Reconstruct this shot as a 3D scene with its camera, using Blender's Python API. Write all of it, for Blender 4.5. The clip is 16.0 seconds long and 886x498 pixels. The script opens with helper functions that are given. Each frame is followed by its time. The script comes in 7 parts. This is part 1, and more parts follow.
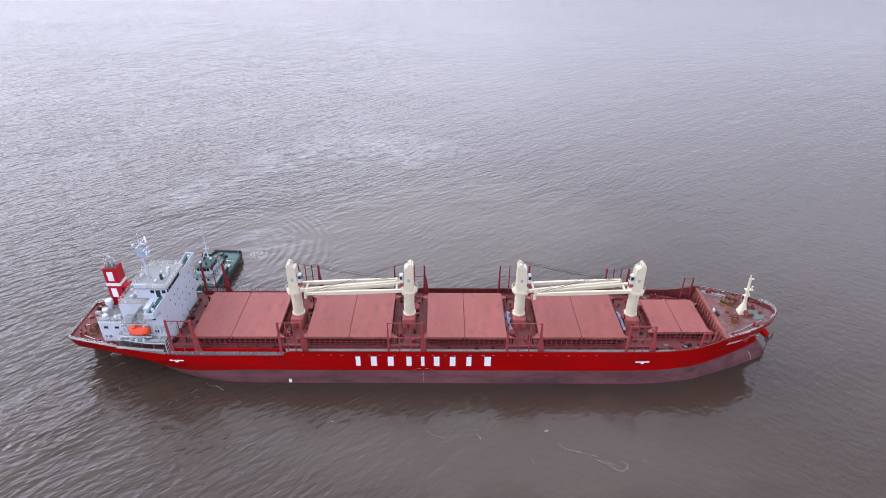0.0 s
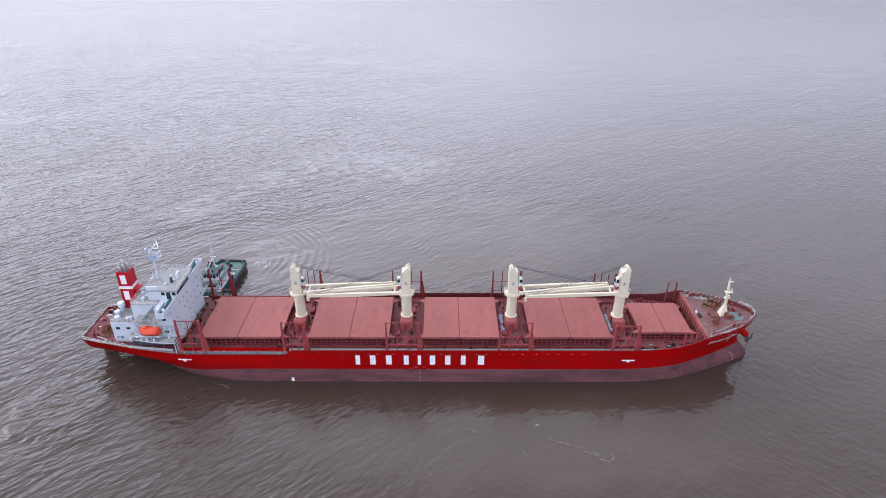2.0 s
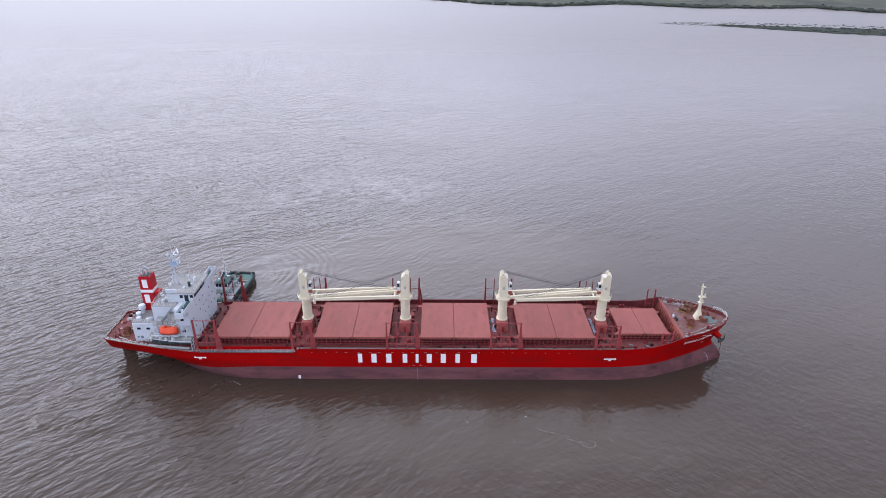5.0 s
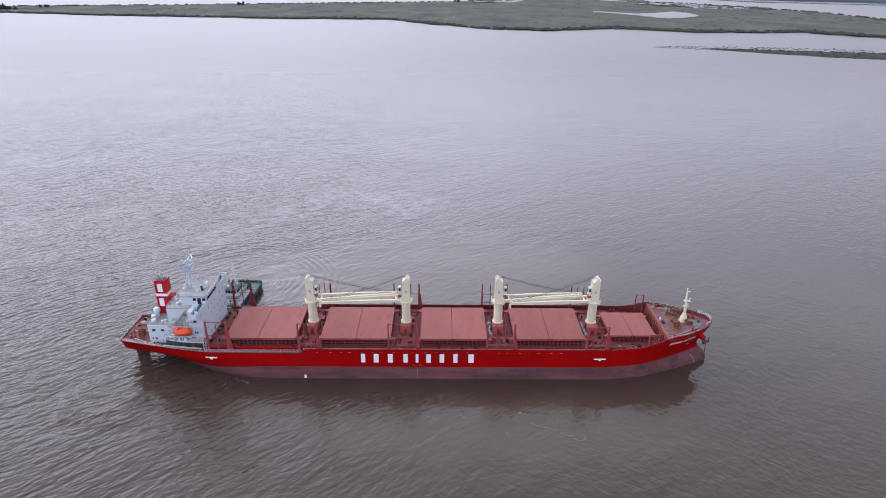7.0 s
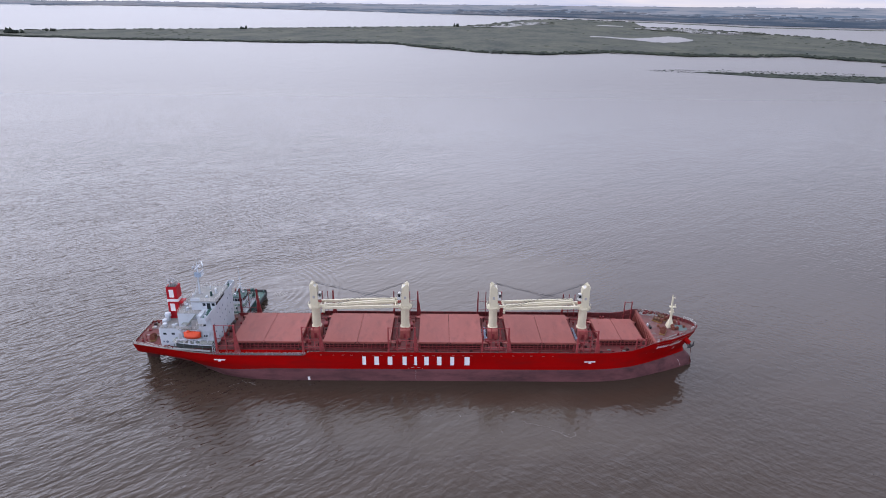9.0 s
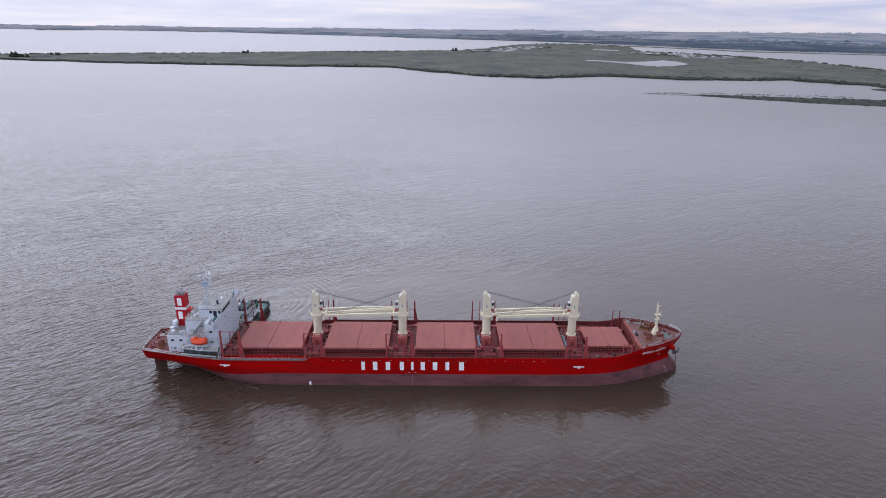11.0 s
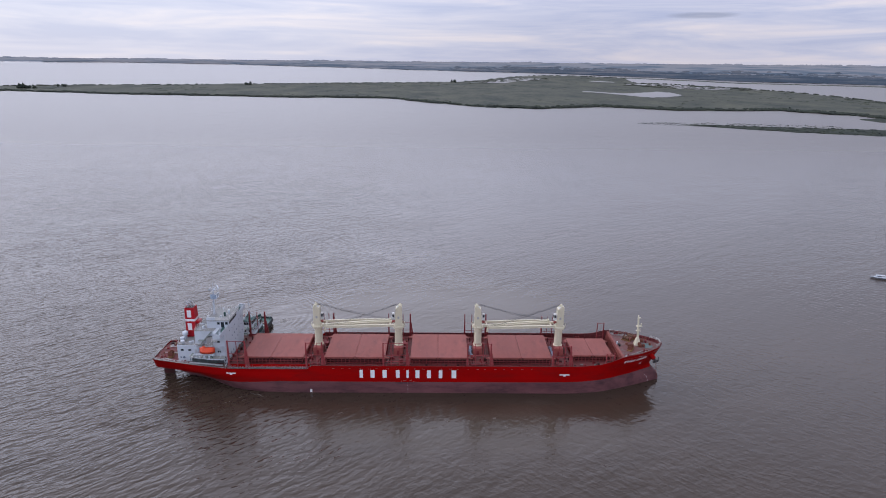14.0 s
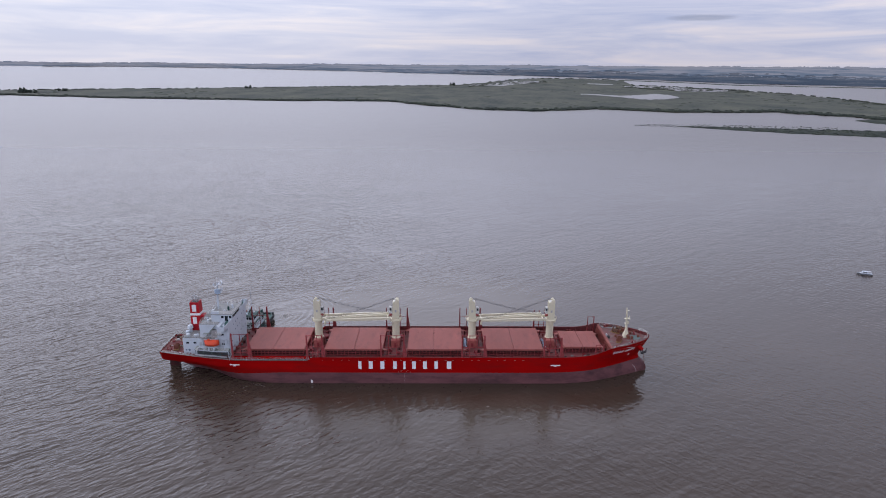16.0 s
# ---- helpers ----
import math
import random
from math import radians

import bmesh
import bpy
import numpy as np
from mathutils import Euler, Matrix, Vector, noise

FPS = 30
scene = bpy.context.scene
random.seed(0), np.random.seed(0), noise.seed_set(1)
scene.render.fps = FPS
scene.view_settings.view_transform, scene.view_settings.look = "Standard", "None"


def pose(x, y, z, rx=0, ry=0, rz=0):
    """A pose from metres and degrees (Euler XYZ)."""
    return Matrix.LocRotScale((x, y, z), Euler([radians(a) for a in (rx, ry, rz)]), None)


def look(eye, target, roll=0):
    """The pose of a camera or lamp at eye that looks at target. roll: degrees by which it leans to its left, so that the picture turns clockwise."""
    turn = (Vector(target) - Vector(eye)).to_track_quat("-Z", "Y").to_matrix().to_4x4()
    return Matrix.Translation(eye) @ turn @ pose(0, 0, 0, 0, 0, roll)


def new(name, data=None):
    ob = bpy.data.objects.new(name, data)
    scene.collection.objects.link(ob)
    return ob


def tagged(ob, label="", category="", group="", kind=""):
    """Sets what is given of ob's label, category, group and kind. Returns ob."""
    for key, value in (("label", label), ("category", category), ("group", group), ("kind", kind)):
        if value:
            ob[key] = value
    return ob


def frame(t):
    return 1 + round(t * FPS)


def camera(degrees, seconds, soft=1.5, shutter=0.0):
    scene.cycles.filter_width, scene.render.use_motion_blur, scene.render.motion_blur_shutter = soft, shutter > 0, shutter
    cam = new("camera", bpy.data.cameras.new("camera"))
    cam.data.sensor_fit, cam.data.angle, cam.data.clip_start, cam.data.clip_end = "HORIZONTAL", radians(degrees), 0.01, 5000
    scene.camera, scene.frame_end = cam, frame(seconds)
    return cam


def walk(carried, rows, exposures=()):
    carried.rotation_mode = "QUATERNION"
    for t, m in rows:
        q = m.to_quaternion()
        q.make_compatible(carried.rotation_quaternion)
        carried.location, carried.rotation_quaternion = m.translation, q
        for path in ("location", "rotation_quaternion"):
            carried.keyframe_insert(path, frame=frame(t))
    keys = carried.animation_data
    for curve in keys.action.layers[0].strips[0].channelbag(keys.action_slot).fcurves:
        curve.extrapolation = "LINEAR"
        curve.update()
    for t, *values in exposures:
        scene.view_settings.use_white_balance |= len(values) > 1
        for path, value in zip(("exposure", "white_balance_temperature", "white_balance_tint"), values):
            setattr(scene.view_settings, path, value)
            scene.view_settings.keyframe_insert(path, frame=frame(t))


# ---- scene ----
cam = camera(72.7, 16.0, soft=1.0)

PATH = [
    (0, (4.488, -123.566, 107.359), (4.493, -121.864, 106.309), 0.3),
    (0.5, (4.718, -126.013, 107.372), (4.723, -124.299, 106.341), 0.3),
    (1, (4.947, -128.482, 107.399), (4.953, -126.757, 106.386), 0.3),
    (1.5, (5.15, -130.951, 107.437), (5.156, -129.218, 106.439), 0.3),
    (2, (5.311, -133.398, 107.473), (5.32, -131.655, 106.491), 0.3),
    (2.5, (5.425, -135.877, 107.523), (5.434, -134.125, 106.559), 0.4),
    (3, (5.522, -138.386, 107.579), (5.533, -136.625, 106.631), 0.3),
    (3.5, (5.631, -140.963, 107.648), (5.643, -139.194, 106.714), 0.3),
    (4, (5.746, -143.635, 107.722), (5.759, -141.858, 106.805), 0.4),
    (6.5, (6.109, -157.607, 108.317), (6.123, -155.791, 107.48), 0.5),
    (7, (6.206, -160.377, 108.366), (6.22, -158.553, 107.546), 0.5),
    (7.5, (6.271, -163.145, 108.383), (6.286, -161.313, 107.58), 0.5),
    (8, (6.384, -165.854, 108.41), (6.399, -164.016, 107.622), 0.5),
    (8.5, (6.535, -168.471, 108.446), (6.551, -166.626, 107.675), 0.5),
    (9, (6.723, -171.038, 108.483), (6.739, -169.186, 107.729), 0.6),
    (11.5, (8.056, -183.993, 108.752), (8.075, -182.109, 108.081), 0.6),
    (12, (8.332, -186.505, 108.784), (8.351, -184.616, 108.13), 0.6),
    (12.5, (8.659, -188.949, 108.821), (8.679, -187.053, 108.185), 0.6),
    (13, (9.016, -191.367, 108.848), (9.036, -189.466, 108.226), 0.6),
    (13.5, (9.372, -193.728, 108.872), (9.393, -191.823, 108.264), 0.5),
    (14, (9.732, -196.01, 108.896), (9.752, -194.101, 108.3), 0.6),
    (14.5, (10.116, -198.243, 108.922), (10.137, -196.331, 108.335), 0.5),
    (15, (10.516, -200.459, 108.925), (10.536, -198.547, 108.339), 0.6),
    (15.5, (10.929, -202.625, 108.938), (10.95, -200.713, 108.351), 0.5),
    (16, (11.382, -204.715, 108.977), (11.402, -202.803, 108.39), 0.4),
]
walk(cam, [(t, look(eye, target, roll)) for t, eye, target, roll in PATH],
     [(0, 0.01), (3.5, -0.15), (7, -0.31), (9, -0.44), (12.5, -0.72), (16, -0.84)])

# ---------------------------------------------------------------- light
SUN_AZ, SUN_EL = -72.0, 30.0     # degrees from +y towards +x, and above the horizon
world = bpy.data.worlds.new("sky")
scene.world = world
world.use_nodes = True
wn, wl = world.node_tree.nodes, world.node_tree.links
wn.clear()


def sky_node(kind, **values):
    q = wn.new(kind)
    for k, v in values.items():
        q.inputs[k].default_value = v
    return q


w_out = wn.new("ShaderNodeOutputWorld")
w_bg = sky_node("ShaderNodeBackground", Strength=1.0)
w_sky = wn.new("ShaderNodeTexSky")
w_sky.sky_type = 'NISHITA'
w_sky.sun_disc = False
w_sky.sun_elevation = radians(SUN_EL)
w_sky.sun_rotation = radians(SUN_AZ)
w_sky.air_density, w_sky.dust_density = 1.0, 1.0
w_dim = wn.new("ShaderNodeVectorMath")
w_dim.operation = 'SCALE'
w_dim.inputs["Scale"].default_value = 0.10
wl.new(w_sky.outputs[0], w_dim.inputs[0])
w_co = wn.new("ShaderNodeTexCoord")
w_nrm = wn.new("ShaderNodeVectorMath")
w_nrm.operation = 'NORMALIZE'
wl.new(w_co.outputs["Generated"], w_nrm.inputs[0])
w_sep = wn.new("ShaderNodeSeparateXYZ")
wl.new(w_nrm.outputs[0], w_sep.inputs[0])
# bands of thin cloud
w_map = wn.new("ShaderNodeMapping")
w_map.inputs["Scale"].default_value = (2.2, 2.2, 26.0)
wl.new(w_co.outputs["Generated"], w_map.inputs["Vector"])
w_n = sky_node("ShaderNodeTexNoise", Scale=1.6, Detail=8, Roughness=0.6, Distortion=0.5)
wl.new(w_map.outputs[0], w_n.inputs["Vector"])
w_r = wn.new("ShaderNodeValToRGB")
w_r.color_ramp.elements[0].position, w_r.color_ramp.elements[1].position = 0.36, 0.66
w_r.color_ramp.elements[0].color = (0.55, 0.60, 0.85, 1)
w_r.color_ramp.elements[1].color = (0.90, 0.85, 0.955, 1)
k = w_r.color_ramp.elements.new(0.52)
k.color = (0.70, 0.72, 0.92, 1)
wl.new(w_n.outputs["Fac"], w_r.inputs["Fac"])
# the overcast is brighter above the haze than at the horizon, and greyer overhead
w_up = wn.new("ShaderNodeValToRGB")
e = w_up.color_ramp.elements
e[0].position, e[0].color = 0.0, (0.405, 0.405, 0.41, 1)
e[1].position, e[1].color = 1.0, (0.46, 0.445, 0.42, 1)
for at, c in ((0.105, (0.50, 0.50, 0.50)), (0.05, (0.44, 0.44, 0.445)), (0.15, (0.80, 0.81, 0.82)), (0.24, (1.08, 1.09, 1.11)), (0.34, (1.13, 1.14, 1.16)), (0.45, (1.14, 1.14, 1.15)), (0.68, (0.80, 0.80, 0.80))):
    k = e.new(at)
    k.color = (*c, 1)
wl.new(w_sep.outputs[2], w_up.inputs["Fac"])
w_mul = wn.new("ShaderNodeVectorMath")
w_mul.operation = 'MULTIPLY'
w_even = wn.new("ShaderNodeMix")     # higher up the bands merge into an even sheet
w_even.data_type = 'RGBA'
w_even.inputs[7].default_value = (0.705, 0.73, 0.905, 1)
w_ev = wn.new("ShaderNodeMapRange")
w_ev.inputs["From Min"].default_value, w_ev.inputs["From Max"].default_value = 0.10, 0.17
w_ev.inputs["To Min"].default_value, w_ev.inputs["To Max"].default_value = 0.0, 1.0
wl.new(w_sep.outputs[2], w_ev.inputs["Value"])
wl.new(w_ev.outputs[0], w_even.inputs[0])
wl.new(w_r.outputs[0], w_even.inputs[6])
wl.new(w_even.outputs[2], w_mul.inputs[0])
wl.new(w_up.outputs[0], w_mul.inputs[1])
w_cie = wn.new("ShaderNodeVectorMath")
w_cie.operation = 'SCALE'


def sky_range(src, a0, a1, b0, b1):
    q = wn.new("ShaderNodeMapRange")
    q.inputs["From Min"].default_value, q.inputs["From Max"].default_value = a0, a1
    q.inputs["To Min"].default_value, q.inputs["To Max"].default_value = b0, b1
    wl.new(src, q.inputs["Value"])
    return q.outputs[0]


def sky_math(op, a, b, c=0.0):
    q = wn.new("ShaderNodeMath")
    q.operation = op
    for i, v in enumerate((a, b, c)):
        if isinstance(v, (int, float)):
            q.inputs[i].default_value = v
        else:
            wl.new(v, q.inputs[i])
    return q.outputs[0]


# above the low haze the cloud is heavier towards the bow's side; the haze itself is paler there
w_high = sky_range(w_sep.outputs[0], -0.2, 0.62, 5.6, 1.15)
w_top = sky_range(w_sep.outputs[0], -0.2, 0.7, 5.1, 2.7)
w_climb = sky_range(w_sep.outputs[2], 0.25, 0.41, 0.0, 1.0)
w_high = sky_math('MULTIPLY_ADD', sky_math('SUBTRACT', w_top, w_high), w_climb, w_high)
w_low = sky_range(w_sep.outputs[0], -0.5, 0.6, 3.35, 3.6)
w_lift = sky_range(w_sep.outputs[2], 0.12, 0.30, 0.0, 1.0)
w_gain = sky_math('MULTIPLY_ADD', sky_math('SUBTRACT', w_high, w_low), w_lift, w_low)
# one small dark cloud low over the far bank
w_u = sky_math('MULTIPLY_ADD', sky_math('DIVIDE', w_sep.outputs[0], w_sep.outputs[1]), 1 / 0.055, -0.4143 / 0.055)
w_v = sky_math('MULTIPLY_ADD', w_sep.outputs[2], 1 / 0.0048, -0.0664 / 0.0048)
w_rr = sky_math('MULTIPLY_ADD', w_u, w_u, sky_math('MULTIPLY', w_v, w_v))
w_rr = sky_math('MULTIPLY_ADD', w_n.outputs["Fac"], 2.4, sky_math('SUBTRACT', w_rr, 1.2))
w_puff = sky_math('MULTIPLY', sky_range(w_rr, 0.1, 1.0, 0.22, 0.0), sky_math('GREATER_THAN', w_sep.outputs[1], 0.0))
w_gain = sky_math('MULTIPLY', w_gain, sky_math('SUBTRACT', 1.0, w_puff))
wl.new(w_gain, w_cie.inputs["Scale"])
wl.new(w_mul.outputs[0], w_cie.inputs[0])
# the cloud is thinner over the far bank
thin_dir = Vector((-0.62, 0.74, 0.36))
sun_dir = Vector((math.sin(radians(SUN_AZ)) * math.cos(radians(SUN_EL)), math.cos(radians(SUN_AZ)) * math.cos(radians(SUN_EL)), math.sin(radians(SUN_EL))))
w_dot = wn.new("ShaderNodeVectorMath")
w_dot.operation = 'DOT_PRODUCT'
w_dot.inputs[1].default_value = thin_dir.normalized()
wl.new(w_nrm.outputs[0], w_dot.inputs[0])
w_pow = wn.new("ShaderNodeMapRange")
w_pow.interpolation_type = 'SMOOTHSTEP'
w_pow.inputs["From Min"].default_value, w_pow.inputs["From Max"].default_value = 0.55, 1.0
w_pow.inputs["To Min"].default_value, w_pow.inputs["To Max"].default_value = 0.0, 0.45
wl.new(w_dot.outputs["Value"], w_pow.inputs["Value"])
w_glow = wn.new("ShaderNodeMix")
w_glow.data_type = 'RGBA'
w_glow.blend_type = 'ADD'
w_glow.inputs[7].default_value = (0.95, 0.95, 0.95, 1)
wl.new(w_pow.outputs[0], w_glow.inputs[0])
wl.new(w_cie.outputs[0], w_glow.inputs[6])
w_mix = wn.new("ShaderNodeMix")
w_mix.data_type = 'RGBA'
w_mix.inputs[0].default_value = 0.85
wl.new(w_dim.outputs[0], w_mix.inputs[6])
wl.new(w_glow.outputs[2], w_mix.inputs[7])
wl.new(w_mix.outputs[2], w_bg.inputs["Color"])
wl.new(w_bg.outputs[0], w_out.inputs["Surface"])

sun = new("sun", bpy.data.lights.new("sun", 'SUN'))
sun.data.energy, sun.data.angle, sun.data.color = 1.0, radians(28), (1.0, 0.95, 0.88)
sun.matrix_world = look(sun_dir * 400, (0, 0, 0))


# ---------------------------------------------------------------- materials
def mat(name, col, rough=0.5, metal=0.0, vary=0.12, scale=0.6, fine=9.0, bump=0.0, dirt=None, dirt_amount=0.0, stretch=(1, 1, 1), spread=0.0):
    """Paint or other plain stuff: a colour, blotches, fine grain, an optional second (dirt) colour in worn patches."""
    m = bpy.data.materials.new(name)
    m.use_nodes = True
    n, l = m.node_tree.nodes, m.node_tree.links
    b = n["Principled BSDF"]
    b.inputs["Roughness"].default_value, b.inputs["Metallic"].default_value = rough, metal
    b.inputs["Specular IOR Level"].default_value = 0.3
    co = n.new("ShaderNodeTexCoord")
    mp = n.new("ShaderNodeMapping")
    mp.inputs["Scale"].default_value = stretch
    l.new(co.outputs["Object"], mp.inputs["Vector"])
    big, small = n.new("ShaderNodeTexNoise"), n.new("ShaderNodeTexNoise")
    big.inputs["Scale"].default_value, big.inputs["Detail"].default_value = scale, 6
    small.inputs["Scale"].default_value, small.inputs["Detail"].default_value = fine, 3
    l.new(mp.outputs[0], big.inputs["Vector"])
    l.new(mp.outputs[0], small.inputs["Vector"])
    add = n.new("ShaderNodeMath")
    add.operation = 'MULTIPLY_ADD'
    add.inputs[1].default_value = 0.35
    l.new(small.outputs["Fac"], add.inputs[0])
    l.new(big.outputs["Fac"], add.inputs[2])
    src = add.outputs[0]
    if spread:
        info = n.new("ShaderNodeObjectInfo")
        s2 = n.new("ShaderNodeMath")
        s2.operation = 'MULTIPLY_ADD'
        s2.inputs[1].default_value = spread
        l.new(info.outputs["Random"], s2.inputs[0])
        l.new(src, s2.inputs[2])
        src = s2.outputs[0]
    ramp = n.new("ShaderNodeValToRGB")
    e = ramp.color_ramp.elements
    e[0].position, e[1].position = 0.42, 0.92
    e[0].color = (*[max(0, c * (1 - vary)) for c in col], 1)
    e[1].color = (*[min(1, c * (1 + vary)) for c in col], 1)
    l.new(src, ramp.inputs["Fac"])
    colour = ramp.outputs[0]
    if dirt:
        dn = n.new("ShaderNodeTexNoise")
        dn.inputs["Scale"].default_value, dn.inputs["Detail"].default_value, dn.inputs["Roughness"].default_value = scale * 1.7, 8, 0.65
        l.new(mp.outputs[0], dn.inputs["Vector"])
        dr = n.new("ShaderNodeMapRange")
        dr.inputs["From Min"].default_value, dr.inputs["From Max"].default_value = 0.62 - dirt_amount * 0.25, 0.74 - dirt_amount * 0.1
        l.new(dn.outputs["Fac"], dr.inputs["Value"])
        mx = n.new("ShaderNodeMix")
        mx.data_type = 'RGBA'
        l.new(dr.outputs[0], mx.inputs["Factor"])
        l.new(colour, mx.inputs["A"])
        mx.inputs["B"].default_value = (*dirt, 1)
        colour = mx.outputs["Result"]
    l.new(colour, b.inputs["Base Color"])
    if bump:
        bp = n.new("ShaderNodeBump")
        bp.inputs["Strength"].default_value, bp.inputs["Distance"].default_value = 0.6, bump
        l.new(src, bp.inputs["Height"])
        l.new(bp.outputs[0], b.inputs["Normal"])
    return m


RUST = (0.16, 0.055, 0.03)
M_RED = mat("hull_red_paint", (0.235, 0.0013, 0.0016), 0.6, vary=0.17, scale=0.14, fine=1.8, dirt=(0.165, 0.004, 0.004), dirt_amount=0.55, stretch=(0.3, 1, 1.4))
M_RED.node_tree.nodes["Principled BSDF"].inputs["Specular IOR Level"].default_value = 0.04
M_BOOT = mat("boot_top_paint", (0.107, 0.041, 0.046), 0.75, vary=0.24, scale=0.28, fine=2.4, dirt=(0.050, 0.021, 0.024), dirt_amount=0.6, stretch=(0.22, 1, 0.8))
M_DECK = mat("deck_red_paint", (0.118, 0.029, 0.029), 0.7, vary=0.25, scale=0.35, fine=3.0, dirt=(0.085, 0.055, 0.05), dirt_amount=0.45)
M_FUNNEL = mat("funnel_crimson_paint", (0.31, 0.003, 0.010), 0.5, vary=0.1, scale=0.4)
M_HATCH = mat("hatch_red_paint", (0.206, 0.057, 0.047), 0.62, vary=0.16, scale=0.22, fine=4.5, dirt=(0.160, 0.044, 0.038), dirt_amount=0.5, stretch=(1, 0.45, 1), spread=0.12)
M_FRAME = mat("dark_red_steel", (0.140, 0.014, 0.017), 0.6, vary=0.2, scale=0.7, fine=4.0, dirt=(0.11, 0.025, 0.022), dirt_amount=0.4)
# near black: shade in the gaps under the hatch covers is put into this red
M_COAM = mat("shade_darkened_red_steel", (0.036, 0.006, 0.006), 0.65, vary=0.25, scale=0.6, fine=4.0, dirt=(0.015, 0.004, 0.004), dirt_amount=0.5)
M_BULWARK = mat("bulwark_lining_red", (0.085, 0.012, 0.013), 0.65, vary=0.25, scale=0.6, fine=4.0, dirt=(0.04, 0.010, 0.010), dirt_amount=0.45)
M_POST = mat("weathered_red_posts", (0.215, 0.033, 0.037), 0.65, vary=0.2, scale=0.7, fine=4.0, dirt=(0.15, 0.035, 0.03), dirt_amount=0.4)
M_HOUSE = mat("mast_house_red", (0.225, 0.055, 0.048), 0.6, vary=0.15, scale=0.5, fine=4.0, dirt=(0.16, 0.035, 0.03), dirt_amount=0.4)
M_CREAM = mat("cream_paint", (0.50, 0.46, 0.345), 0.45, vary=0.06, scale=0.5, fine=4.0, dirt=(0.62, 0.53, 0.38), dirt_amount=0.08)
M_WHITE = mat("white_paint", (0.415, 0.452, 0.50), 0.45, vary=0.06, scale=0.3, fine=3.0, dirt=(0.34, 0.355, 0.375), dirt_amount=0.3)
M_LETTER = mat("white_marking_paint", (0.62, 0.62, 0.63), 0.5, vary=0.05)
M_DECKGREY = mat("pale_deck_paint", (0.20, 0.205, 0.205), 0.7, vary=0.14, scale=0.5, dirt=(0.27, 0.265, 0.25), dirt_amount=0.4)
M_WALK = mat("worn_walkway", (0.165, 0.175, 0.17), 0.75, vary=0.25, scale=0.5, fine=4, dirt=(0.20, 0.085, 0.075), dirt_amount=0.35)
M_GREEN = mat("green_deck_paint", (0.030, 0.090, 0.080), 0.6, vary=0.2, scale=0.6, dirt=(0.09, 0.13, 0.12), dirt_amount=0.35)
M_DKGREEN = mat("dark_green_steel", (0.012, 0.045, 0.042), 0.5, vary=0.2)
M_BLACK = mat("black_rubber", (0.012, 0.012, 0.013), 0.7, vary=0.3, scale=1.5)
M_GLASS = mat("dark_window_glass", (0.012, 0.016, 0.02), 0.08, vary=0.1)
M_ORANGE = mat("orange_glassfibre", (0.50, 0.050, 0.014), 0.45, vary=0.1)
M_STEEL = mat("grey_galvanised_steel", (0.34, 0.34, 0.35), 0.5, 0.3, vary=0.2)
M_WIRE = mat("dark_wire_rope", (0.04, 0.038, 0.04), 0.6, vary=0.2)
M_RUSTY = mat("rusty_brown_machinery", (0.115, 0.034, 0.022), 0.7, vary=0.3, scale=1.2, fine=6, dirt=RUST, dirt_amount=0.5, bump=0.02)
M_OCHRE = mat("ochre_machinery", (0.15, 0.085, 0.032), 0.65, vary=0.25, scale=1.2, dirt=RUST, dirt_amount=0.4)
M_BLUE = mat("pale_blue_netting", (0.24, 0.30, 0.38), 0.8, vary=0.4, scale=2.5, fine=8, bump=0.05)
M_ROPE = mat("mooring_rope", (0.30, 0.25, 0.19), 0.85, vary=0.3, scale=3)
M_ROPEDIRT = mat("dirty_wound_rope", (0.13, 0.085, 0.055), 0.9, vary=0.4, scale=2.5, fine=9, bump=0.04)
M_FCDECK = mat("worn_forecastle_deck", (0.120, 0.048, 0.046), 0.75, vary=0.22, scale=0.45, fine=4, dirt=(0.125, 0.112, 0.105), dirt_amount=0.5)
M_TUGDECK = mat("tug_deck_paint", (0.055, 0.125, 0.112), 0.65, vary=0.25, scale=0.7, dirt=(0.10, 0.10, 0.09), dirt_amount=0.45)
M_TYRE = mat("worn_tyre_rubber", (0.035, 0.038, 0.042), 0.8, vary=0.35, scale=1.5)
M_TEAL = mat("grey_teal_worn_paint", (0.085, 0.135, 0.13), 0.7, vary=0.3, scale=0.8, dirt=(0.16, 0.10, 0.09), dirt_amount=0.4)
M_EDGE = mat("dirty_grey_edge_paint", (0.24, 0.235, 0.23), 0.7, vary=0.3, scale=0.7, dirt=(0.16, 0.085, 0.07), dirt_amount=0.5)
M_SLATE = mat("slate_grey_paint", (0.060, 0.070, 0.072), 0.7, vary=0.25, scale=0.6, dirt=(0.14, 0.07, 0.06), dirt_amount=0.3)
M_BOATDECK = mat("grey_green_deck_paint", (0.20, 0.225, 0.21), 0.7, vary=0.2, scale=0.5, dirt=(0.30, 0.29, 0.28), dirt_amount=0.4)
M_PORT = mat("shaded_port_glass", (0.13, 0.155, 0.20), 0.15, vary=0.1)
M_TAN = mat("pale_paint_aged", (0.44, 0.435, 0.42), 0.5, vary=0.08)


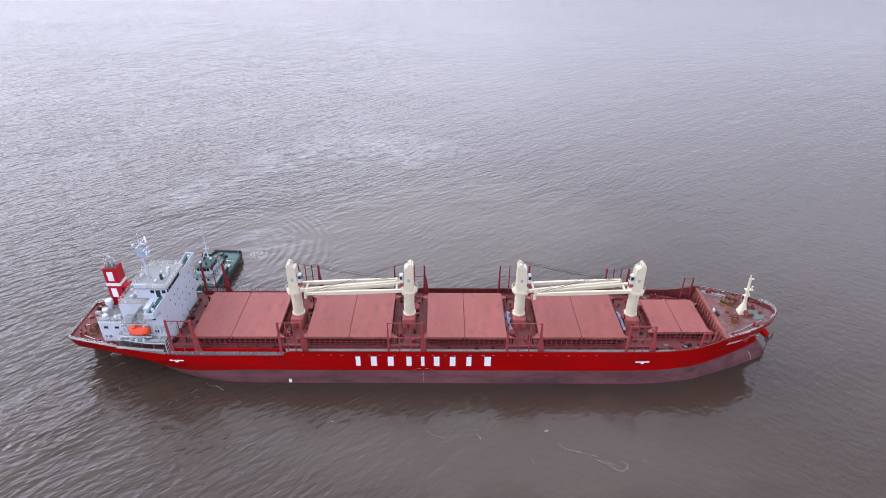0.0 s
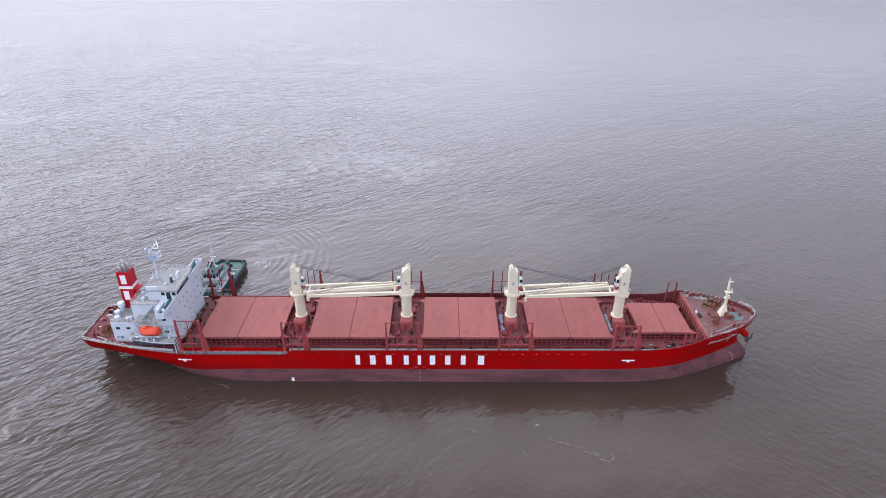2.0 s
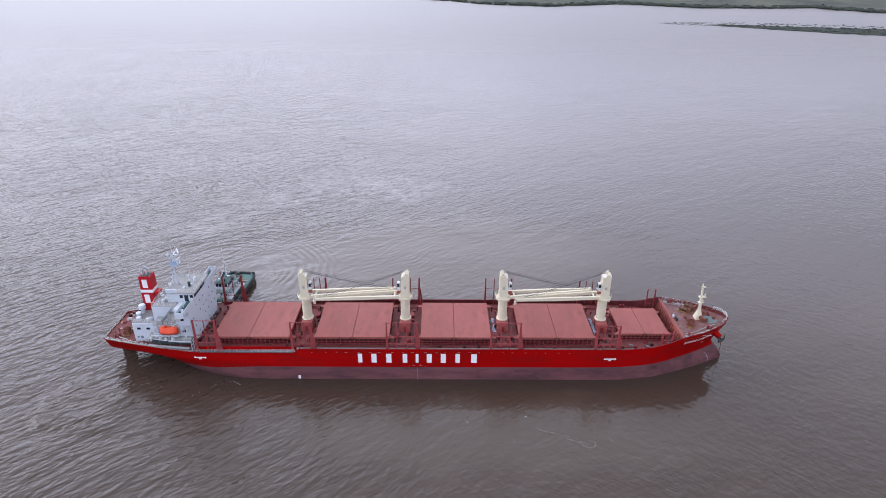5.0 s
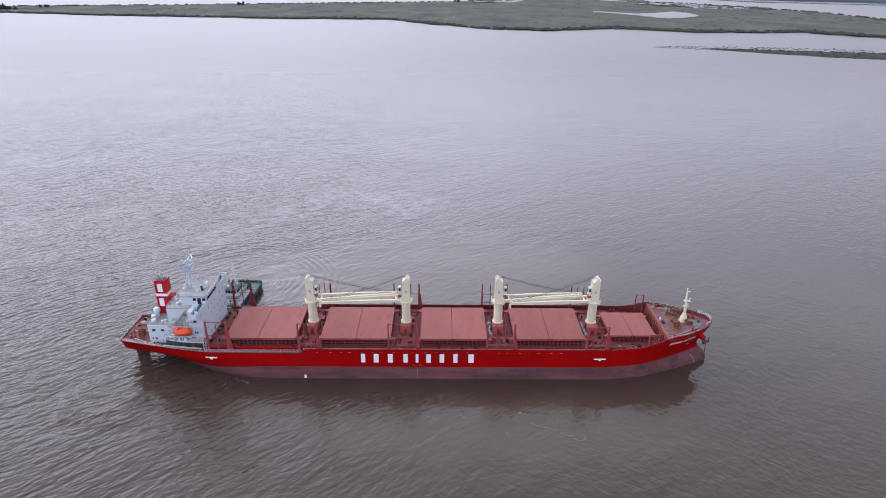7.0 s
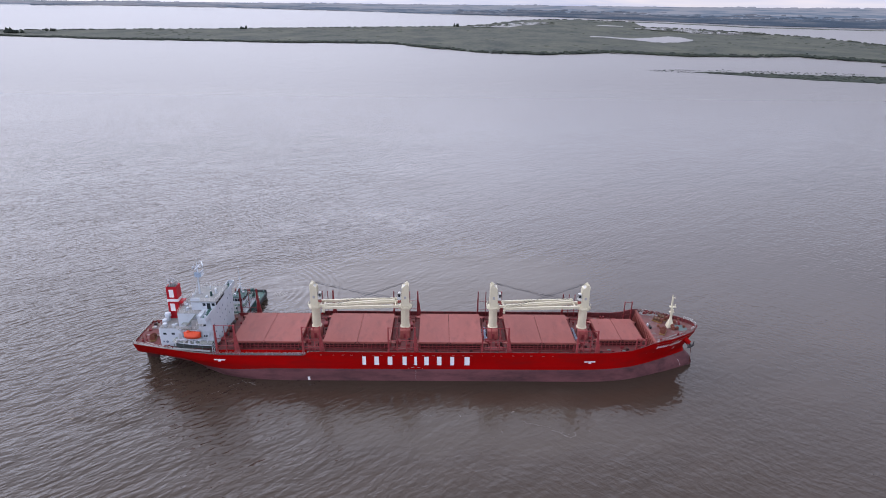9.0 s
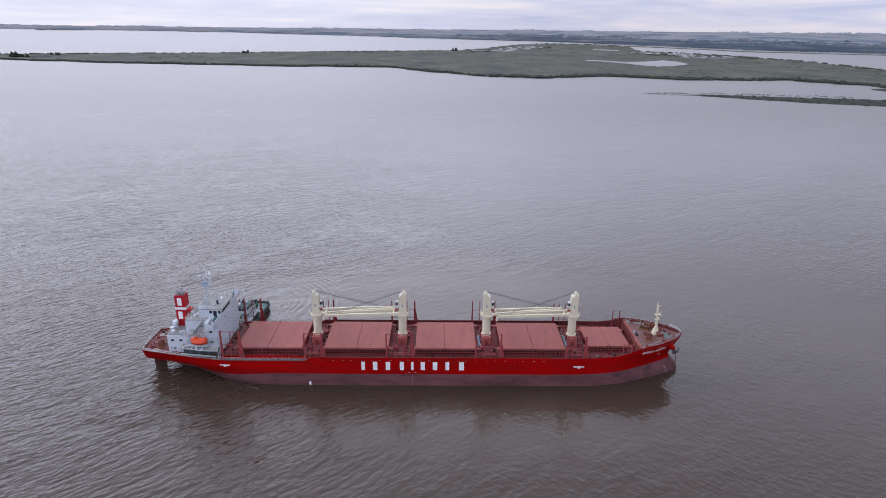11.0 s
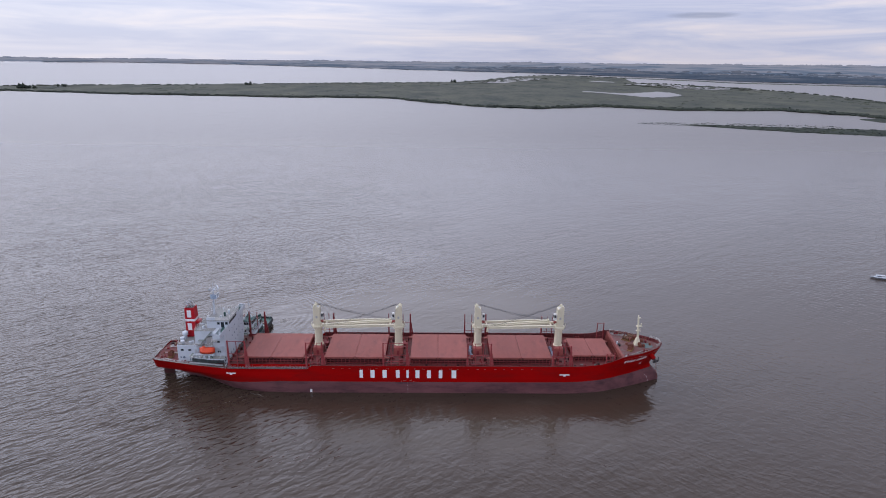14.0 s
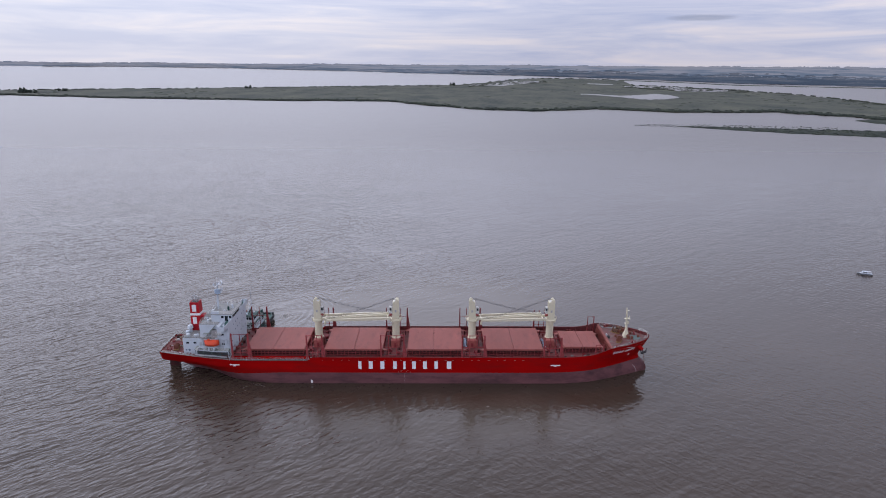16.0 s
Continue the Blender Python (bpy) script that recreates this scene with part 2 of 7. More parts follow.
# ---------------------------------------------------------------- mesh tools
class Bag:
    """Collects vertices and faces of one mesh."""

    def __init__(self):
        self.v, self.f, self.mi = [], [], []

    def add(self, vs, fs, mi=0):
        k = len(self.v)
        self.v += [tuple(p) for p in vs]
        self.f += [tuple(i + k for i in f) for f in fs]
        self.mi += [mi] * len(fs)
        return self

    def hexa(self, p, mi=0):
        """Eight corners: bottom ring, then top ring, both counterclockwise from above."""
        return self.add(p, [(3, 2, 1, 0), (4, 5, 6, 7), (0, 1, 5, 4), (1, 2, 6, 5), (2, 3, 7, 6), (3, 0, 4, 7)], mi)

    def box(self, x0, x1, y0, y1, z0, z1, mi=0, inset=0.0, cut=0.0):
        """A box; inset draws its top in, cut bevels its upright edges and top rim."""
        if cut:
            c = min(cut, (x1 - x0) * 0.45, (y1 - y0) * 0.45, (z1 - z0) * 0.45)
            def ring(d, z):
                return [(x0 + d + c, y0 + d, z), (x1 - d - c, y0 + d, z), (x1 - d, y0 + d + c, z), (x1 - d, y1 - d - c, z), (x1 - d - c, y1 - d, z), (x0 + d + c, y1 - d, z), (x0 + d, y1 - d - c, z), (x0 + d, y0 + d + c, z)]
            rings = ring(0, z0) + ring(inset, z1 - c) + ring(inset + c, z1)
            fs = [tuple(reversed(range(8))), tuple(range(16, 24))]
            for r in (0, 8):
                fs += [(r + i, r + (i + 1) % 8, r + 8 + (i + 1) % 8, r + 8 + i) for i in range(8)]
            return self.add(rings, fs, mi)
        i = inset
        return self.hexa([(x0, y0, z0), (x1, y0, z0), (x1, y1, z0), (x0, y1, z0), (x0 + i, y0 + i, z1), (x1 - i, y0 + i, z1), (x1 - i, y1 - i, z1), (x0 + i, y1 - i, z1)], mi)

    def tube(self, a, b, r0, r1=None, n=10, mi=0):
        """A round bar from a to b."""
        r1 = r0 if r1 is None else r1
        a, b = Vector(a), Vector(b)
        q = (b - a).to_track_quat('Z', 'Y').to_matrix()
        vs = []
        for p, r in ((a, r0), (b, r1)):
            vs += [p + q @ Vector((r * math.cos(2 * math.pi * i / n), r * math.sin(2 * math.pi * i / n), 0)) for i in range(n)]
        fs = [(i, (i + 1) % n, n + (i + 1) % n, n + i) for i in range(n)] + [tuple(reversed(range(n))), tuple(range(n, 2 * n))]
        return self.add(vs, fs, mi)

    def beam(self, a, b, w, h, mi=0, w1=None, h1=None):
        """A box beam from a to b: w across, h high, tapering to w1, h1."""
        a, b = Vector(a), Vector(b)
        d = (b - a).normalized()
        side = d.cross(Vector((0, 0, 1)))
        side = Vector((0, 1, 0)) if side.length < 1e-3 else side.normalized()
        up = side.cross(d)
        w1, h1 = w if w1 is None else w1, h if h1 is None else h1
        def ring(p, ww, hh):
            return [p - side * ww / 2 - up * hh / 2, p + side * ww / 2 - up * hh / 2, p + side * ww / 2 + up * hh / 2, p - side * ww / 2 + up * hh / 2]
        return self.add(ring(a, w, h) + ring(b, w1, h1), [(0, 1, 2, 3), (7, 6, 5, 4), (0, 4, 5, 1), (1, 5, 6, 2), (2, 6, 7, 3), (3, 7, 4, 0)], mi)

    def turned(self, prof, c=(0, 0, 0), n=16, mi=0):
        """A turned body about an upright axis at c; prof is (radius, z) from bottom to top."""
        vs, fs = [], []
        for r, z in prof:
            vs += [(c[0] + r * math.cos(2 * math.pi * i / n), c[1] + r * math.sin(2 * math.pi * i / n), c[2] + z) for i in range(n)]
        for k in range(len(prof) - 1):
            fs += [(k * n + i, k * n + (i + 1) % n, (k + 1) * n + (i + 1) % n, (k + 1) * n + i) for i in range(n)]
        fs += [tuple(reversed(range(n))), tuple(range((len(prof) - 1) * n, len(prof) * n))]
        return self.add(vs, fs, mi)

    def grid(self, rows, mi=0, closed=False):
        """A sheet through equal rows of points."""
        m = len(rows[0])
        fs = []
        for j in range(len(rows) - 1):
            for i in range(m if closed else m - 1):
                fs.append((j * m + i, j * m + (i + 1) % m, (j + 1) * m + (i + 1) % m, (j + 1) * m + i))
        return self.add([p for r in rows for p in r], fs, mi)

    def rail(self, pts, h=1.05, step=1.6, r=0.045, bars=3, mi=0):
        """A guard rail along a run of points on a deck."""
        for a, b in zip(pts, pts[1:]):
            a, b = Vector(a), Vector(b)
            k = max(1, round((b - a).length / step))
            for i in range(k + 1):
                p = a.lerp(b, i / k)
                self.tube(p, p + Vector((0, 0, h)), r, n=4, mi=mi)
            for j in range(bars):
                z = Vector((0, 0, h * (j + 1) / bars))
                self.tube(a + z, b + z, r * 0.9, n=4, mi=mi)
        return self

    def mesh(self, name, mats, smooth=False):
        me = bpy.data.meshes.new(name)
        me.from_pydata(self.v, [], self.f)
        for m in mats if isinstance(mats, (list, tuple)) else [mats]:
            me.materials.append(m)
        me.polygons.foreach_set("material_index", self.mi)
        if smooth:
            me.polygons.foreach_set("use_smooth", [True] * len(self.f))
        me.update()
        return me


def thing(name, label, category, at=(0, 0, 0), group="", turn=0.0):
    ob = new(name)
    ob.empty_display_size = 0.5
    ob.matrix_basis = pose(*at, 0, 0, turn)
    return tagged(ob, label, category, group)


def part(name, bag, material, parent, label="", smooth=False, kind=""):
    """Links a bag as one mesh object under a thing or a part, in the parent's own space."""
    ob = new(name, bag if isinstance(bag, bpy.types.Mesh) else bag.mesh(name, material, smooth))
    ob.parent = parent
    if label or kind:
        tagged(ob, label, kind=kind)
    return ob


def shade_auto(ob, deg=35):
    """Smooth where the faces meet flatly, sharp at edges."""
    me = ob.data
    me.polygons.foreach_set("use_smooth", [True] * len(me.polygons))
    me.set_sharp_from_angle(angle=radians(deg))
    return ob


# ---------------------------------------------------------------- river and distance
EYE = (9.0, -190.0, 108.5)      # about which the far distance is drawn in, within the reach of the lens


def far(x, y, z=0.0, near=2400.0, reach=4880.0):
    """Beyond 2.4 km the land is drawn in along the line of sight and gently lifted, so that the horizon lies within 4.9 km."""
    dx, dy = x - EYE[0], y - EYE[1]
    d = math.hypot(dx, dy)
    if d <= near:
        return (x, y, z)
    k = (reach - (reach - near) * near / d) / d
    return (EYE[0] + dx * k, EYE[1] + dy * k, z * k + EYE[2] * (1 - k))


# churned and sheltered water: centre, half sizes, turn in degrees, wave height against the rest
PATCHES = [(22, -30, 92, 26, 0, 0.55), (-70, 58, 44, 34, 10, 0.55), (-40, 44, 60, 20, 0, 0.7), (24, 58, 96, 36, 0, 0.48), (130, 26, 84, 90, 0, 0.5), (-84, -22, 15, 12, 20, 1.5), (-30, 138, 48, 20, -4, 1.35), (-66, 120, 30, 14, 30, 1.3)]

BRIGHT_CHURN = [(-30, 138, 50, 22, -4, 0.9), (-64, 122, 30, 14, 30, 0.9), (-92, 96, 24, 12, 40, 0.8), (-54, 56, 16, 9, 10, 0.8)]


# rings: centre, wave length, then centre, half sizes and height of the patch that shows them
RINGS = [(-66, 52, 2.6, -43, 57, 15, 22, 0.42), (-66, 52, 3.2, -74, 88, 24, 26, 0.25), (-92, 4, 3.0, -128, 26, 30, 34, 0.3)]

# brown silt stirred up beside the ship
SILT = [(6, 66, 78, 44, 8, 0.5), (20, -34, 60, 14, 0, 0.25)]


def sea_material():
    m = bpy.data.materials.new("muddy_river_water")
    m.use_nodes = True
    n, l = m.node_tree.nodes, m.node_tree.links
    b = n["Principled BSDF"]
    b.inputs["Roughness"].default_value = 0.07
    b.inputs["IOR"].default_value = 1.34
    co = n.new("ShaderNodeTexCoord")

    # the crests wander: the plane is bent a little before the waves are laid on it
    bend = n.new("ShaderNodeTexNoise")
    bend.inputs["Scale"].default_value, bend.inputs["Detail"].default_value = 0.013, 2
    l.new(co.outputs["Object"], bend.inputs["Vector"])
    bent = n.new("ShaderNodeVectorMath")
    bent.operation = 'MULTIPLY_ADD'
    bent.inputs[1].default_value = (12, 12, 0)
    l.new(bend.outputs["Color"], bent.inputs[0])
    l.new(co.outputs["Object"], bent.inputs[2])

    def tex(scale, detail, stretch, turn, rough=0.5, dist=0.0):
        mp = n.new("ShaderNodeMapping")
        mp.vector_type = 'TEXTURE'
        mp.inputs["Scale"].default_value = stretch
        mp.inputs["Rotation"].default_value = (0, 0, radians(turn))
        l.new(bent.outputs[0], mp.inputs["Vector"])
        t = n.new("ShaderNodeTexNoise")
        t.inputs["Scale"].default_value, t.inputs["Detail"].default_value = scale, detail
        t.inputs["Roughness"].default_value, t.inputs["Distortion"].default_value = rough, dist
        l.new(mp.outputs[0], t.inputs["Vector"])
        return t.outputs["Fac"]

    def math_node(op, a, bb, c=None):
        q = n.new("ShaderNodeMath")
        q.operation = op
        for i, v in enumerate((a, bb, c)):
            if v is None:
                continue
            if isinstance(v, (int, float)):
                q.inputs[i].default_value = v
            else:
                l.new(v, q.inputs[i])
        return q.outputs[0]

    long = tex(0.17, 2, (2.3, 0.75, 1), 34, 0.45, 0.2)
    wind = tex(0.48, 2, (2.1, 0.7, 1), 40, 0.45, 0.3)
    wind2 = tex(0.56, 1, (1.7, 0.72, 1), 22, 0.45, 0.25)
    cross = tex(0.46, 1, (1.5, 0.8, 1), 64, 0.45, 0.2)
    lee = tex(0.40, 2, (1.6, 0.7, 1), -36, 0.5, 0.3)
    ripple = tex(1.7, 2, (1.3, 0.8, 1), 30, 0.6, 0.0)
    calm = tex(0.012, 4, (1.0, 1.0, 1), 30, 0.55, 1.2)
    amount = n.new("ShaderNodeMapRange")
    amount.inputs["From Min"].default_value, amount.inputs["From Max"].default_value = 0.36, 0.66
    amount.inputs["To Min"].default_value, amount.inputs["To Max"].default_value = 0.93, 1.06
    l.new(calm, amount.inputs["Value"])
    # rougher water on the sternward side of the river
    sep = n.new("ShaderNodeSeparateXYZ")
    l.new(co.outputs["Object"], sep.inputs[0])
    side = n.new("ShaderNodeMapRange")
    side.interpolation_type = 'SMOOTHSTEP'
    side.inputs["From Min"].default_value, side.inputs["From Max"].default_value = -120.0, 60.0
    side.inputs["To Min"].default_value, side.inputs["To Max"].default_value = 1.55, 0.8
    l.new(sep.outputs[0], side.inputs["Value"])
    # farther off the ripples blur together
    blur = n.new("ShaderNodeMapRange")
    blur.interpolation_type = 'SMOOTHSTEP'
    blur.inputs["From Min"].default_value, blur.inputs["From Max"].default_value = 30.0, 800.0
    blur.inputs["To Min"].default_value, blur.inputs["To Max"].default_value = 0.088, 0.31
    l.new(sep.outputs[1], blur.inputs["Value"])
    l.new(blur.outputs[0], b.inputs["Roughness"])
    # off the bow the crests run the other way
    bow = n.new("ShaderNodeMapRange")
    bow.interpolation_type = 'SMOOTHSTEP'
    bow.inputs["From Min"].default_value, bow.inputs["From Max"].default_value = 10.0, 90.0
    l.new(math_node('MULTIPLY_ADD', sep.outputs[1], -0.8, sep.outputs[0]), bow.inputs["Value"])
    main = math_node('MULTIPLY_ADD', math_node('SUBTRACT', lee, wind), bow.outputs[0], wind)
    h = math_node('MULTIPLY_ADD', main, 1.0, math_node('MULTIPLY_ADD', wind2, 0.5, math_node('MULTIPLY_ADD', long, 1.2, math_node('MULTIPLY', cross, 0.5))))
    h = math_node('MULTIPLY_ADD', ripple, 0.10, h)
    fade = n.new("ShaderNodeMapRange")
    fade.interpolation_type = 'SMOOTHSTEP'
    fade.inputs["From Min"].default_value, fade.inputs["From Max"].default_value = 150.0, 1000.0
    fade.inputs["To Min"].default_value, fade.inputs["To Max"].default_value = 1.0, 0.5
    l.new(sep.outputs[1], fade.inputs["Value"])
    h = math_node('MULTIPLY', h, fade.outputs[0])
    gust = tex(0.045, 4, (2.0, 0.8, 1), 38, 0.55, 0.4)
    h = math_node('MULTIPLY_ADD', gust, 2.0, h)
    # patches churned by the tug, and a smooth lee along the ship's side
    def patch(cx, cy, rx, ry, turn, gain, rest=1.0):
        mp = n.new("ShaderNodeMapping")
        mp.vector_type = 'TEXTURE'
        mp.inputs["Location"].default_value = (cx, cy, 0)
        mp.inputs["Rotation"].default_value = (0, 0, radians(turn))
        mp.inputs["Scale"].default_value = (rx, ry, 1000)
        warp = n.new("ShaderNodeVectorMath")
        warp.operation = 'MULTIPLY_ADD'
        l.new(wob.outputs["Color"], warp.inputs[0])
        warp.inputs[1].default_value, warp.inputs[2].default_value = (26, 26, 0), (-13, -13, 0)
        shift = n.new("ShaderNodeVectorMath")
        l.new(co.outputs["Object"], shift.inputs[0])
        l.new(warp.outputs[0], shift.inputs[1])
        l.new(shift.outputs[0], mp.inputs["Vector"])
        ln = n.new("ShaderNodeVectorMath")
        ln.operation = 'LENGTH'
        l.new(mp.outputs[0], ln.inputs[0])
        r = n.new("ShaderNodeMapRange")
        r.interpolation_type = 'SMOOTHSTEP'
        r.inputs["From Min"].default_value, r.inputs["From Max"].default_value = 0.45, 1.15
        r.inputs["To Min"].default_value, r.inputs["To Max"].default_value = gain, rest
        l.new(ln.outputs["Value"], r.inputs["Value"])
        return r.outputs[0]

    wob = n.new("ShaderNodeTexNoise")
    wob.inputs["Scale"].default_value, wob.inputs["Detail"].default_value = 0.05, 3
    l.new(co.outputs["Object"], wob.inputs["Vector"])
    level = math_node('MULTIPLY', amount.outputs[0], side.outputs[0])
    for spot in PATCHES:
        level = math_node('MULTIPLY', level, patch(*spot))
    h = math_node('MULTIPLY', h, level)
    # rings that spread from the tug's wash and from the stern
    for cx, cy, step, mx, my, rx, ry, amp in RINGS:
        mp = n.new("ShaderNodeMapping")
        mp.inputs["Location"].default_value = (-cx, -cy, 0)
        l.new(bent.outputs[0], mp.inputs["Vector"])
        wv = n.new("ShaderNodeTexWave")
        wv.wave_type, wv.rings_direction = 'RINGS', 'Z'
        wv.inputs["Scale"].default_value, wv.inputs["Distortion"].default_value = 0.314 / step, 5.0
        wv.inputs["Detail"].default_value, wv.inputs["Detail Scale"].default_value = 2, 0.5
        l.new(mp.outputs[0], wv.inputs["Vector"])
        h = math_node('MULTIPLY_ADD', wv.outputs["Fac"], patch(mx, my, rx, ry, 0, amp, 0.0), h)
    bp = n.new("ShaderNodeBump")
    bp.inputs["Strength"].default_value, bp.inputs["Distance"].default_value = 1.0, 0.255
    l.new(h, bp.inputs["Height"])
    l.new(bp.outputs[0], b.inputs["Normal"])
    silt = tex(0.009, 5, (1.0, 0.45, 1), 12, 0.6, 1.5)
    ramp = n.new("ShaderNodeValToRGB")
    e = ramp.color_ramp.elements
    e[0].position, e[1].position = 0.34, 0.68
    e[0].color, e[1].color = (0.037, 0.0265, 0.020, 1), (0.045, 0.032, 0.024, 1)
    l.new(silt, ramp.inputs["Fac"])
    # paler streaks where the tug has worked: fine air, plus sky brightness painted in
    streaks = n.new("ShaderNodeMapRange")
    streaks.inputs["From Min"].default_value, streaks.inputs["From Max"].default_value = 0.42, 0.68
    l.new(tex(0.30, 5, (2.6, 0.8, 1), 12, 0.62, 1.2), streaks.inputs["Value"])
    churn_mask = None
    for cx, cy, rx, ry, turn, share in BRIGHT_CHURN:
        a = patch(cx, cy, rx, ry, turn, share, 0.0)
        churn_mask = a if churn_mask is None else math_node('MAXIMUM', churn_mask, a)
    churn_tint = n.new("ShaderNodeMix")
    churn_tint.data_type = 'RGBA'
    churn_tint.inputs[7].default_value = (0.18, 0.172, 0.168, 1)
    l.new(math_node('MULTIPLY', churn_mask, streaks.outputs[0]), churn_tint.inputs[0])
    l.new(ramp.outputs[0], churn_tint.inputs[6])
    mud = None
    for cx, cy, rx, ry, turn, share in SILT:
        a = patch(cx, cy, rx, ry, turn, share, 0.0)
        mud = a if mud is None else math_node('MAXIMUM', mud, a)
    stirred = n.new("ShaderNodeMix")
    stirred.data_type = 'RGBA'
    stirred.inputs[7].default_value = (0.100, 0.084, 0.068, 1)
    l.new(mud, stirred.inputs[0])
    l.new(churn_tint.outputs[2], stirred.inputs[6])
    l.new(stirred.outputs[2], b.inputs["Base Color"])
    return m


def ring_sheet(radii, n):
    bag = Bag()
    rows = []
    for r in radii:
        rows.append([far(EYE[0] + r * math.sin(2 * math.pi * i / n), EYE[1] + r * math.cos(2 * math.pi * i / n)) for i in range(n)])
    bag.grid(rows, closed=True)
    bag.f.append(tuple(reversed(range(n))))
    bag.mi.append(0)
    return bag


M_SEA = sea_material()
river = new("water", ring_sheet([2300] + [2400 / (1 - i / 61) for i in range(61)], 180).mesh("water", M_SEA, True))
tagged(river, "wide muddy brown river with wind ripples", "river", kind="structure")


def land_material(name, grass, dark, pale, scale):
    m = bpy.data.materials.new(name)
    m.use_nodes = True
    n, l = m.node_tree.nodes, m.node_tree.links
    b = n["Principled BSDF"]
    b.inputs["Roughness"].default_value = 0.95
    b.inputs["Specular IOR Level"].default_value = 0.1
    co = n.new("ShaderNodeTexCoord")
    mp = n.new("ShaderNodeMapping")
    mp.inputs["Scale"].default_value = (1.0, 0.5, 1.0)
    l.new(co.outputs["Object"], mp.inputs["Vector"])
    t1, t2 = n.new("ShaderNodeTexNoise"), n.new("ShaderNodeTexNoise")
    t1.inputs["Scale"].default_value, t1.inputs["Detail"].default_value = scale, 8
    t1.inputs["Roughness"].default_value = 0.62
    t2.inputs["Scale"].default_value, t2.inputs["Detail"].default_value = scale * 9, 5
    l.new(mp.outputs[0], t1.inputs["Vector"])
    l.new(mp.outputs[0], t2.inputs["Vector"])
    ad = n.new("ShaderNodeMath")
    ad.operation = 'MULTIPLY_ADD'
    ad.inputs[1].default_value = 0.45
    l.new(t2.outputs["Fac"], ad.inputs[0])
    l.new(t1.outputs["Fac"], ad.inputs[2])
    r = n.new("ShaderNodeValToRGB")
    e = r.color_ramp.elements
    e[0].position, e[0].color = 0.52, (*dark, 1)
    e[1].position, e[1].color = 0.92, (*pale, 1)
    mid = e.new(0.70)
    mid.color = (*grass, 1)
    l.new(ad.outputs[0], r.inputs["Fac"])
    l.new(r.outputs[0], b.inputs["Base Color"])
    return m


M_MARSH = land_material("marsh_grass", (0.058, 0.064, 0.052), (0.031, 0.038, 0.036), (0.088, 0.091, 0.068), 0.009)
M_TUSSOCK = land_material("tussock_grass", (0.044, 0.051, 0.038), (0.026, 0.033, 0.028), (0.066, 0.071, 0.050), 0.03)
M_SHRUB = land_material("shrub_leaves", (0.027, 0.034, 0.028), (0.016, 0.021, 0.019), (0.044, 0.052, 0.036), 0.05)


def haze_glow_material(name="far_bank_haze_glow", k0=1.0):
    """The far bank at the horizon: belts of woods and paler fields, drawn out sideways; its haze is painted in as a
    bluish glow.
    """
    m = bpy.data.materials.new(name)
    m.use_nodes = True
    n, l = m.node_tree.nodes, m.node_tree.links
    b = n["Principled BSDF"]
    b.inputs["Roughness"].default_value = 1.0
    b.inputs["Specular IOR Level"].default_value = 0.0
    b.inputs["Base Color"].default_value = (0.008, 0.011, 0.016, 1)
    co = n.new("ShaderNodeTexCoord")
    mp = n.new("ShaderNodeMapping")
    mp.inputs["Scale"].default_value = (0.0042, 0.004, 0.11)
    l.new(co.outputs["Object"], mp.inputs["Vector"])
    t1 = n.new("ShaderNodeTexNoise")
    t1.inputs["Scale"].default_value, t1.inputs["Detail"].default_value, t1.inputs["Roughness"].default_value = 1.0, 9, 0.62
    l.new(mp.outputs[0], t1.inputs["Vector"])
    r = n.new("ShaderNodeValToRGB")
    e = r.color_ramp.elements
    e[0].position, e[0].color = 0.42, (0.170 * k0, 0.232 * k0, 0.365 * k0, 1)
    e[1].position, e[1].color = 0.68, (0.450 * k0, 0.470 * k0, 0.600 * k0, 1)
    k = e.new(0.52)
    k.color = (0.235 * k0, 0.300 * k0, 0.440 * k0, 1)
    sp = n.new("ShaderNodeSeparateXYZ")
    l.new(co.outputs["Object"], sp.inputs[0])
    # the painted haze thickens with height, towards the horizon
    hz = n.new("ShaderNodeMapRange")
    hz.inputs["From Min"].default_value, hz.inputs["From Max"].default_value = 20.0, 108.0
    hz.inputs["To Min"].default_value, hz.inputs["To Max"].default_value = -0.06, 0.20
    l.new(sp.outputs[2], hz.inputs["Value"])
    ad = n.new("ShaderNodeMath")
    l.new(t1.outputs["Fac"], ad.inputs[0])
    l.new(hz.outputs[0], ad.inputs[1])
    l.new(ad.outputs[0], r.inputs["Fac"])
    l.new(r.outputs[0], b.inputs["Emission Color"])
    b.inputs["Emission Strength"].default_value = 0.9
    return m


M_FAR = haze_glow_material()
M_FARWOOD = haze_glow_material("bank_woods_haze_glow", 0.56)
M_PALEWOOD = haze_glow_material("thicket_haze_glow", 0.84)


def curve(pts):
    xs, ys = zip(*pts)
    return lambda s: float(np.interp(s, xs, ys))


def spot(s, q, z=0.0):
    """A place by its bearing (sideways over ahead) and its distance ahead of the river bend's near end."""
    return far(11.0 + s * q, -205.0 + q, z)


def wob(s, q, k, amp):
    return amp * (noise.noise(Vector((s * k, q * 0.002, 3.1))) + 0.5 * noise.noise(Vector((s * k * 3.3, q * 0.004, 7.7))) + 0.3 * noise.noise(Vector((s * k * 11, 0, 1.7))))


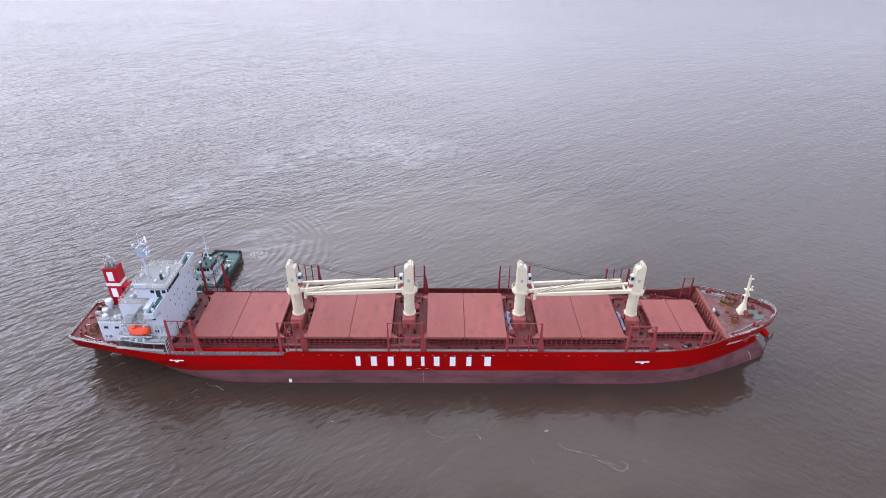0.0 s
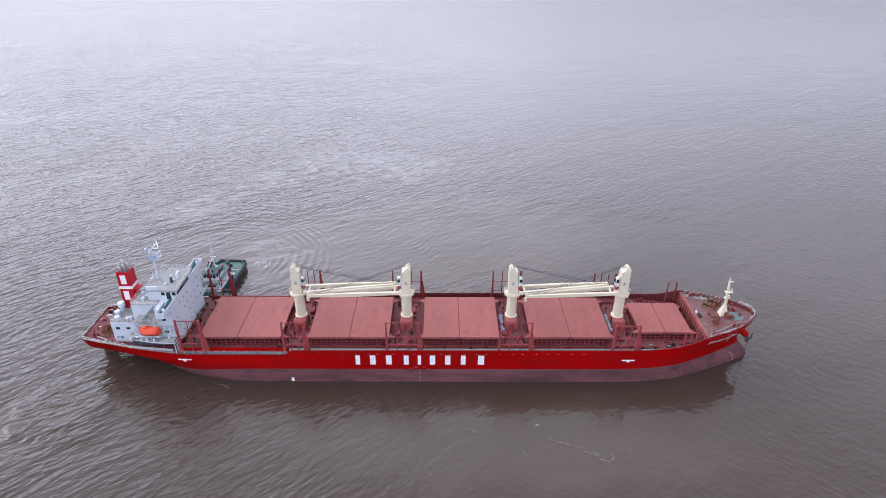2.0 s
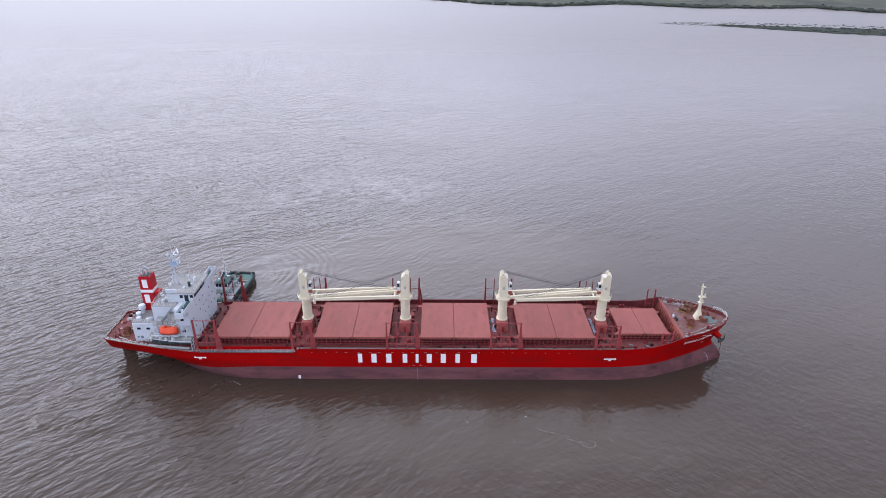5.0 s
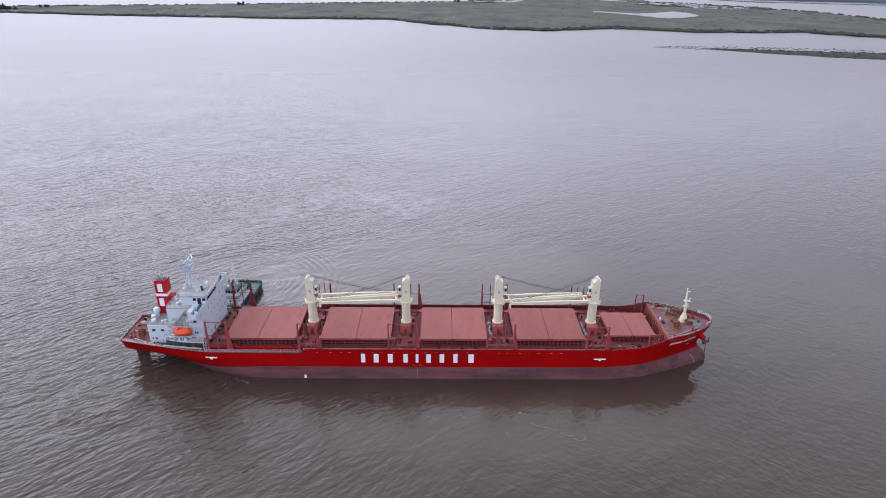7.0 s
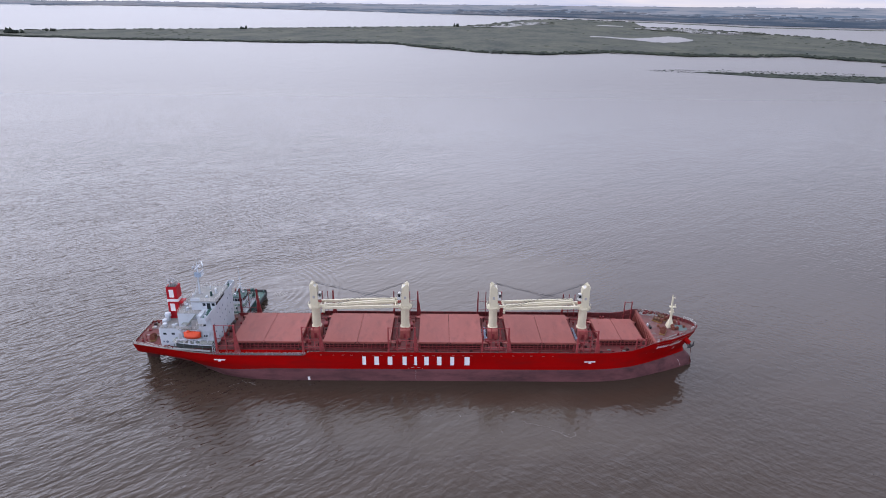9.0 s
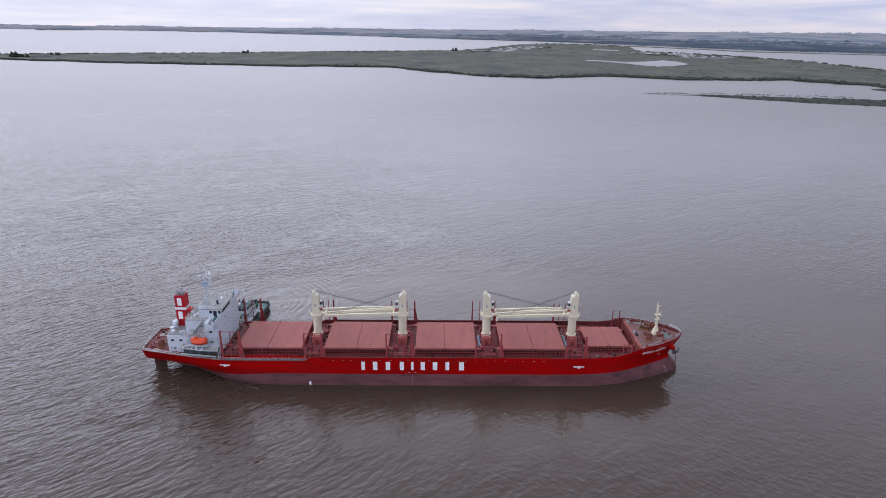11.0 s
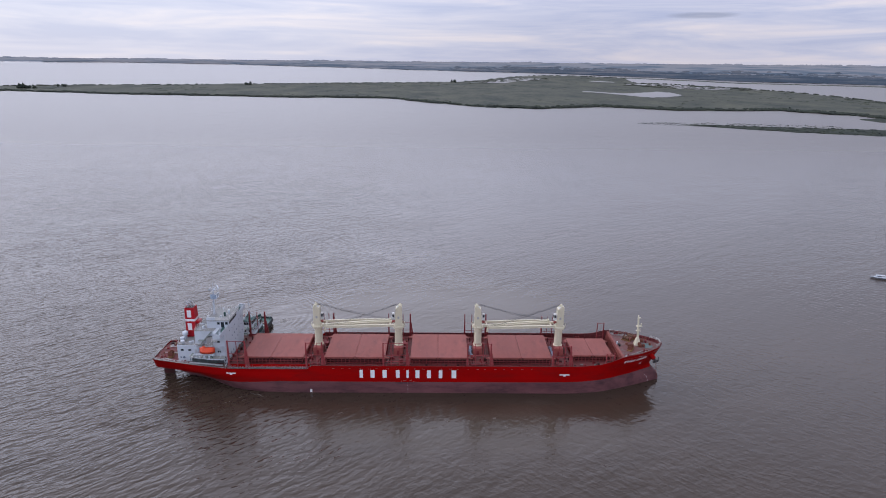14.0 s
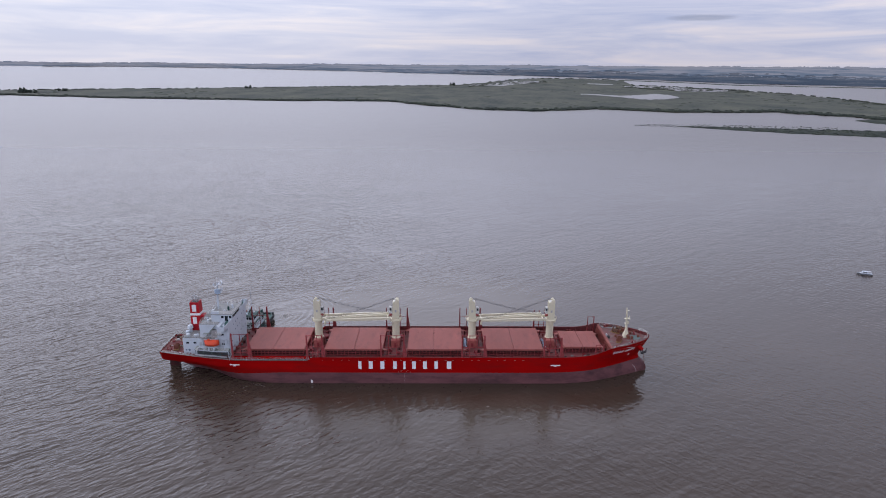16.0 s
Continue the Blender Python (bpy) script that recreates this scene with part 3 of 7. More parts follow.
def land(name, near, away, s0, s1, steps, across, top, label, material, rough=0.012, category="island"):
    """Low land between two shores, with a bank at each and an uneven top."""
    bag = Bag()
    rows = []
    for i in range(steps + 1):
        s = s0 + (s1 - s0) * i / steps
        a, b = near(s), away(s)
        a *= 1 + wob(s, 1.0, 30, rough)
        b *= 1 + wob(s, 900.0, 24, rough)
        b = max(b, a * 1.004)
        row = [spot(s, a, -0.4)]
        for j in range(across + 1):
            v = j / across
            w = 0.004 + 0.992 * v
            q = 1 / ((1 - w) / a + w / b)
            edge = min(1.0, 4 * min(v + 0.06, 1.06 - v))
            row.append(spot(s, q, top * edge * (0.7 + 0.6 * abs(noise.noise(Vector((s * 60, q * 0.01, 0.3)))))))
        row.append(spot(s, b, -0.4))
        rows.append(row)
    bag.grid(list(reversed(rows)))
    return tagged(new(name, bag.mesh(name, material, True)), label, category, kind="structure")


def clump(bag, p, r, h, rnd):
    """One bush: a lumpy crown of few faces that stands on the ground."""
    n = 6
    x, y, z = p
    rings = []
    for k, (rr, hh) in enumerate(((0.75, -0.1), (1.0, 0.4), (0.62, 0.85))):
        rings.append([(x + r * rr * rnd.uniform(0.7, 1.3) * math.cos(6.283 * i / n + k), y + r * rr * rnd.uniform(0.7, 1.3) * math.sin(6.283 * i / n + k), z + h * hh * rnd.uniform(0.8, 1.15)) for i in range(n)])
    k0 = len(bag.v)
    bag.grid(rings, closed=True)
    bag.v.append((x, y, z + h * rnd.uniform(0.9, 1.15)))
    t = len(bag.v) - 1
    for i in range(n):
        bag.f.append((k0 + 2 * n + i, k0 + 2 * n + (i + 1) % n, t))
        bag.mi.append(0)


isle_near = curve([(-0.95, 2250), (-0.70, 2081), (-0.521, 1958), (-0.367, 1901), (-0.25, 1867), (-0.077, 1873), (-0.022, 1701), (0.07, 1542), (0.171, 1498), (0.2626, 1589), (0.392, 1489), (0.55, 1508), (0.671, 1384), (0.736, 1300), (0.95, 1150)])
isle_far = curve([(-0.95, 2330), (-0.70, 2450), (-0.429, 2715), (-0.194, 3025), (0.02, 3405), (0.068, 3745), (0.1135, 4624), (0.159, 5274), (0.21, 5300), (0.296, 4700), (0.314, 3560), (0.405, 3295), (0.498, 2819), (0.572, 2557), (0.629, 2290), (0.731, 1860), (0.95, 1500)])
land("island_1", isle_near, isle_far, -0.95, 0.95, 420, 22, 1.6, "low marshy island with green grass and dark bushes along its shore", M_MARSH)
strip_far = curve([(0.29, 4900), (0.478, 3800), (0.725, 3370), (0.95, 3150)])
strip_near = curve([(0.29, 4650), (0.478, 3650), (0.725, 3240), (0.95, 3000)])
land("island_2", strip_near, strip_far, 0.29, 0.95, 160, 5, 1.4, "narrow strip of reeds between lagoon and river", M_MARSH)
bank_near = curve([(-1.0, 13500), (-0.69, 15000), (-0.51, 16700), (-0.354, 14330), (-0.246, 11500), (-0.022, 7765), (0.204, 6136), (0.295, 5277), (0.478, 4118), (0.724, 3613), (1.0, 3300)])
bank_far = curve([(-1.0, 90000), (1.0, 90000)])
land("far_shore", bank_near, bank_far, -1.0, 1.0, 260, 60, 7.0, "distant wooded river bank in glowing painted haze reaching the horizon", M_FAR, 0.006, "shore")
spit_near = curve([(0.39, 1142), (0.489, 1081), (0.583, 1030), (0.742, 979), (0.95, 930)])
spit_far = curve([(0.39, 1146), (0.451, 1140), (0.582, 1110), (0.74, 1078), (0.95, 1040)])
land("island_3", spit_near, spit_far, 0.395, 0.95, 220, 6, 0.9, "thin spit of floating reeds and marsh plants", M_SHRUB, 0.006)
spit2_near = curve([(0.685, 1285), (0.74, 1205), (0.95, 1000)])
spit2_far = curve([(0.685, 1290), (0.72, 1330), (0.95, 1150)])
land("island_4", spit2_near, spit2_far, 0.686, 0.95, 80, 5, 1.2, "dark marsh point with bushes", M_SHRUB, 0.006)


def pool(name, pts, z, label):
    """A pool of open water, lying on the marsh."""
    bag = Bag()
    ss, lo, hi = zip(*pts)
    a, b = [], []
    for s in np.linspace(ss[0], ss[-1], 60):
        q0, q1 = float(np.interp(s, ss, lo)), float(np.interp(s, ss, hi))
        w = q1 - q0
        a.append(spot(s, q0 + w * 0.22 * (noise.noise(Vector((s * 70, 0.5, 2.2))) + 0.4 * noise.noise(Vector((s * 260, 0.5, 2.2)))), z))
        b.append(spot(s, q1 + w * 0.22 * (noise.noise(Vector((s * 60, 4.5, 1.2))) + 0.4 * noise.noise(Vector((s * 240, 4.5, 1.2)))), z))
    bag.grid([a, b])
    return tagged(new(name, bag.mesh(name, M_SEA)), label, "pool", kind="structure")


pool("pool_1", [(0.2307, 2351, 2397), (0.2443, 2339, 2413), (0.2625, 2293, 2364), (0.2807, 2225, 2309), (0.2944, 2166, 2263), (0.3127, 2105, 2287), (0.3264, 2066, 2372), (0.3401, 2036, 2406), (0.3566, 2014, 2413), (0.372, 2053, 2363), (0.3828, 2113, 2262), (0.3909, 2169, 2208)], 2.6, "pale open pool in the marsh")
pool("pool_2", [(0.2409, 3712, 3804), (0.2572, 3619, 3775), (0.2817, 3559, 3643)], 2.6, "narrow pale creek in the marsh")
pool("pool_3", [(0.0514, 3281, 3352), (0.0676, 3259, 3461), (0.0901, 3312, 3712), (0.1172, 3390, 4088), (0.1352, 3670, 4224), (0.1532, 3802, 4278), (0.1685, 4018, 4269)], 2.6, "pale creek mouth at the island end")
pool("pool_4", [(0.3664, 2859, 2942), (0.3892, 2769, 2971), (0.4166, 2710, 2960), (0.4412, 2700, 2947), (0.4685, 2703, 2937)], 2.6, "pale creek opening into the lagoon")
pool("pool_5", [(0.3008, 3237, 3325), (0.3208, 3169, 3342), (0.3436, 3105, 3324), (0.3663, 3044, 3272), (0.3845, 2982, 3201), (0.4045, 2967, 3086)], 2.6, "narrow pale creek beside the lagoon")

rnd = random.Random(5)
shrubs = Bag()
for s, q, k, r, h in ((-0.662, 2240, 12, 9, 17), (-0.648, 2245, 6, 7, 11), (-0.60, 2400, 4, 6, 11), (-0.302, 2780, 4, 8, 14), (0.024, 3330, 3, 9, 14)):
    for i in range(k):
        clump(shrubs, spot(s + rnd.uniform(-0.006, 0.006), q + rnd.uniform(-12, 12), 0.8), r * rnd.uniform(0.5, 1), h * rnd.uniform(0.6, 1.1), rnd)
for i in range(4600):
    s = rnd.uniform(-0.93, 0.93)
    a = isle_near(s) * (1 + wob(s, 1.0, 30, 0.012))
    dens = noise.noise(Vector((s * 14, 0.2, 0.9)))
    if dens < -0.15 and rnd.random() < 0.7:
        continue
    q = a + rnd.uniform(3, 30) + rnd.expovariate(1 / 12)
    x, y, z = spot(s, q, 0.8)
    clump(shrubs, (x, y, z), rnd.uniform(3, 8), rnd.uniform(1.6, 4.2), rnd)
tagged(new("shore_bushes", shrubs.mesh("shore_bushes", M_SHRUB)), "belt of low dark bushes along the island shore", "bushes", kind="stuff")
scatter = Bag()
for i in range(1700):
    s = rnd.uniform(-0.93, 0.93)
    a, b = isle_near(s), isle_far(s)
    q = a + (b - a) * rnd.random() ** 1.3
    if noise.noise(Vector((s * 9, q * 0.004, 5.5))) < 0.05 or (0.22 < s < 0.41 and 2150 < q < 2580):
        continue
    x, y, z = spot(s, min(q, b - 25), 1.0)
    clump(scatter, (x, y, z), rnd.uniform(4, 11), rnd.uniform(0.6, 1.7), rnd)
for i in range(420):
    s = rnd.uniform(-0.93, 0.75)
    x, y, z = spot(s, isle_far(s) * 0.992, 0.8)
    clump(scatter, (x, y, z), rnd.uniform(4, 10), rnd.uniform(1.5, 4.0), rnd)
tagged(new("marsh_bushes", scatter.mesh("marsh_bushes", M_TUSSOCK)), "scattered bushes over the marsh", "bushes", kind="stuff")
floaters = Bag()
for i in range(260):
    s = rnd.uniform(0.325, 0.66)
    q = np.interp(s, [0.325, 0.45, 0.66], [1172, 1168, 1128]) + rnd.gauss(0, 9)
    if rnd.random() < 0.35:
        q = np.interp(s, [0.325, 0.45, 0.66], [1160, 1120, 1100]) + rnd.gauss(0, 5)
    x, y, z = spot(s, q, 0.0)
    clump(floaters, (x, y, 0.0), rnd.uniform(0.8, 2.6), rnd.uniform(0.3, 0.9), rnd)
for i in range(500):
    s = rnd.uniform(0.41, 0.93)
    q = spit_near(s) + (spit_far(s) - spit_near(s)) * rnd.random()
    x, y, z = spot(s, q, 0.3)
    clump(floaters, (x, y, z), rnd.uniform(1.5, 4), rnd.uniform(0.6, 1.6), rnd)
tagged(new("floating_reeds", floaters.mesh("floating_reeds", M_SHRUB)), "small clumps of floating water plants off the spit", "water plants", kind="stuff")
woods = Bag()
for i in range(420):
    s = rnd.uniform(-0.97, 0.97)
    q = rnd.uniform(35000, 80000)
    x, y, z = spot(s, q, 0.0)
    r0, h0 = rnd.uniform(15, 70), rnd.uniform(2, 9) * (0.4 + abs(noise.noise(Vector((s * 9, 0.4, 0.1)))) * 2)
    for k in range(3):
        clump(woods, (x + rnd.uniform(-r0, r0), y, z), r0 * rnd.uniform(0.3, 0.7), h0 * rnd.uniform(0.6, 1.0), rnd)
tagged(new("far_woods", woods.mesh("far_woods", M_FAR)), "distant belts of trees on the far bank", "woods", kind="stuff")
for name, s0, s1, k, m, label in (("bank_woods", 0.02, 0.97, 5600, M_FARWOOD, "woods along the far bank in bluish painted haze"), ("bank_thickets", -0.62, 0.10, 1500, M_PALEWOOD, "thickets along the far bank, paled by painted haze")):
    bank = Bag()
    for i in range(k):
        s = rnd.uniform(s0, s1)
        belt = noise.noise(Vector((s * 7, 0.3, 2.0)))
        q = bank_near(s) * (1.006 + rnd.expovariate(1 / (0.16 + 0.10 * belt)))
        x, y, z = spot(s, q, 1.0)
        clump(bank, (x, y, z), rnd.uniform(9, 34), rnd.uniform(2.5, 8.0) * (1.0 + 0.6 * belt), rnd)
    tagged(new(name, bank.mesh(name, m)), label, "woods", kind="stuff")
# reeds that break up the creek mouths
islets = Bag()
for i in range(420):
    u = rnd.random()
    s = (0.05 + 0.125 * u) if i % 2 else rnd.uniform(0.30, 0.50)
    q = np.interp(s, [0.05, 0.09, 0.117, 0.17], [3320, 3520, 3760, 4180]) * rnd.uniform(0.93, 1.07) if i % 2 else np.interp(s, [0.30, 0.38, 0.50], [3260, 2980, 2780]) * rnd.uniform(0.94, 1.06)
    x, y, z = spot(s, q, 2.2)
    clump(islets, (x, y, z), rnd.uniform(5, 16), rnd.uniform(0.8, 2.0), rnd)
tagged(new("creek_reeds", islets.mesh("creek_reeds", M_TUSSOCK)), "dark reed islets in the pale creeks", "reeds", kind="stuff")

# ---------------------------------------------------------------- the ship: hull
HX = np.arange(-88.6, 90.41, 0.5)


def smooth_curve(pts, width=2.2):
    xs, ys = zip(*pts)
    grid = np.arange(-100, 100.01, 0.25)
    v = np.interp(grid, xs, ys)
    k = np.exp(-0.5 * (np.arange(-24, 25) * 0.25 / width) ** 2)
    v = np.convolve(np.pad(v, 24, mode="edge"), k / k.sum(), mode="valid")
    return lambda x: float(np.interp(x, grid, v))


W_DECK = smooth_curve([(-89.5, 6.6), (-88, 7.9), (-82, 9.4), (-75, 11.0), (-68, 12.4), (-60, 13.25), (-54, 13.3), (57, 13.3), (66, 12.55), (74, 11.2), (80, 9.2), (84, 7.0), (87, 5.0), (89, 3.3), (90.2, 1.8), (90.9, 0.3), (92, -0.5)], 0.6)
W_WATER = smooth_curve([(-89, 0), (-84, 0.5), (-78, 1.5), (-73, 3.0), (-68, 5.6), (-64, 8.4), (-60, 10.4), (-55, 11.9), (-49, 12.9), (-40, 13.3), (52, 13.3), (58, 13.1), (62, 12.6), (66.5, 11.8), (72, 10.1), (76.5, 8.4), (81.3, 6.6), (86.3, 4.4), (90, 2.9), (91, 2.3), (92, 2.0)], 0.8)
Z_TOP = smooth_curve([(-90, 9.3), (-66, 9.2), (-60, 8.85), (-33.4, 8.85), (-33.0, 10.2), (48, 10.25), (60, 10.3), (66, 10.6), (70, 11.4), (73, 12.6), (76, 13.0), (91, 13.1)], 0.5)
Z_KEEL = smooth_curve([(-90, 2.5), (-84, 1.7), (-80, 0.5), (-76, -1.2), (-70, -1.6), (91, -1.6)], 0.8)
DECK_Z, FC_Z, BOOT_Z = 8.75, 12.0, 4.25


def half(x, z):
    """Half the hull's breadth at a station and height."""
    bd, bw = max(0.0, W_DECK(x)), max(0.0, W_WATER(x))
    if x < -40:
        z0 = max(0.0, Z_KEEL(x))
        knuckle = float(np.interp(x, [-88, -80, -72, -58], [5.5, 5.6, 6.2, 6.6]))     # height of the flare's upper edge
        u = min(1.0, max(0.0, (z - z0) / max(0.5, knuckle - z0)))
        p = float(np.interp(x, [-75, -62, -54], [0.95, 0.75, 0.35]))
        b = bw + (bd - bw) * u ** p
        lean = 1.7 * min(1.0, max(0.0, (-66 - x) / 14))     # right aft the plating leans out to the rail
        b = max(bw, b - lean * min(1.0, max(0.0, (9.3 - z) / 3.6)))
        if z < z0:
            b = bw * max(0.0, 1 - (z0 - z) / 1.5)
        return min(b, bd)
    u = min(1.0, max(0.0, (z - 4.0) / 8.0))
    return bw + (bd - bw) * u


STEM = [(-1.6, 88.6), (0.5, 90.0), (2.2, 89.2), (4.2, 86.9), (6.5, 86.2), (9.0, 87.9), (12.0, 90.0), (13.2, 90.4)]


def raked(x, z):
    """Where a station of the fore body lies at a height: the stem rakes back above a low bulb."""
    if x <= 66:
        return x
    tip = float(np.interp(z, [p[0] for p in STEM], [p[1] for p in STEM]))
    return 66 + (x - 66) * (tip - 66) / 24.4


ship = thing("bulk_carrier", "long red bulk carrier with white deckhouse lying in the river", "ship")
hull_bag = Bag()
for side in (-1, 1):
    rows = []
    for x in HX:
        zt = Z_TOP(x)
        bz = BOOT_Z + 0.7 * min(1.0, max(0.0, (x - 40) / 42)) ** 1.5 - 0.75 * min(1.0, max(0.0, (-44 - x) / 16))
        zs = [-1.6, -0.8, 0.0, 1.0, 2.1, 3.2, bz, max(5.4, bz + 0.3), max(6.4, bz + 0.5), 7.2, 8.0, 8.75, 8.75 + (zt - 8.75) * 0.5, zt]
        keel = Z_KEEL(x)
        rows.append([(raked(x, z), side * half(x, max(z, keel)), max(z, keel)) for z in zs])
    rows.append([(p[0] + 0.12 * abs(p[1]), side * 0.55 * abs(p[1]), p[2]) for p in rows[-1]])
    rows.append([(p[0] + 0.10 * abs(p[1]), 0.0, p[2]) for p in rows[-1]])
    k = len(hull_bag.f)
    hull_bag.grid(rows if side > 0 else rows[::-1])
    for i in range(k, len(hull_bag.f)):
        hull_bag.mi[i] = 1 if (i - k) % 13 < 6 else 0
# transom
zs = [2.6, 4.0, 5.2, 6.2, 7.0, 8.0, 8.75, 9.3]
hull_bag.grid([[(-88.6, y * half(-88.6, z), z) for y in (1, 0.5, 0, -0.5, -1)] for z in zs])
shade_auto(part("hull", hull_bag, [M_RED, M_BOOT], ship, "bright red topsides over faded purple-brown boot topping"), 40)

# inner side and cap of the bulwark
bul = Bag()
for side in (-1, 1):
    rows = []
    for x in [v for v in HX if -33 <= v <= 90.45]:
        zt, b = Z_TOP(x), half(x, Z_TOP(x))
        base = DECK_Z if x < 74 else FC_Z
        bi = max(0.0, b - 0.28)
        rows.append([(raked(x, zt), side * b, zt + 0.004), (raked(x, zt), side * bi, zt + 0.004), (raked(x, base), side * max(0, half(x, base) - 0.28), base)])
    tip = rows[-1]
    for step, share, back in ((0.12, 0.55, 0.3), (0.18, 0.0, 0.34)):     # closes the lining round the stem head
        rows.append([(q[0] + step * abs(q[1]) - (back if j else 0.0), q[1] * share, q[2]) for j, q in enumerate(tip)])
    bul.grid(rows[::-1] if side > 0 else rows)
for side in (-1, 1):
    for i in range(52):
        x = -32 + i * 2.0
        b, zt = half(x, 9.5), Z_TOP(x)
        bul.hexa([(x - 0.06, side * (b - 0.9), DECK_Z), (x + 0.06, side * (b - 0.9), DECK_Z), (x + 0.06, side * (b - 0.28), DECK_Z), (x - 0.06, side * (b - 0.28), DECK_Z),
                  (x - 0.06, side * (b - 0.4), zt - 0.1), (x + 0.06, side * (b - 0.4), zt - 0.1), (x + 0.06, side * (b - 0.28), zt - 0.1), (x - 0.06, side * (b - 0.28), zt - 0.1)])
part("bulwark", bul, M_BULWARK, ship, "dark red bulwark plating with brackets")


def deck_sheet(x0, x1, z, inset):
    bag = Bag()
    xs = [v for v in HX if x0 < v < x1]
    xs = [x0] + xs + [x1]
    bag.grid([[(raked(x, z), f * max(0.02, half(x, z) - inset), z + (0.25 * (1 - f * f))) for f in (1, 0.5, 0, -0.5, -1)] for x in xs])
    return bag


part("main_deck", deck_sheet(-88.5, 74.8, DECK_Z, 0.04), M_DECK, ship, "worn red-brown steel deck")
part("forecastle_deck", deck_sheet(74.1, 90.3, FC_Z, 0.05), M_FCDECK, ship, "worn red-brown forecastle deck")
for side in (-1, 1):
    walkway = Bag()
    walkway.grid([[(x, side * min(12.55, half(x, 9.0) - 0.5), DECK_Z + 0.09), (x, side * (min(12.55, half(x, 9.0) - 0.5) - 1.85), DECK_Z + 0.09)][::side] for x in range(-58, 74, 3)])
    for x in range(-56, 58, 8):
        walkway.box(x, x + 2.2, side * 11.6 - 0.3, side * 11.6 + 0.3, DECK_Z + 0.02, DECK_Z + 0.2)
    part("side_walkway", walkway, M_WALK if side < 0 else M_DECK, ship, "grey worn walkway strip along the side" if side < 0 else "dark red walkway strip along the side")

fcb = Bag()
yb = half(73.9, DECK_Z) - 0.3
fcb.box(73.75, 74.05, -yb, yb, DECK_Z, FC_Z + 0.25)
for i in range(15):
    y = -9.8 + i * 1.4
    fcb.hexa([(72.9, y - 0.07, DECK_Z), (73.75, y - 0.07, DECK_Z), (73.75, y + 0.07, DECK_Z), (72.9, y + 0.07, DECK_Z), (73.6, y - 0.07, FC_Z), (73.75, y - 0.07, FC_Z), (73.75, y + 0.07, FC_Z), (73.6, y + 0.07, FC_Z)])
part("forecastle_bulkhead", fcb, M_HATCH, ship, "faded red forecastle bulkhead with stiffeners")
wave = Bag()
wave.box(73.9, 74.5, -10.9, 10.9, FC_Z + 0.02, FC_Z + 0.42)
part("wave_breaker", wave, M_HATCH, ship, "pinkish red breaker plate at the forecastle edge")

# rudder under the counter, whose shade is put into its dark paint
rud = Bag()
rud.hexa([(-88.9, -0.15, -1.6), (-85.0, -0.45, -1.6), (-85.0, 0.45, -1.6), (-88.9, 0.15, -1.6), (-88.6, -0.15, 2.6), (-85.0, -0.45, 2.6), (-85.0, 0.45, 2.6), (-88.6, 0.15, 2.6)])
rud.box(-86.0, -85.0, -0.35, 0.35, 2.6, 5.8)
part("rudder", rud, M_COAM, ship, "rudder head under the counter, dark paint standing in for shade")

# markings
def plate(x0, x1, z0, z1, name, material=M_LETTER, off=0.012, lean=0.0):
    """A flat painted patch on the near side of the hull."""
    bag = Bag()
    n = max(2, int((x1 - x0) / 1.2) + 1)
    xs = [x0 + (x1 - x0) * i / (n - 1) for i in range(n)]
    rows = [[(raked(x, z) + lean * (z - z0), -(half(x, z) + off), z) for x in xs] for z in (z0, z1)]
    bag.grid(rows)
    return part(name, bag, material, ship)


for x0, x1 in ((-16.75, -14.6), (-13.2, -10.5), (-9.1, -6.4), (-4.5, -2.1), (-0.35, 0.45), (2.1, 4.7), (6.0, 8.6), (10.1, 12.4), (14.3, 17.3)):
    w_bar = (x1 - x0) * (0.52 if x1 - x0 > 1 else 1.0)
    plate((x0 + x1 - w_bar) / 2, (x0 + x1 + w_bar) / 2, 5.75, 8.7, "name_bar")
for i, (x0, x1) in enumerate(((75.0, 75.7), (75.95, 76.6), (76.85, 77.3), (77.55, 78.25), (78.5, 79.2), (80.0, 80.6), (80.85, 81.5), (81.75, 82.2), (82.45, 83.05), (83.25, 83.75), (83.95, 84.4))):
    plate(x0, x0 + (x1 - x0) * 0.75, 10.2, 11.2 if x0 < 81.5 else 11.05, "bow_name_bar", lean=0.15 if x0 < 81.5 else 0.0, off=0.02)
plate(83.2, 83.9, 8.0, 8.6, "anchor_mark")
for x in (-59.8, 53.5):
    plate(x - 1.7, x + 1.7, 7.0, 7.38, "tug_mark")
    plate(x - 0.4, x + 0.4, 6.6, 6.98, "tug_mark")
plate(-33.3, -32.6, 0.15, 1.35, "tug_mark")
for z in np.arange(0.2, 4.2, 0.5):
    plate(0.02, 0.2, z, z + 0.22, "draught_mark", M_EDGE)
    plate(85.75, 85.9, z, z + 0.26, "draught_mark", M_TAN)
for x0, x1, z in ((-1.4, -0.4, 4.85), (0.6, 1.4, 4.85), (-2.2, -1.9, 4.5), (2.0, 2.3, 4.5)):
    plate(x0, x1, z, z + 0.12, "load_line_mark", M_EDGE)
for i in range(24):
    x = -29.0 + i * 3.05 + (0.6 if i % 3 else 0)
    plate(x, x + (0.7 if i % 4 else 0.35), 9.1, 9.2, "scupper_mark", M_EDGE)

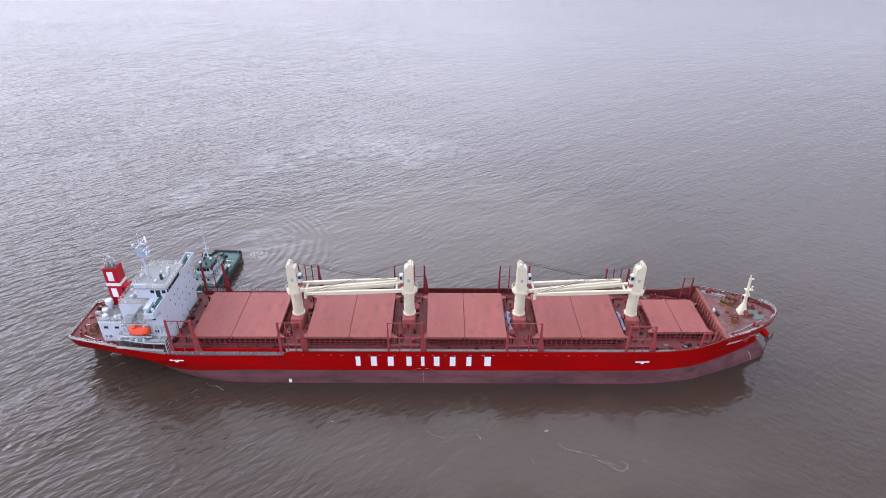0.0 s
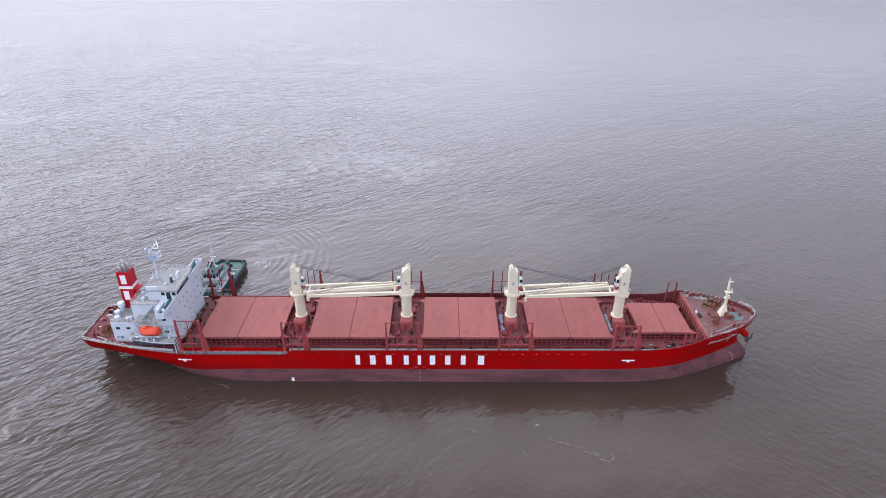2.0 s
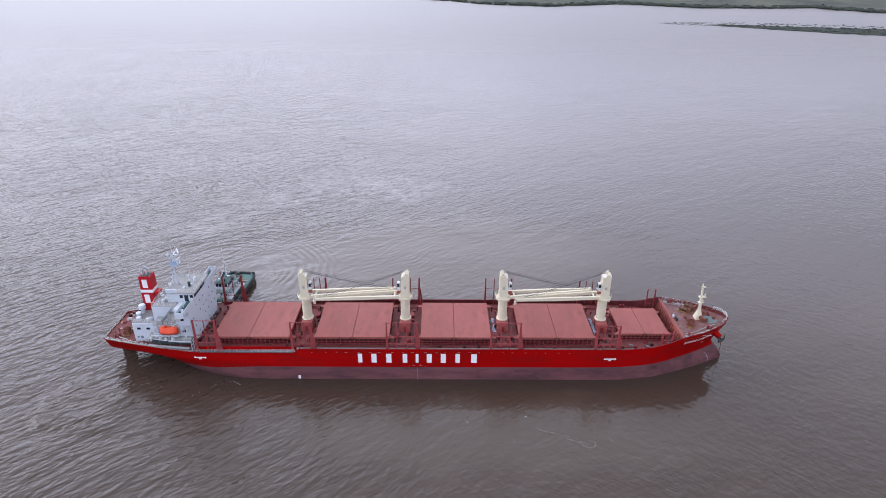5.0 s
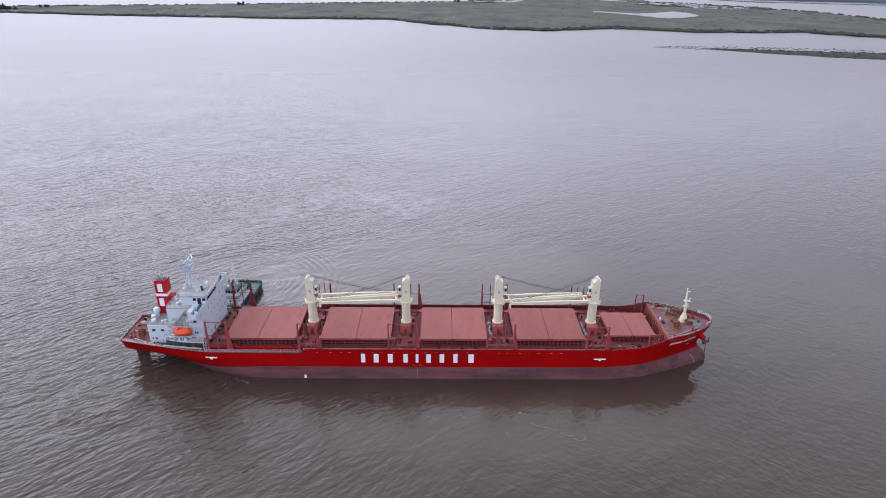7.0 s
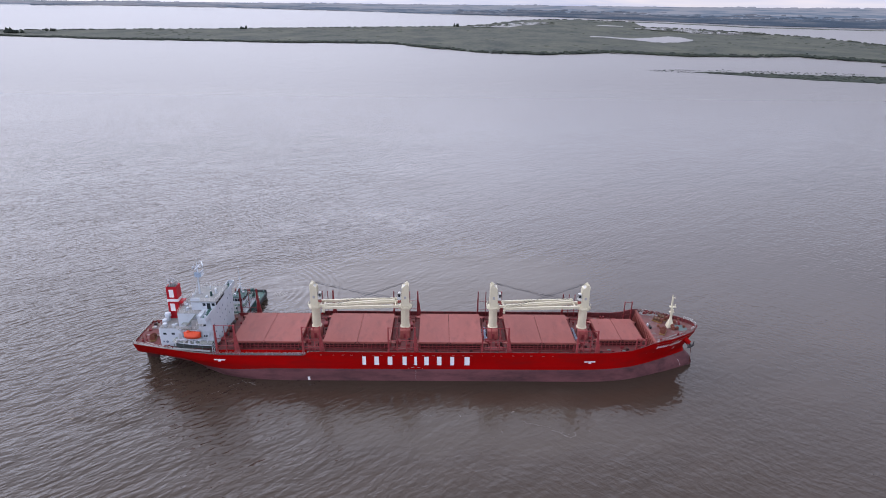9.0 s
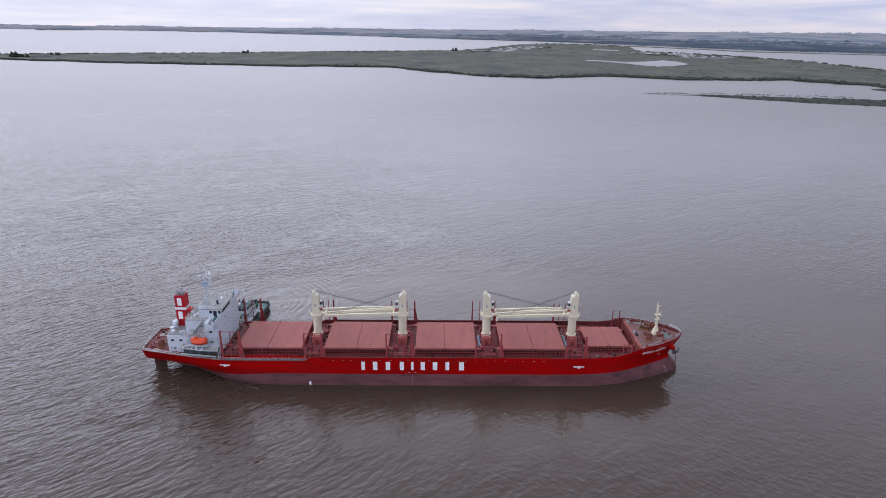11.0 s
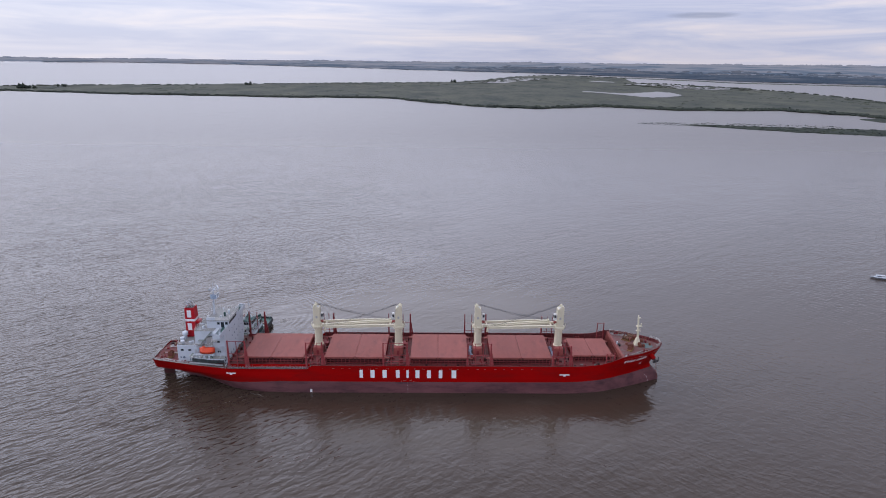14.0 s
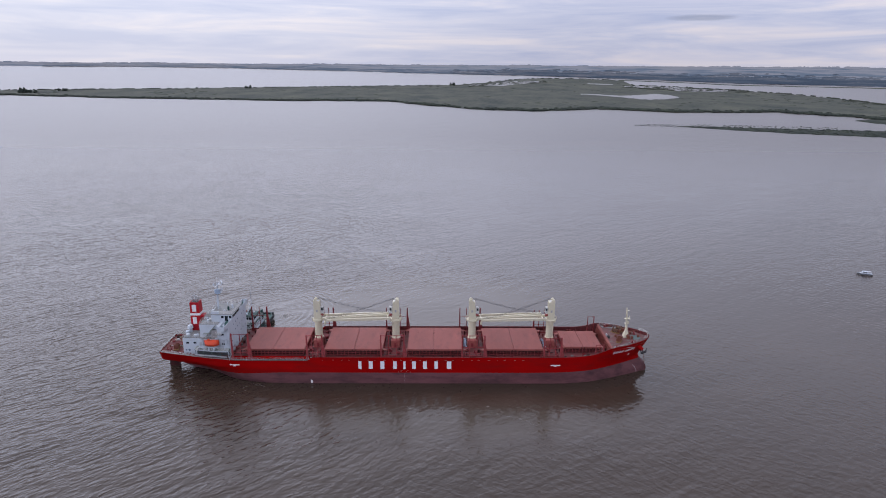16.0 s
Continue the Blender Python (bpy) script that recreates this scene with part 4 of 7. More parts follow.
# ---------------------------------------------------------------- hatches
def hatch(x0, x1, w, z, seam, group="cargo hatches"):
    """Coaming with brackets, and a folding cover of two panels that meet at the seam."""
    h = thing("cargo_hatch", "closed steel hatch cover in faded pinkish red on a dark coaming", "hatch", ((x0 + x1) / 2, 0, DECK_Z), group)
    L, top, cut = (x1 - x0) / 2, z - DECK_Z, seam - (x0 + x1) / 2
    for s in (-1, 1):
        for name, x0_, x1_, y0_, y1_, z0_, z1_ in (("coaming", -L + 0.35, L - 0.35, w - 0.75, w - 0.5, 0.0, top - 0.72), ("coaming_ledge", -L + 0.1, L - 0.1, w - 0.5, w - 0.08, 1.02, 1.12), ("coaming_top", -L + 0.1, L - 0.1, w - 0.5, w - 0.02, top - 0.86, top - 0.74)):
            part(name, Bag().box(x0_, x1_, min(s * y0_, s * y1_), max(s * y0_, s * y1_), z0_, z1_), M_COAM, h, "red hatch coaming, painted darker for shade under the cover")
        part("coaming", Bag().box(s * (L - 0.5) - 0.12, s * (L - 0.5) + 0.12, -w + 0.75, w - 0.75, 0.0, top - 0.72), M_COAM, h, "red hatch coaming, painted darker for shade under the cover")
    for s in (-1, 1):
        for zc, d in ((0.62, 0.62), (1.25, 0.58)):
            part("coaming_rail", Bag().box(-L + 0.2, L - 0.2, s * (w - 0.5 + d) - 0.07, s * (w - 0.5 + d) + 0.07, zc - 0.05, zc + 0.05), M_POST, h, "lighter red rail along the coaming")
    rib = Bag()
    rib.hexa([(-0.06, -0.62, 0), (0.06, -0.62, 0), (0.06, 0, 0), (-0.06, 0, 0), (-0.06, -0.42, top - 0.86), (0.06, -0.42, top - 0.86), (0.06, 0, top - 0.86), (-0.06, 0, top - 0.86)])
    rm = rib.mesh("bracket", M_POST)
    n = int((x1 - x0) / 1.3)
    for s in (-1, 1):
        for i in range(n + 1):
            o = part("bracket", rm, None, h)
            o.matrix_basis = pose(-L + 0.6 + (2 * L - 1.2) * i / n, s * (w - 0.5), 0, 0, 0, 0 if s < 0 else 180)
        for i in range(9):
            o = part("bracket", rm, None, h)
            o.matrix_basis = pose(s * (L - 0.38), -w + 1.4 + (2 * w - 2.8) * i / 8, 0, 0, 0, 90 if s > 0 else -90)
    for k in range(2):
        a, b = (-L, cut - 0.045) if k == 0 else (cut + 0.045, L)
        p = Bag()
        ch = 0.12
        near_cut = ch if k == 0 else 0
        far_cut = ch if k == 1 else 0
        ring = [(a + near_cut, -w), (b - far_cut, -w), (b, -w + far_cut * 0.8), (b, w - far_cut * 0.8), (b - far_cut, w), (a + near_cut, w), (a, w - near_cut * 0.8), (a, -w + near_cut * 0.8)]
        zz = [(top - 0.7, 0.0), (top - 0.06, 0.0), (top, 0.06)]
        vs = []
        for zc, d in zz:
            vs += [(x + (d if x < (a + b) / 2 else -d), y + (d if y < 0 else -d), zc) for x, y in ring]
        fs = [tuple(reversed(range(8))), tuple(range(16, 24))]
        for r in (0, 8):
            fs += [(r + i, r + (i + 1) % 8, r + 8 + (i + 1) % 8, r + 8 + i) for i in range(8)]
        p.add(vs, fs)
        pn = part("panel", p, M_HATCH, h)
        mid = (a + b) / 2
        part("weld_strip", Bag().box(mid - 0.05, mid + 0.05, -w + 0.2, w - 0.2, top, top + 0.025), M_HATCH, pn)
        for yy in (-w * 0.45, w * 0.5):
            part("lifting_lug", Bag().turned([(0.11, 0), (0.11, 0.05), (0.08, 0.08)], (mid + (1.2 if k else -1.2), yy, top), 8), M_HATCH, pn)
        for s in (-1, 1):
            for i in range(7):
                x = a + (b - a) * (i + 0.5) / 7
                cl = Bag()
                cl.box(x - 0.09, x + 0.09, min(s * (w - 0.02), s * (w + 0.1)), max(s * (w - 0.02), s * (w + 0.1)), top - 0.95, top - 0.5)
                part("cleat", cl, M_COAM, h)
    for e in (-1, 1):
        for s in (-1, 1):
            x0_, x1_ = e * (L - 0.1), e * (L + 1.7)
            y0_, y1_ = s * (w - 0.3), s * (w - 2.3)
            fp = Bag()
            fp.add([(x0_, y0_, top - 0.45), (x1_, y0_ - s * 0.5, top - 0.75), (x0_, y1_, top - 0.45), (x0_, y0_, top - 0.65), (x1_, y0_ - s * 0.5, top - 0.95), (x0_, y1_, top - 0.65)], [(0, 1, 2), (5, 4, 3), (0, 3, 4, 1), (1, 4, 5, 2), (2, 5, 3, 0)])
            part("stowage_ramp", fp, M_HATCH, h)
            part("ramp_leg", Bag().box(min(x1_, x1_ - e * 0.3), max(x1_, x1_ - e * 0.3), y0_ - s * 0.5 - 0.12, y0_ - s * 0.5 + 0.12, 0.0, top - 0.9), M_COAM, h)
    for s in (-1, 1):
        for x in (cut - 0.45, cut + 0.45):
            part("roller_wheel", Bag().tube((x, s * (w - 0.06), top - 0.35), (x, s * (w + 0.12), top - 0.35), 0.2, n=10), M_COAM, h)
        part("hinge_arm", Bag().box(cut - 0.16, cut + 0.16, min(s * (w - 0.55), s * w), max(s * (w - 0.55), s * w), top, top + 0.12, cut=0.04), M_FRAME, h)
    return h


hatch(-57.0, -35.8, 9.25, 11.43, -47.05)
hatch(-28.7, -7.9, 9.25, 11.43, -18.15)
hatch(0.9, 20.7, 9.25, 11.43, 10.35)
hatch(28.7, 49.7, 9.15, 11.43, 39.1)
hatch(57.7, 71.4, 6.8, 11.3, 64.5)

# ---------------------------------------------------------------- cranes
def crane(x, toward, tip_y, group="deck cranes"):
    """A cream deck crane on a red mast house; its jib lies towards the next crane."""
    t = toward
    c = thing("deck_crane", "cream deck crane with its jib lowered over the hatch", "crane", (x, 0, DECK_Z), group)
    g = 12.0 - DECK_Z
    ho = Bag()
    ho.box(-1.75, 1.75, -3.1, 2.0, 0.0, g - 0.05, inset=0.16, cut=0.25)
    part("mast_house", ho, M_HOUSE, c, "light red mast house")
    door = Bag()
    door.box(-0.45, 0.45, -3.12, -2.95, 0.35, 2.1, cut=0.04)
    part("door", door, M_FRAME, c)
    pd = Bag()
    pd.turned([(1.62, g - 0.15), (1.62, g + 0.2), (1.34, g + 0.3), (1.34, g + 6.1), (1.62, g + 6.3), (1.62, g + 6.6)], n=28)
    shade_auto(part("pedestal", pd, M_CREAM, c))
    ring = Bag()
    ring.turned([(1.7, g + 6.55), (2.15, g + 6.8), (2.15, g + 7.25), (1.8, g + 7.5)], n=24)
    for k in range(8):
        a = 6.283 * k / 8
        ring.box(2.0 * math.cos(a) - 0.16, 2.0 * math.cos(a) + 0.16, 2.0 * math.sin(a) - 0.16, 2.0 * math.sin(a) + 0.16, g + 6.5, g + 7.3)
    shade_auto(part("slewing_ring", ring, M_CREAM, c))
    walk_rail = Bag()
    pts = [(2.35 * math.cos(6.283 * k / 10), 2.35 * math.sin(6.283 * k / 10), g + 7.25) for k in range(11)]
    walk_rail.rail(pts[2:9] if t > 0 else pts[7:] + pts[1:4], 1.0, 1.2, 0.04)
    part("guard_rail", walk_rail, M_CREAM, c)
    b = Bag()
    z0, z1, z2 = g + 7.2, g + 12.9, g + 14.8
    b.hexa([(-1.28, -1.4, z0), (1.28, -1.4, z0), (1.28, 1.4, z0), (-1.28, 1.4, z0), (-1.08 - 0.16 * t, -1.3, z2 - 0.75 * (t < 0)), (1.08 - 0.16 * t, -1.3, z2 - 0.75 * (t > 0)), (1.08 - 0.16 * t, 1.3, z2 - 0.75 * (t > 0)), (-1.08 - 0.16 * t, 1.3, z2 - 0.75 * (t < 0))])
    part("crane_house", b, M_CREAM, c, "tall tapered cream crane house")
    for s in (-1, 1):
        chk = Bag()
        ys = sorted((s * 1.02, s * 1.22))
        chk.hexa([(-0.95 - 0.1 * t, ys[0], z2 - 0.9), (0.95 - 0.1 * t, ys[0], z2 - 0.9), (0.95 - 0.1 * t, ys[1], z2 - 0.9), (-0.95 - 0.1 * t, ys[1], z2 - 0.9), (-0.25 - 0.7 * t, ys[0], z2 + 0.45), (0.25 - 0.7 * t, ys[0], z2 + 0.45), (0.25 - 0.7 * t, ys[1], z2 + 0.45), (-0.25 - 0.7 * t, ys[1], z2 + 0.45)])
        part("head_cheek", chk, M_CREAM, c)
    part("head_well", Bag().hexa([(-0.7 - 0.16 * t, -0.95, z2 - 0.72 - 0.02 * t), (0.7 - 0.16 * t, -0.95, z2 - 0.72), (0.7 - 0.16 * t, 0.95, z2 - 0.72), (-0.7 - 0.16 * t, 0.95, z2 - 0.72), (-0.7 - 0.16 * t, -0.95, z2 - 0.10 - 0.5 * (t < 0)), (0.7 - 0.16 * t, -0.95, z2 - 0.10 - 0.5 * (t > 0)), (0.7 - 0.16 * t, 0.95, z2 - 0.10 - 0.5 * (t > 0)), (-0.7 - 0.16 * t, 0.95, z2 - 0.10 - 0.5 * (t < 0))]), M_TAN, c)
    for e in (-1, 1):
        hl = Bag()
        for yy in (-0.18, 0.18):
            hl.tube((e * 1.2, 0.7 + yy, z0 + 0.3), (e * 1.08 - 0.16 * t, 0.7 + yy, z2 - 0.9), 0.03, n=4)
        for k in range(14):
            hl.tube((e * (1.2 - 0.008 * k), 0.52, z0 + 0.6 + k * 0.42), (e * (1.2 - 0.008 * k), 0.88, z0 + 0.6 + k * 0.42), 0.022, n=4)
        part("house_ladder", hl, M_TAN, c)
    for yy in (-0.6, 0, 0.6):
        part("sheave", Bag().tube((-t * 0.55, yy - 0.14, z2 - 0.05), (-t * 0.55, yy + 0.14, z2 - 0.05), 0.45, n=12), M_CREAM, c)
    vent = Bag()
    vent.box(-0.36 - 0.1 * t, 0.32 - 0.1 * t, -1.44, -1.3, g + 10.3, g + 11.2, cut=0.04)
    part("vent_grille", vent, M_STEEL, c, "dark grey vent grille")
    cab = Bag()
    cab.box(min(t * 1.1, t * 2.3), max(t * 1.1, t * 2.3), -1.35, 0.1, g + 10.1, g + 12.3, inset=0.12, cut=0.15)
    cb = part("operator_cab", cab, M_TAN, c, "white operator cab")
    win = Bag()
    win.box(min(t * 1.45, t * 2.1), max(t * 1.45, t * 2.1), -1.33, -1.22, g + 11.0, g + 11.9)
    win.box(min(t * 2.12, t * 2.27), max(t * 2.12, t * 2.27), -1.1, -0.15, g + 10.7, g + 11.9)
    part("window", win, M_GLASS, cb)
    mark = Bag()
    mark.tube((t * 1.9, -0.9, g + 9.3), (t * 1.9, -1.5, g + 9.3), 0.4, n=12)
    mark.box(min(t * 1.2, t * 1.9), max(t * 1.2, t * 1.9), -1.3, -0.9, g + 9.0, g + 9.6)
    part("winch_motor", mark, M_HOUSE, c, "small red winch motor")
    # jib: two box girders drawing together to the tip, with cross members
    L = 25.2
    root, tip = Vector((t * 1.6, 0, g + 7.9)), Vector((t * L, tip_y, g + (8.3 if t > 0 else 7.7)))
    for s in (-1, 1):
        jb = Bag()
        a, e = root + Vector((0, s * 1.55, 0)), tip + Vector((0, s * 0.45, 0))
        jb.beam(a, a.lerp(e, 0.5), 0.62, 0.8, w1=0.64, h1=1.0)
        jb.beam(a.lerp(e, 0.5), e, 0.64, 1.0, w1=0.46, h1=0.66)
        part("jib_girder", jb, M_CREAM, c, "long cream jib girder")
    for k in (0.06, 0.97):
        cr = Bag()
        p = root.lerp(tip, k)
        wd = 1.55 + (0.45 - 1.55) * k
        cr.beam(p + Vector((0, -wd, 0)), p + Vector((0, wd, 0)), 0.4, 0.45)
        part("cross_member", cr, M_CREAM, c)
    for yy in (-0.35, 0.0, 0.35):
        tipb = Bag()
        tipb.tube(tip + Vector((t * 0.1, yy - 0.1, 0.1)), tip + Vector((t * 0.1, yy + 0.1, 0.1)), 0.5, n=12)
        part("sheave", tipb, M_CREAM, c)
    head = Vector((t * 0.4, 0, z2 + 0.5))
    for yy, f in ((-0.6, 0.985), (0.6, 0.985), (-0.3, 0.93), (0.3, 0.9), (0.0, 0.82)):
        wires = Bag()
        a, e = head + Vector((0, yy, 0)), root.lerp(tip, f) + Vector((0, yy * 0.6, 0.5))
        rings = []
        for i in range(9):
            u = i / 8
            p = a.lerp(e, u) - Vector((0, 0, 0.25 * math.sin(math.pi * u)))
            rings.append([(p.x, p.y + 0.03 * math.cos(k * 1.2566), p.z + 0.03 * math.sin(k * 1.2566)) for k in range(5)])
        wires.grid(rings, closed=True)
        part("luffing_wire", wires, M_WIRE, c, "dark luffing wire rope")
    hk = Bag()
    e = tip + Vector((t * 0.4, 0, -0.6))
    hk.box(e.x - 0.35, e.x + 0.35, e.y - 0.3, e.y + 0.3, e.z - 1.1, e.z + 0.1, cut=0.1)
    part("hook_block", hk, M_CREAM, c)
    lad = Bag()
    for s in (-0.22, 0.22):
        lad.tube((s, -1.62, g + 0.2), (s, -1.62, g + 6.6), 0.035, n=4)
    for i in range(16):
        lad.tube((-0.22, -1.62, g + 0.4 + i * 0.4), (0.22, -1.62, g + 0.4 + i * 0.4), 0.025, n=4)
    part("ladder", lad, M_CREAM, c)
    return c


crane(-32.2, 1, 2.3)
crane(-3.7, -1, -2.3)
crane(24.5, 1, 2.3)
crane(53.3, -1, -2.3)

# ---------------------------------------------------------------- stanchion frames along the sides
def stanchions(x0, x1, side, thick, group="side stanchion frames", h=9.7, mids=2):
    """Two heavy posts with slim uprights and bars between them."""
    f = thing("stanchion_frame", "weathered red steel stanchion frame standing at the deck edge", "stanchion frame", ((x0 + x1) / 2, side * min(12.3, half(x1, 9.0) - 0.75), DECK_Z + 0.02), group)
    # frames on the +y side use the darker of the two reds
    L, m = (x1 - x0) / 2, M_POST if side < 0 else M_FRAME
    for k, x in enumerate((-L, L)):
        p = Bag()
        w = thick * (0.85 if k else 0.62)
        p.hexa([(x - w, -0.35, 0), (x + w, -0.35, 0), (x + w, 0.35, 0), (x - w, 0.35, 0), (x - w * 0.5, -0.24, h), (x + w * 0.5, -0.24, h), (x + w * 0.5, 0.24, h), (x - w * 0.5, 0.24, h)])
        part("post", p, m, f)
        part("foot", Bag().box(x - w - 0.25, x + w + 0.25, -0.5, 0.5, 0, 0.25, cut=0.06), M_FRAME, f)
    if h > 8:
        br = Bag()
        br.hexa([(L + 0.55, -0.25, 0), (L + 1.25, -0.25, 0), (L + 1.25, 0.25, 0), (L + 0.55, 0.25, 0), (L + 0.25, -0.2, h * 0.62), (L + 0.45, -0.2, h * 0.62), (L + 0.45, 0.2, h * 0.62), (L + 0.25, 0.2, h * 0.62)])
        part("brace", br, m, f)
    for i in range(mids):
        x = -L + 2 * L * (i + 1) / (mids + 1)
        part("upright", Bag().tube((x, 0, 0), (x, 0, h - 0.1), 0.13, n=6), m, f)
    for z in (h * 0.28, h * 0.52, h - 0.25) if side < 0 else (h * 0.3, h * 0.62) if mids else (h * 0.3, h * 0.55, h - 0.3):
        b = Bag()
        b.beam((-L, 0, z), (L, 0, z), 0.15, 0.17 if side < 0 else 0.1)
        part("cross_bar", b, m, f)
    return f


for side in (-1, 1):
    stanchions(-60.4, -54.6, side, 0.52, h=10.0, mids=1)
    for x0, x1, th in ((-34.2, -28.8, 0.5), (-8.2, -0.1, 0.48), (20.4, 28.3, 0.48), (49.4, 55.4, 0.48)):
        stanchions(x0, x1, side, th, h=8.8 if x0 > 40 else 9.6)
    stanchions(70.0 if side > 0 else 68.2, 72.4 if side > 0 else 71.0, side, 0.22 if side > 0 else 0.3, h=7.3 if side > 0 else 5.2, mids=0 if side > 0 else 1)

# side wall inboard of the after gangway, with its rail
for side in (-1, 1):
    gang = Bag()
    gang.box(-61.0, -33.3, side * 11.9 - 0.12, side * 11.9 + 0.12, DECK_Z, DECK_Z + 1.15)
    part("gangway_wall", gang, M_RED if side < 0 else M_FRAME, ship, "red low wall along the after gangway")
for side in (-1, 1):
    gr = Bag()
    gr.rail([(x, side * 13.1, DECK_Z + 0.1) for x in np.linspace(-61.5, -33.5, 15)], 1.0, 1.9, 0.032)
    part("side_rail", gr, M_STEEL, ship, "grey guard rail along the after gangway")
for side in (-1, 1):
    gd = Bag()
    gd.box(-61.0, -33.3, min(side * 12.1, side * 13.1), max(side * 12.1, side * 13.1), DECK_Z + 0.03, DECK_Z + 0.13)
    part("gangway_deck", gd, M_SLATE, ship, "slate grey gangway deck")

# pipes, vents and lockers between the hatches
def deck_gear(xc, blue):
    for y in (-8.3, -6.8, 6.8, 8.3):
        pv = Bag()
        pv.turned([(0.2, 0), (0.2, 0.9), (0.36, 1.0), (0.36, 1.25), (0.18, 1.35)], (xc + (1.1 if abs(y) > 7 else -1.2), y, DECK_Z), 10)
        shade_auto(part("vent", pv, M_FRAME, ship))
    lk = Bag()
    part("deck_locker", Bag().box(xc + 1.2, xc + 2.4, 3.8, 6.0, DECK_Z, DECK_Z + 1.4, cut=0.08), M_FRAME, ship)
    lk.box(xc - 2.6, xc - 1.4, -6.3, -4.4, DECK_Z, DECK_Z + 1.3, cut=0.08)
    part("deck_locker", lk, M_FRAME, ship)
    for y in (-10.2, -9.9, 10.0):
        part("deck_pipe", Bag().tube((xc - 3.2, y, DECK_Z + 0.5), (xc + 3.2, y, DECK_Z + 0.5), 0.12, n=6), M_FRAME, ship)
    for x in (xc - 2.9, xc + 2.9):
        pp = Bag()
        pp.tube((x, -9, DECK_Z + 1.2), (x, 9, DECK_Z + 1.2), 0.11, n=6)
        for y in range(-9, 10, 3):
            pp.tube((x, y, DECK_Z), (x, y, DECK_Z + 1.2), 0.07, n=5)
        part("pipe_run", pp, M_FRAME, ship, "dark red pipe on short legs across the deck")
    if blue:
        r2 = random.Random(int(xc))
        for k in range(7):
            nb = Bag()
            cx, cy = xc - 2.5 + r2.uniform(-0.3, 0.3), -4.5 + k * 1.25
            nb.turned([(0.5, 0), (0.75, 0.35), (0.6, 0.8), (0.2, 1.0)], (cx, cy, DECK_Z + 0.1), 9)
            nb.v = [(x + r2.uniform(-0.14, 0.14), y + r2.uniform(-0.14, 0.14), z + r2.uniform(-0.1, 0.1) * (z > DECK_Z + 0.2)) for x, y, z in nb.v]
            tagged(new("net_bundle", nb.mesh("net_bundle", M_BLUE)), "pale blue bundled netting lying on the deck", "netting", group="netting bundles")


for xc, blue in ((-32.0, False), (-3.8, False), (24.4, True), (53.5, True)):
    deck_gear(xc, blue)

# small fittings along the side decks
rc = random.Random(17)
for side in (-1, 1):
    x = -54.0
    while x < 68:
        y = side * rc.uniform(10.15, 10.6)
        k = rc.random()
        if k < 0.4:
            shade_auto(part("air_pipe", Bag().turned([(0.12, 0), (0.12, 0.7), (0.26, 0.75), (0.26, 1.0), (0.1, 1.1)], (x, y, DECK_Z + 0.08), 8), M_FRAME, ship))
        elif k < 0.7:
            part("deck_box", Bag().box(x - 0.4, x + 0.4, y - 0.25, y + 0.25, DECK_Z + 0.05, DECK_Z + rc.uniform(0.5, 0.9), cut=0.06), M_COAM if rc.random() < 0.7 else M_FRAME, ship)
        else:
            part("valve_stand", Bag().tube((x, y, DECK_Z + 0.05), (x, y, DECK_Z + 0.8), 0.07, n=6).tube((x, y, DECK_Z + 0.8), (x, y, DECK_Z + 0.86), 0.25, n=10), M_RUSTY, ship)
        x += rc.uniform(2.2, 4.6)
for xc in (-32.0, -3.8, 24.4, 53.5):
    for k in range(9):
        x, y = xc + rc.uniform(-3.0, 3.0), rc.uniform(-8.5, 8.5)
        if abs(x - xc) < 1.9 and -3.3 < y < 2.2:
            continue
        w_, l_, h_ = rc.uniform(0.2, 0.55), rc.uniform(0.2, 0.6), rc.uniform(0.4, 1.2)
        part("deck_box", Bag().box(x - w_, x + w_, y - l_, y + l_, DECK_Z + 0.1, DECK_Z + 0.2 + h_, cut=0.06), rc.choice([M_FRAME, M_COAM, M_COAM, M_RUSTY]), ship)
    for e in (-1, 1):
        part("ladder", Bag().beam((xc + e * 1.95, -1.0, DECK_Z), (xc + e * 1.95, -1.0, 12.0), 0.4, 0.1), M_COAM, ship)

for i in range(26):
    x, y = rc.uniform(-61.4, -58.2), rc.uniform(-9.5, 9.5)
    if i % 3:
        x = rc.uniform(-61.8, -61.0)
    k_ = rc.uniform(0.2, 0.45)
    part("deck_box", Bag().box(x - k_, x + k_, y - k_ * 1.3, y + k_ * 1.3, DECK_Z + 0.1, DECK_Z + rc.uniform(0.6, 1.3), cut=0.06), rc.choice([M_COAM, M_FRAME, M_RUSTY, M_SLATE]), ship)
for i in range(22):
    x = rc.uniform(57.5, 72.5)
    y = rc.choice([-1, 1]) * rc.uniform(7.6, half(x, 9.0) - 1.2)
    k_ = rc.uniform(0.15, 0.4)
    part("deck_box", Bag().box(x - k_ * 1.4, x + k_ * 1.4, y - k_, y + k_, DECK_Z + 0.1, DECK_Z + rc.uniform(0.3, 0.9), cut=0.05), rc.choice([M_COAM, M_FRAME, M_TEAL, M_SLATE]), ship)
# long pipes on the far and near side decks
lp = Bag()
for y in (-10.3, 10.3, 10.8):
    lp.tube((-56, y, DECK_Z + 0.35), (70, y if abs(y) < 10.5 else y - 1, DECK_Z + 0.35), 0.11, n=6)
part("deck_line", lp, M_FRAME, ship)

# ---------------------------------------------------------------- deckhouse
AX = -62.0
def bd_half(x):
    return min(12.55, half(x, 9.0) - 0.25)


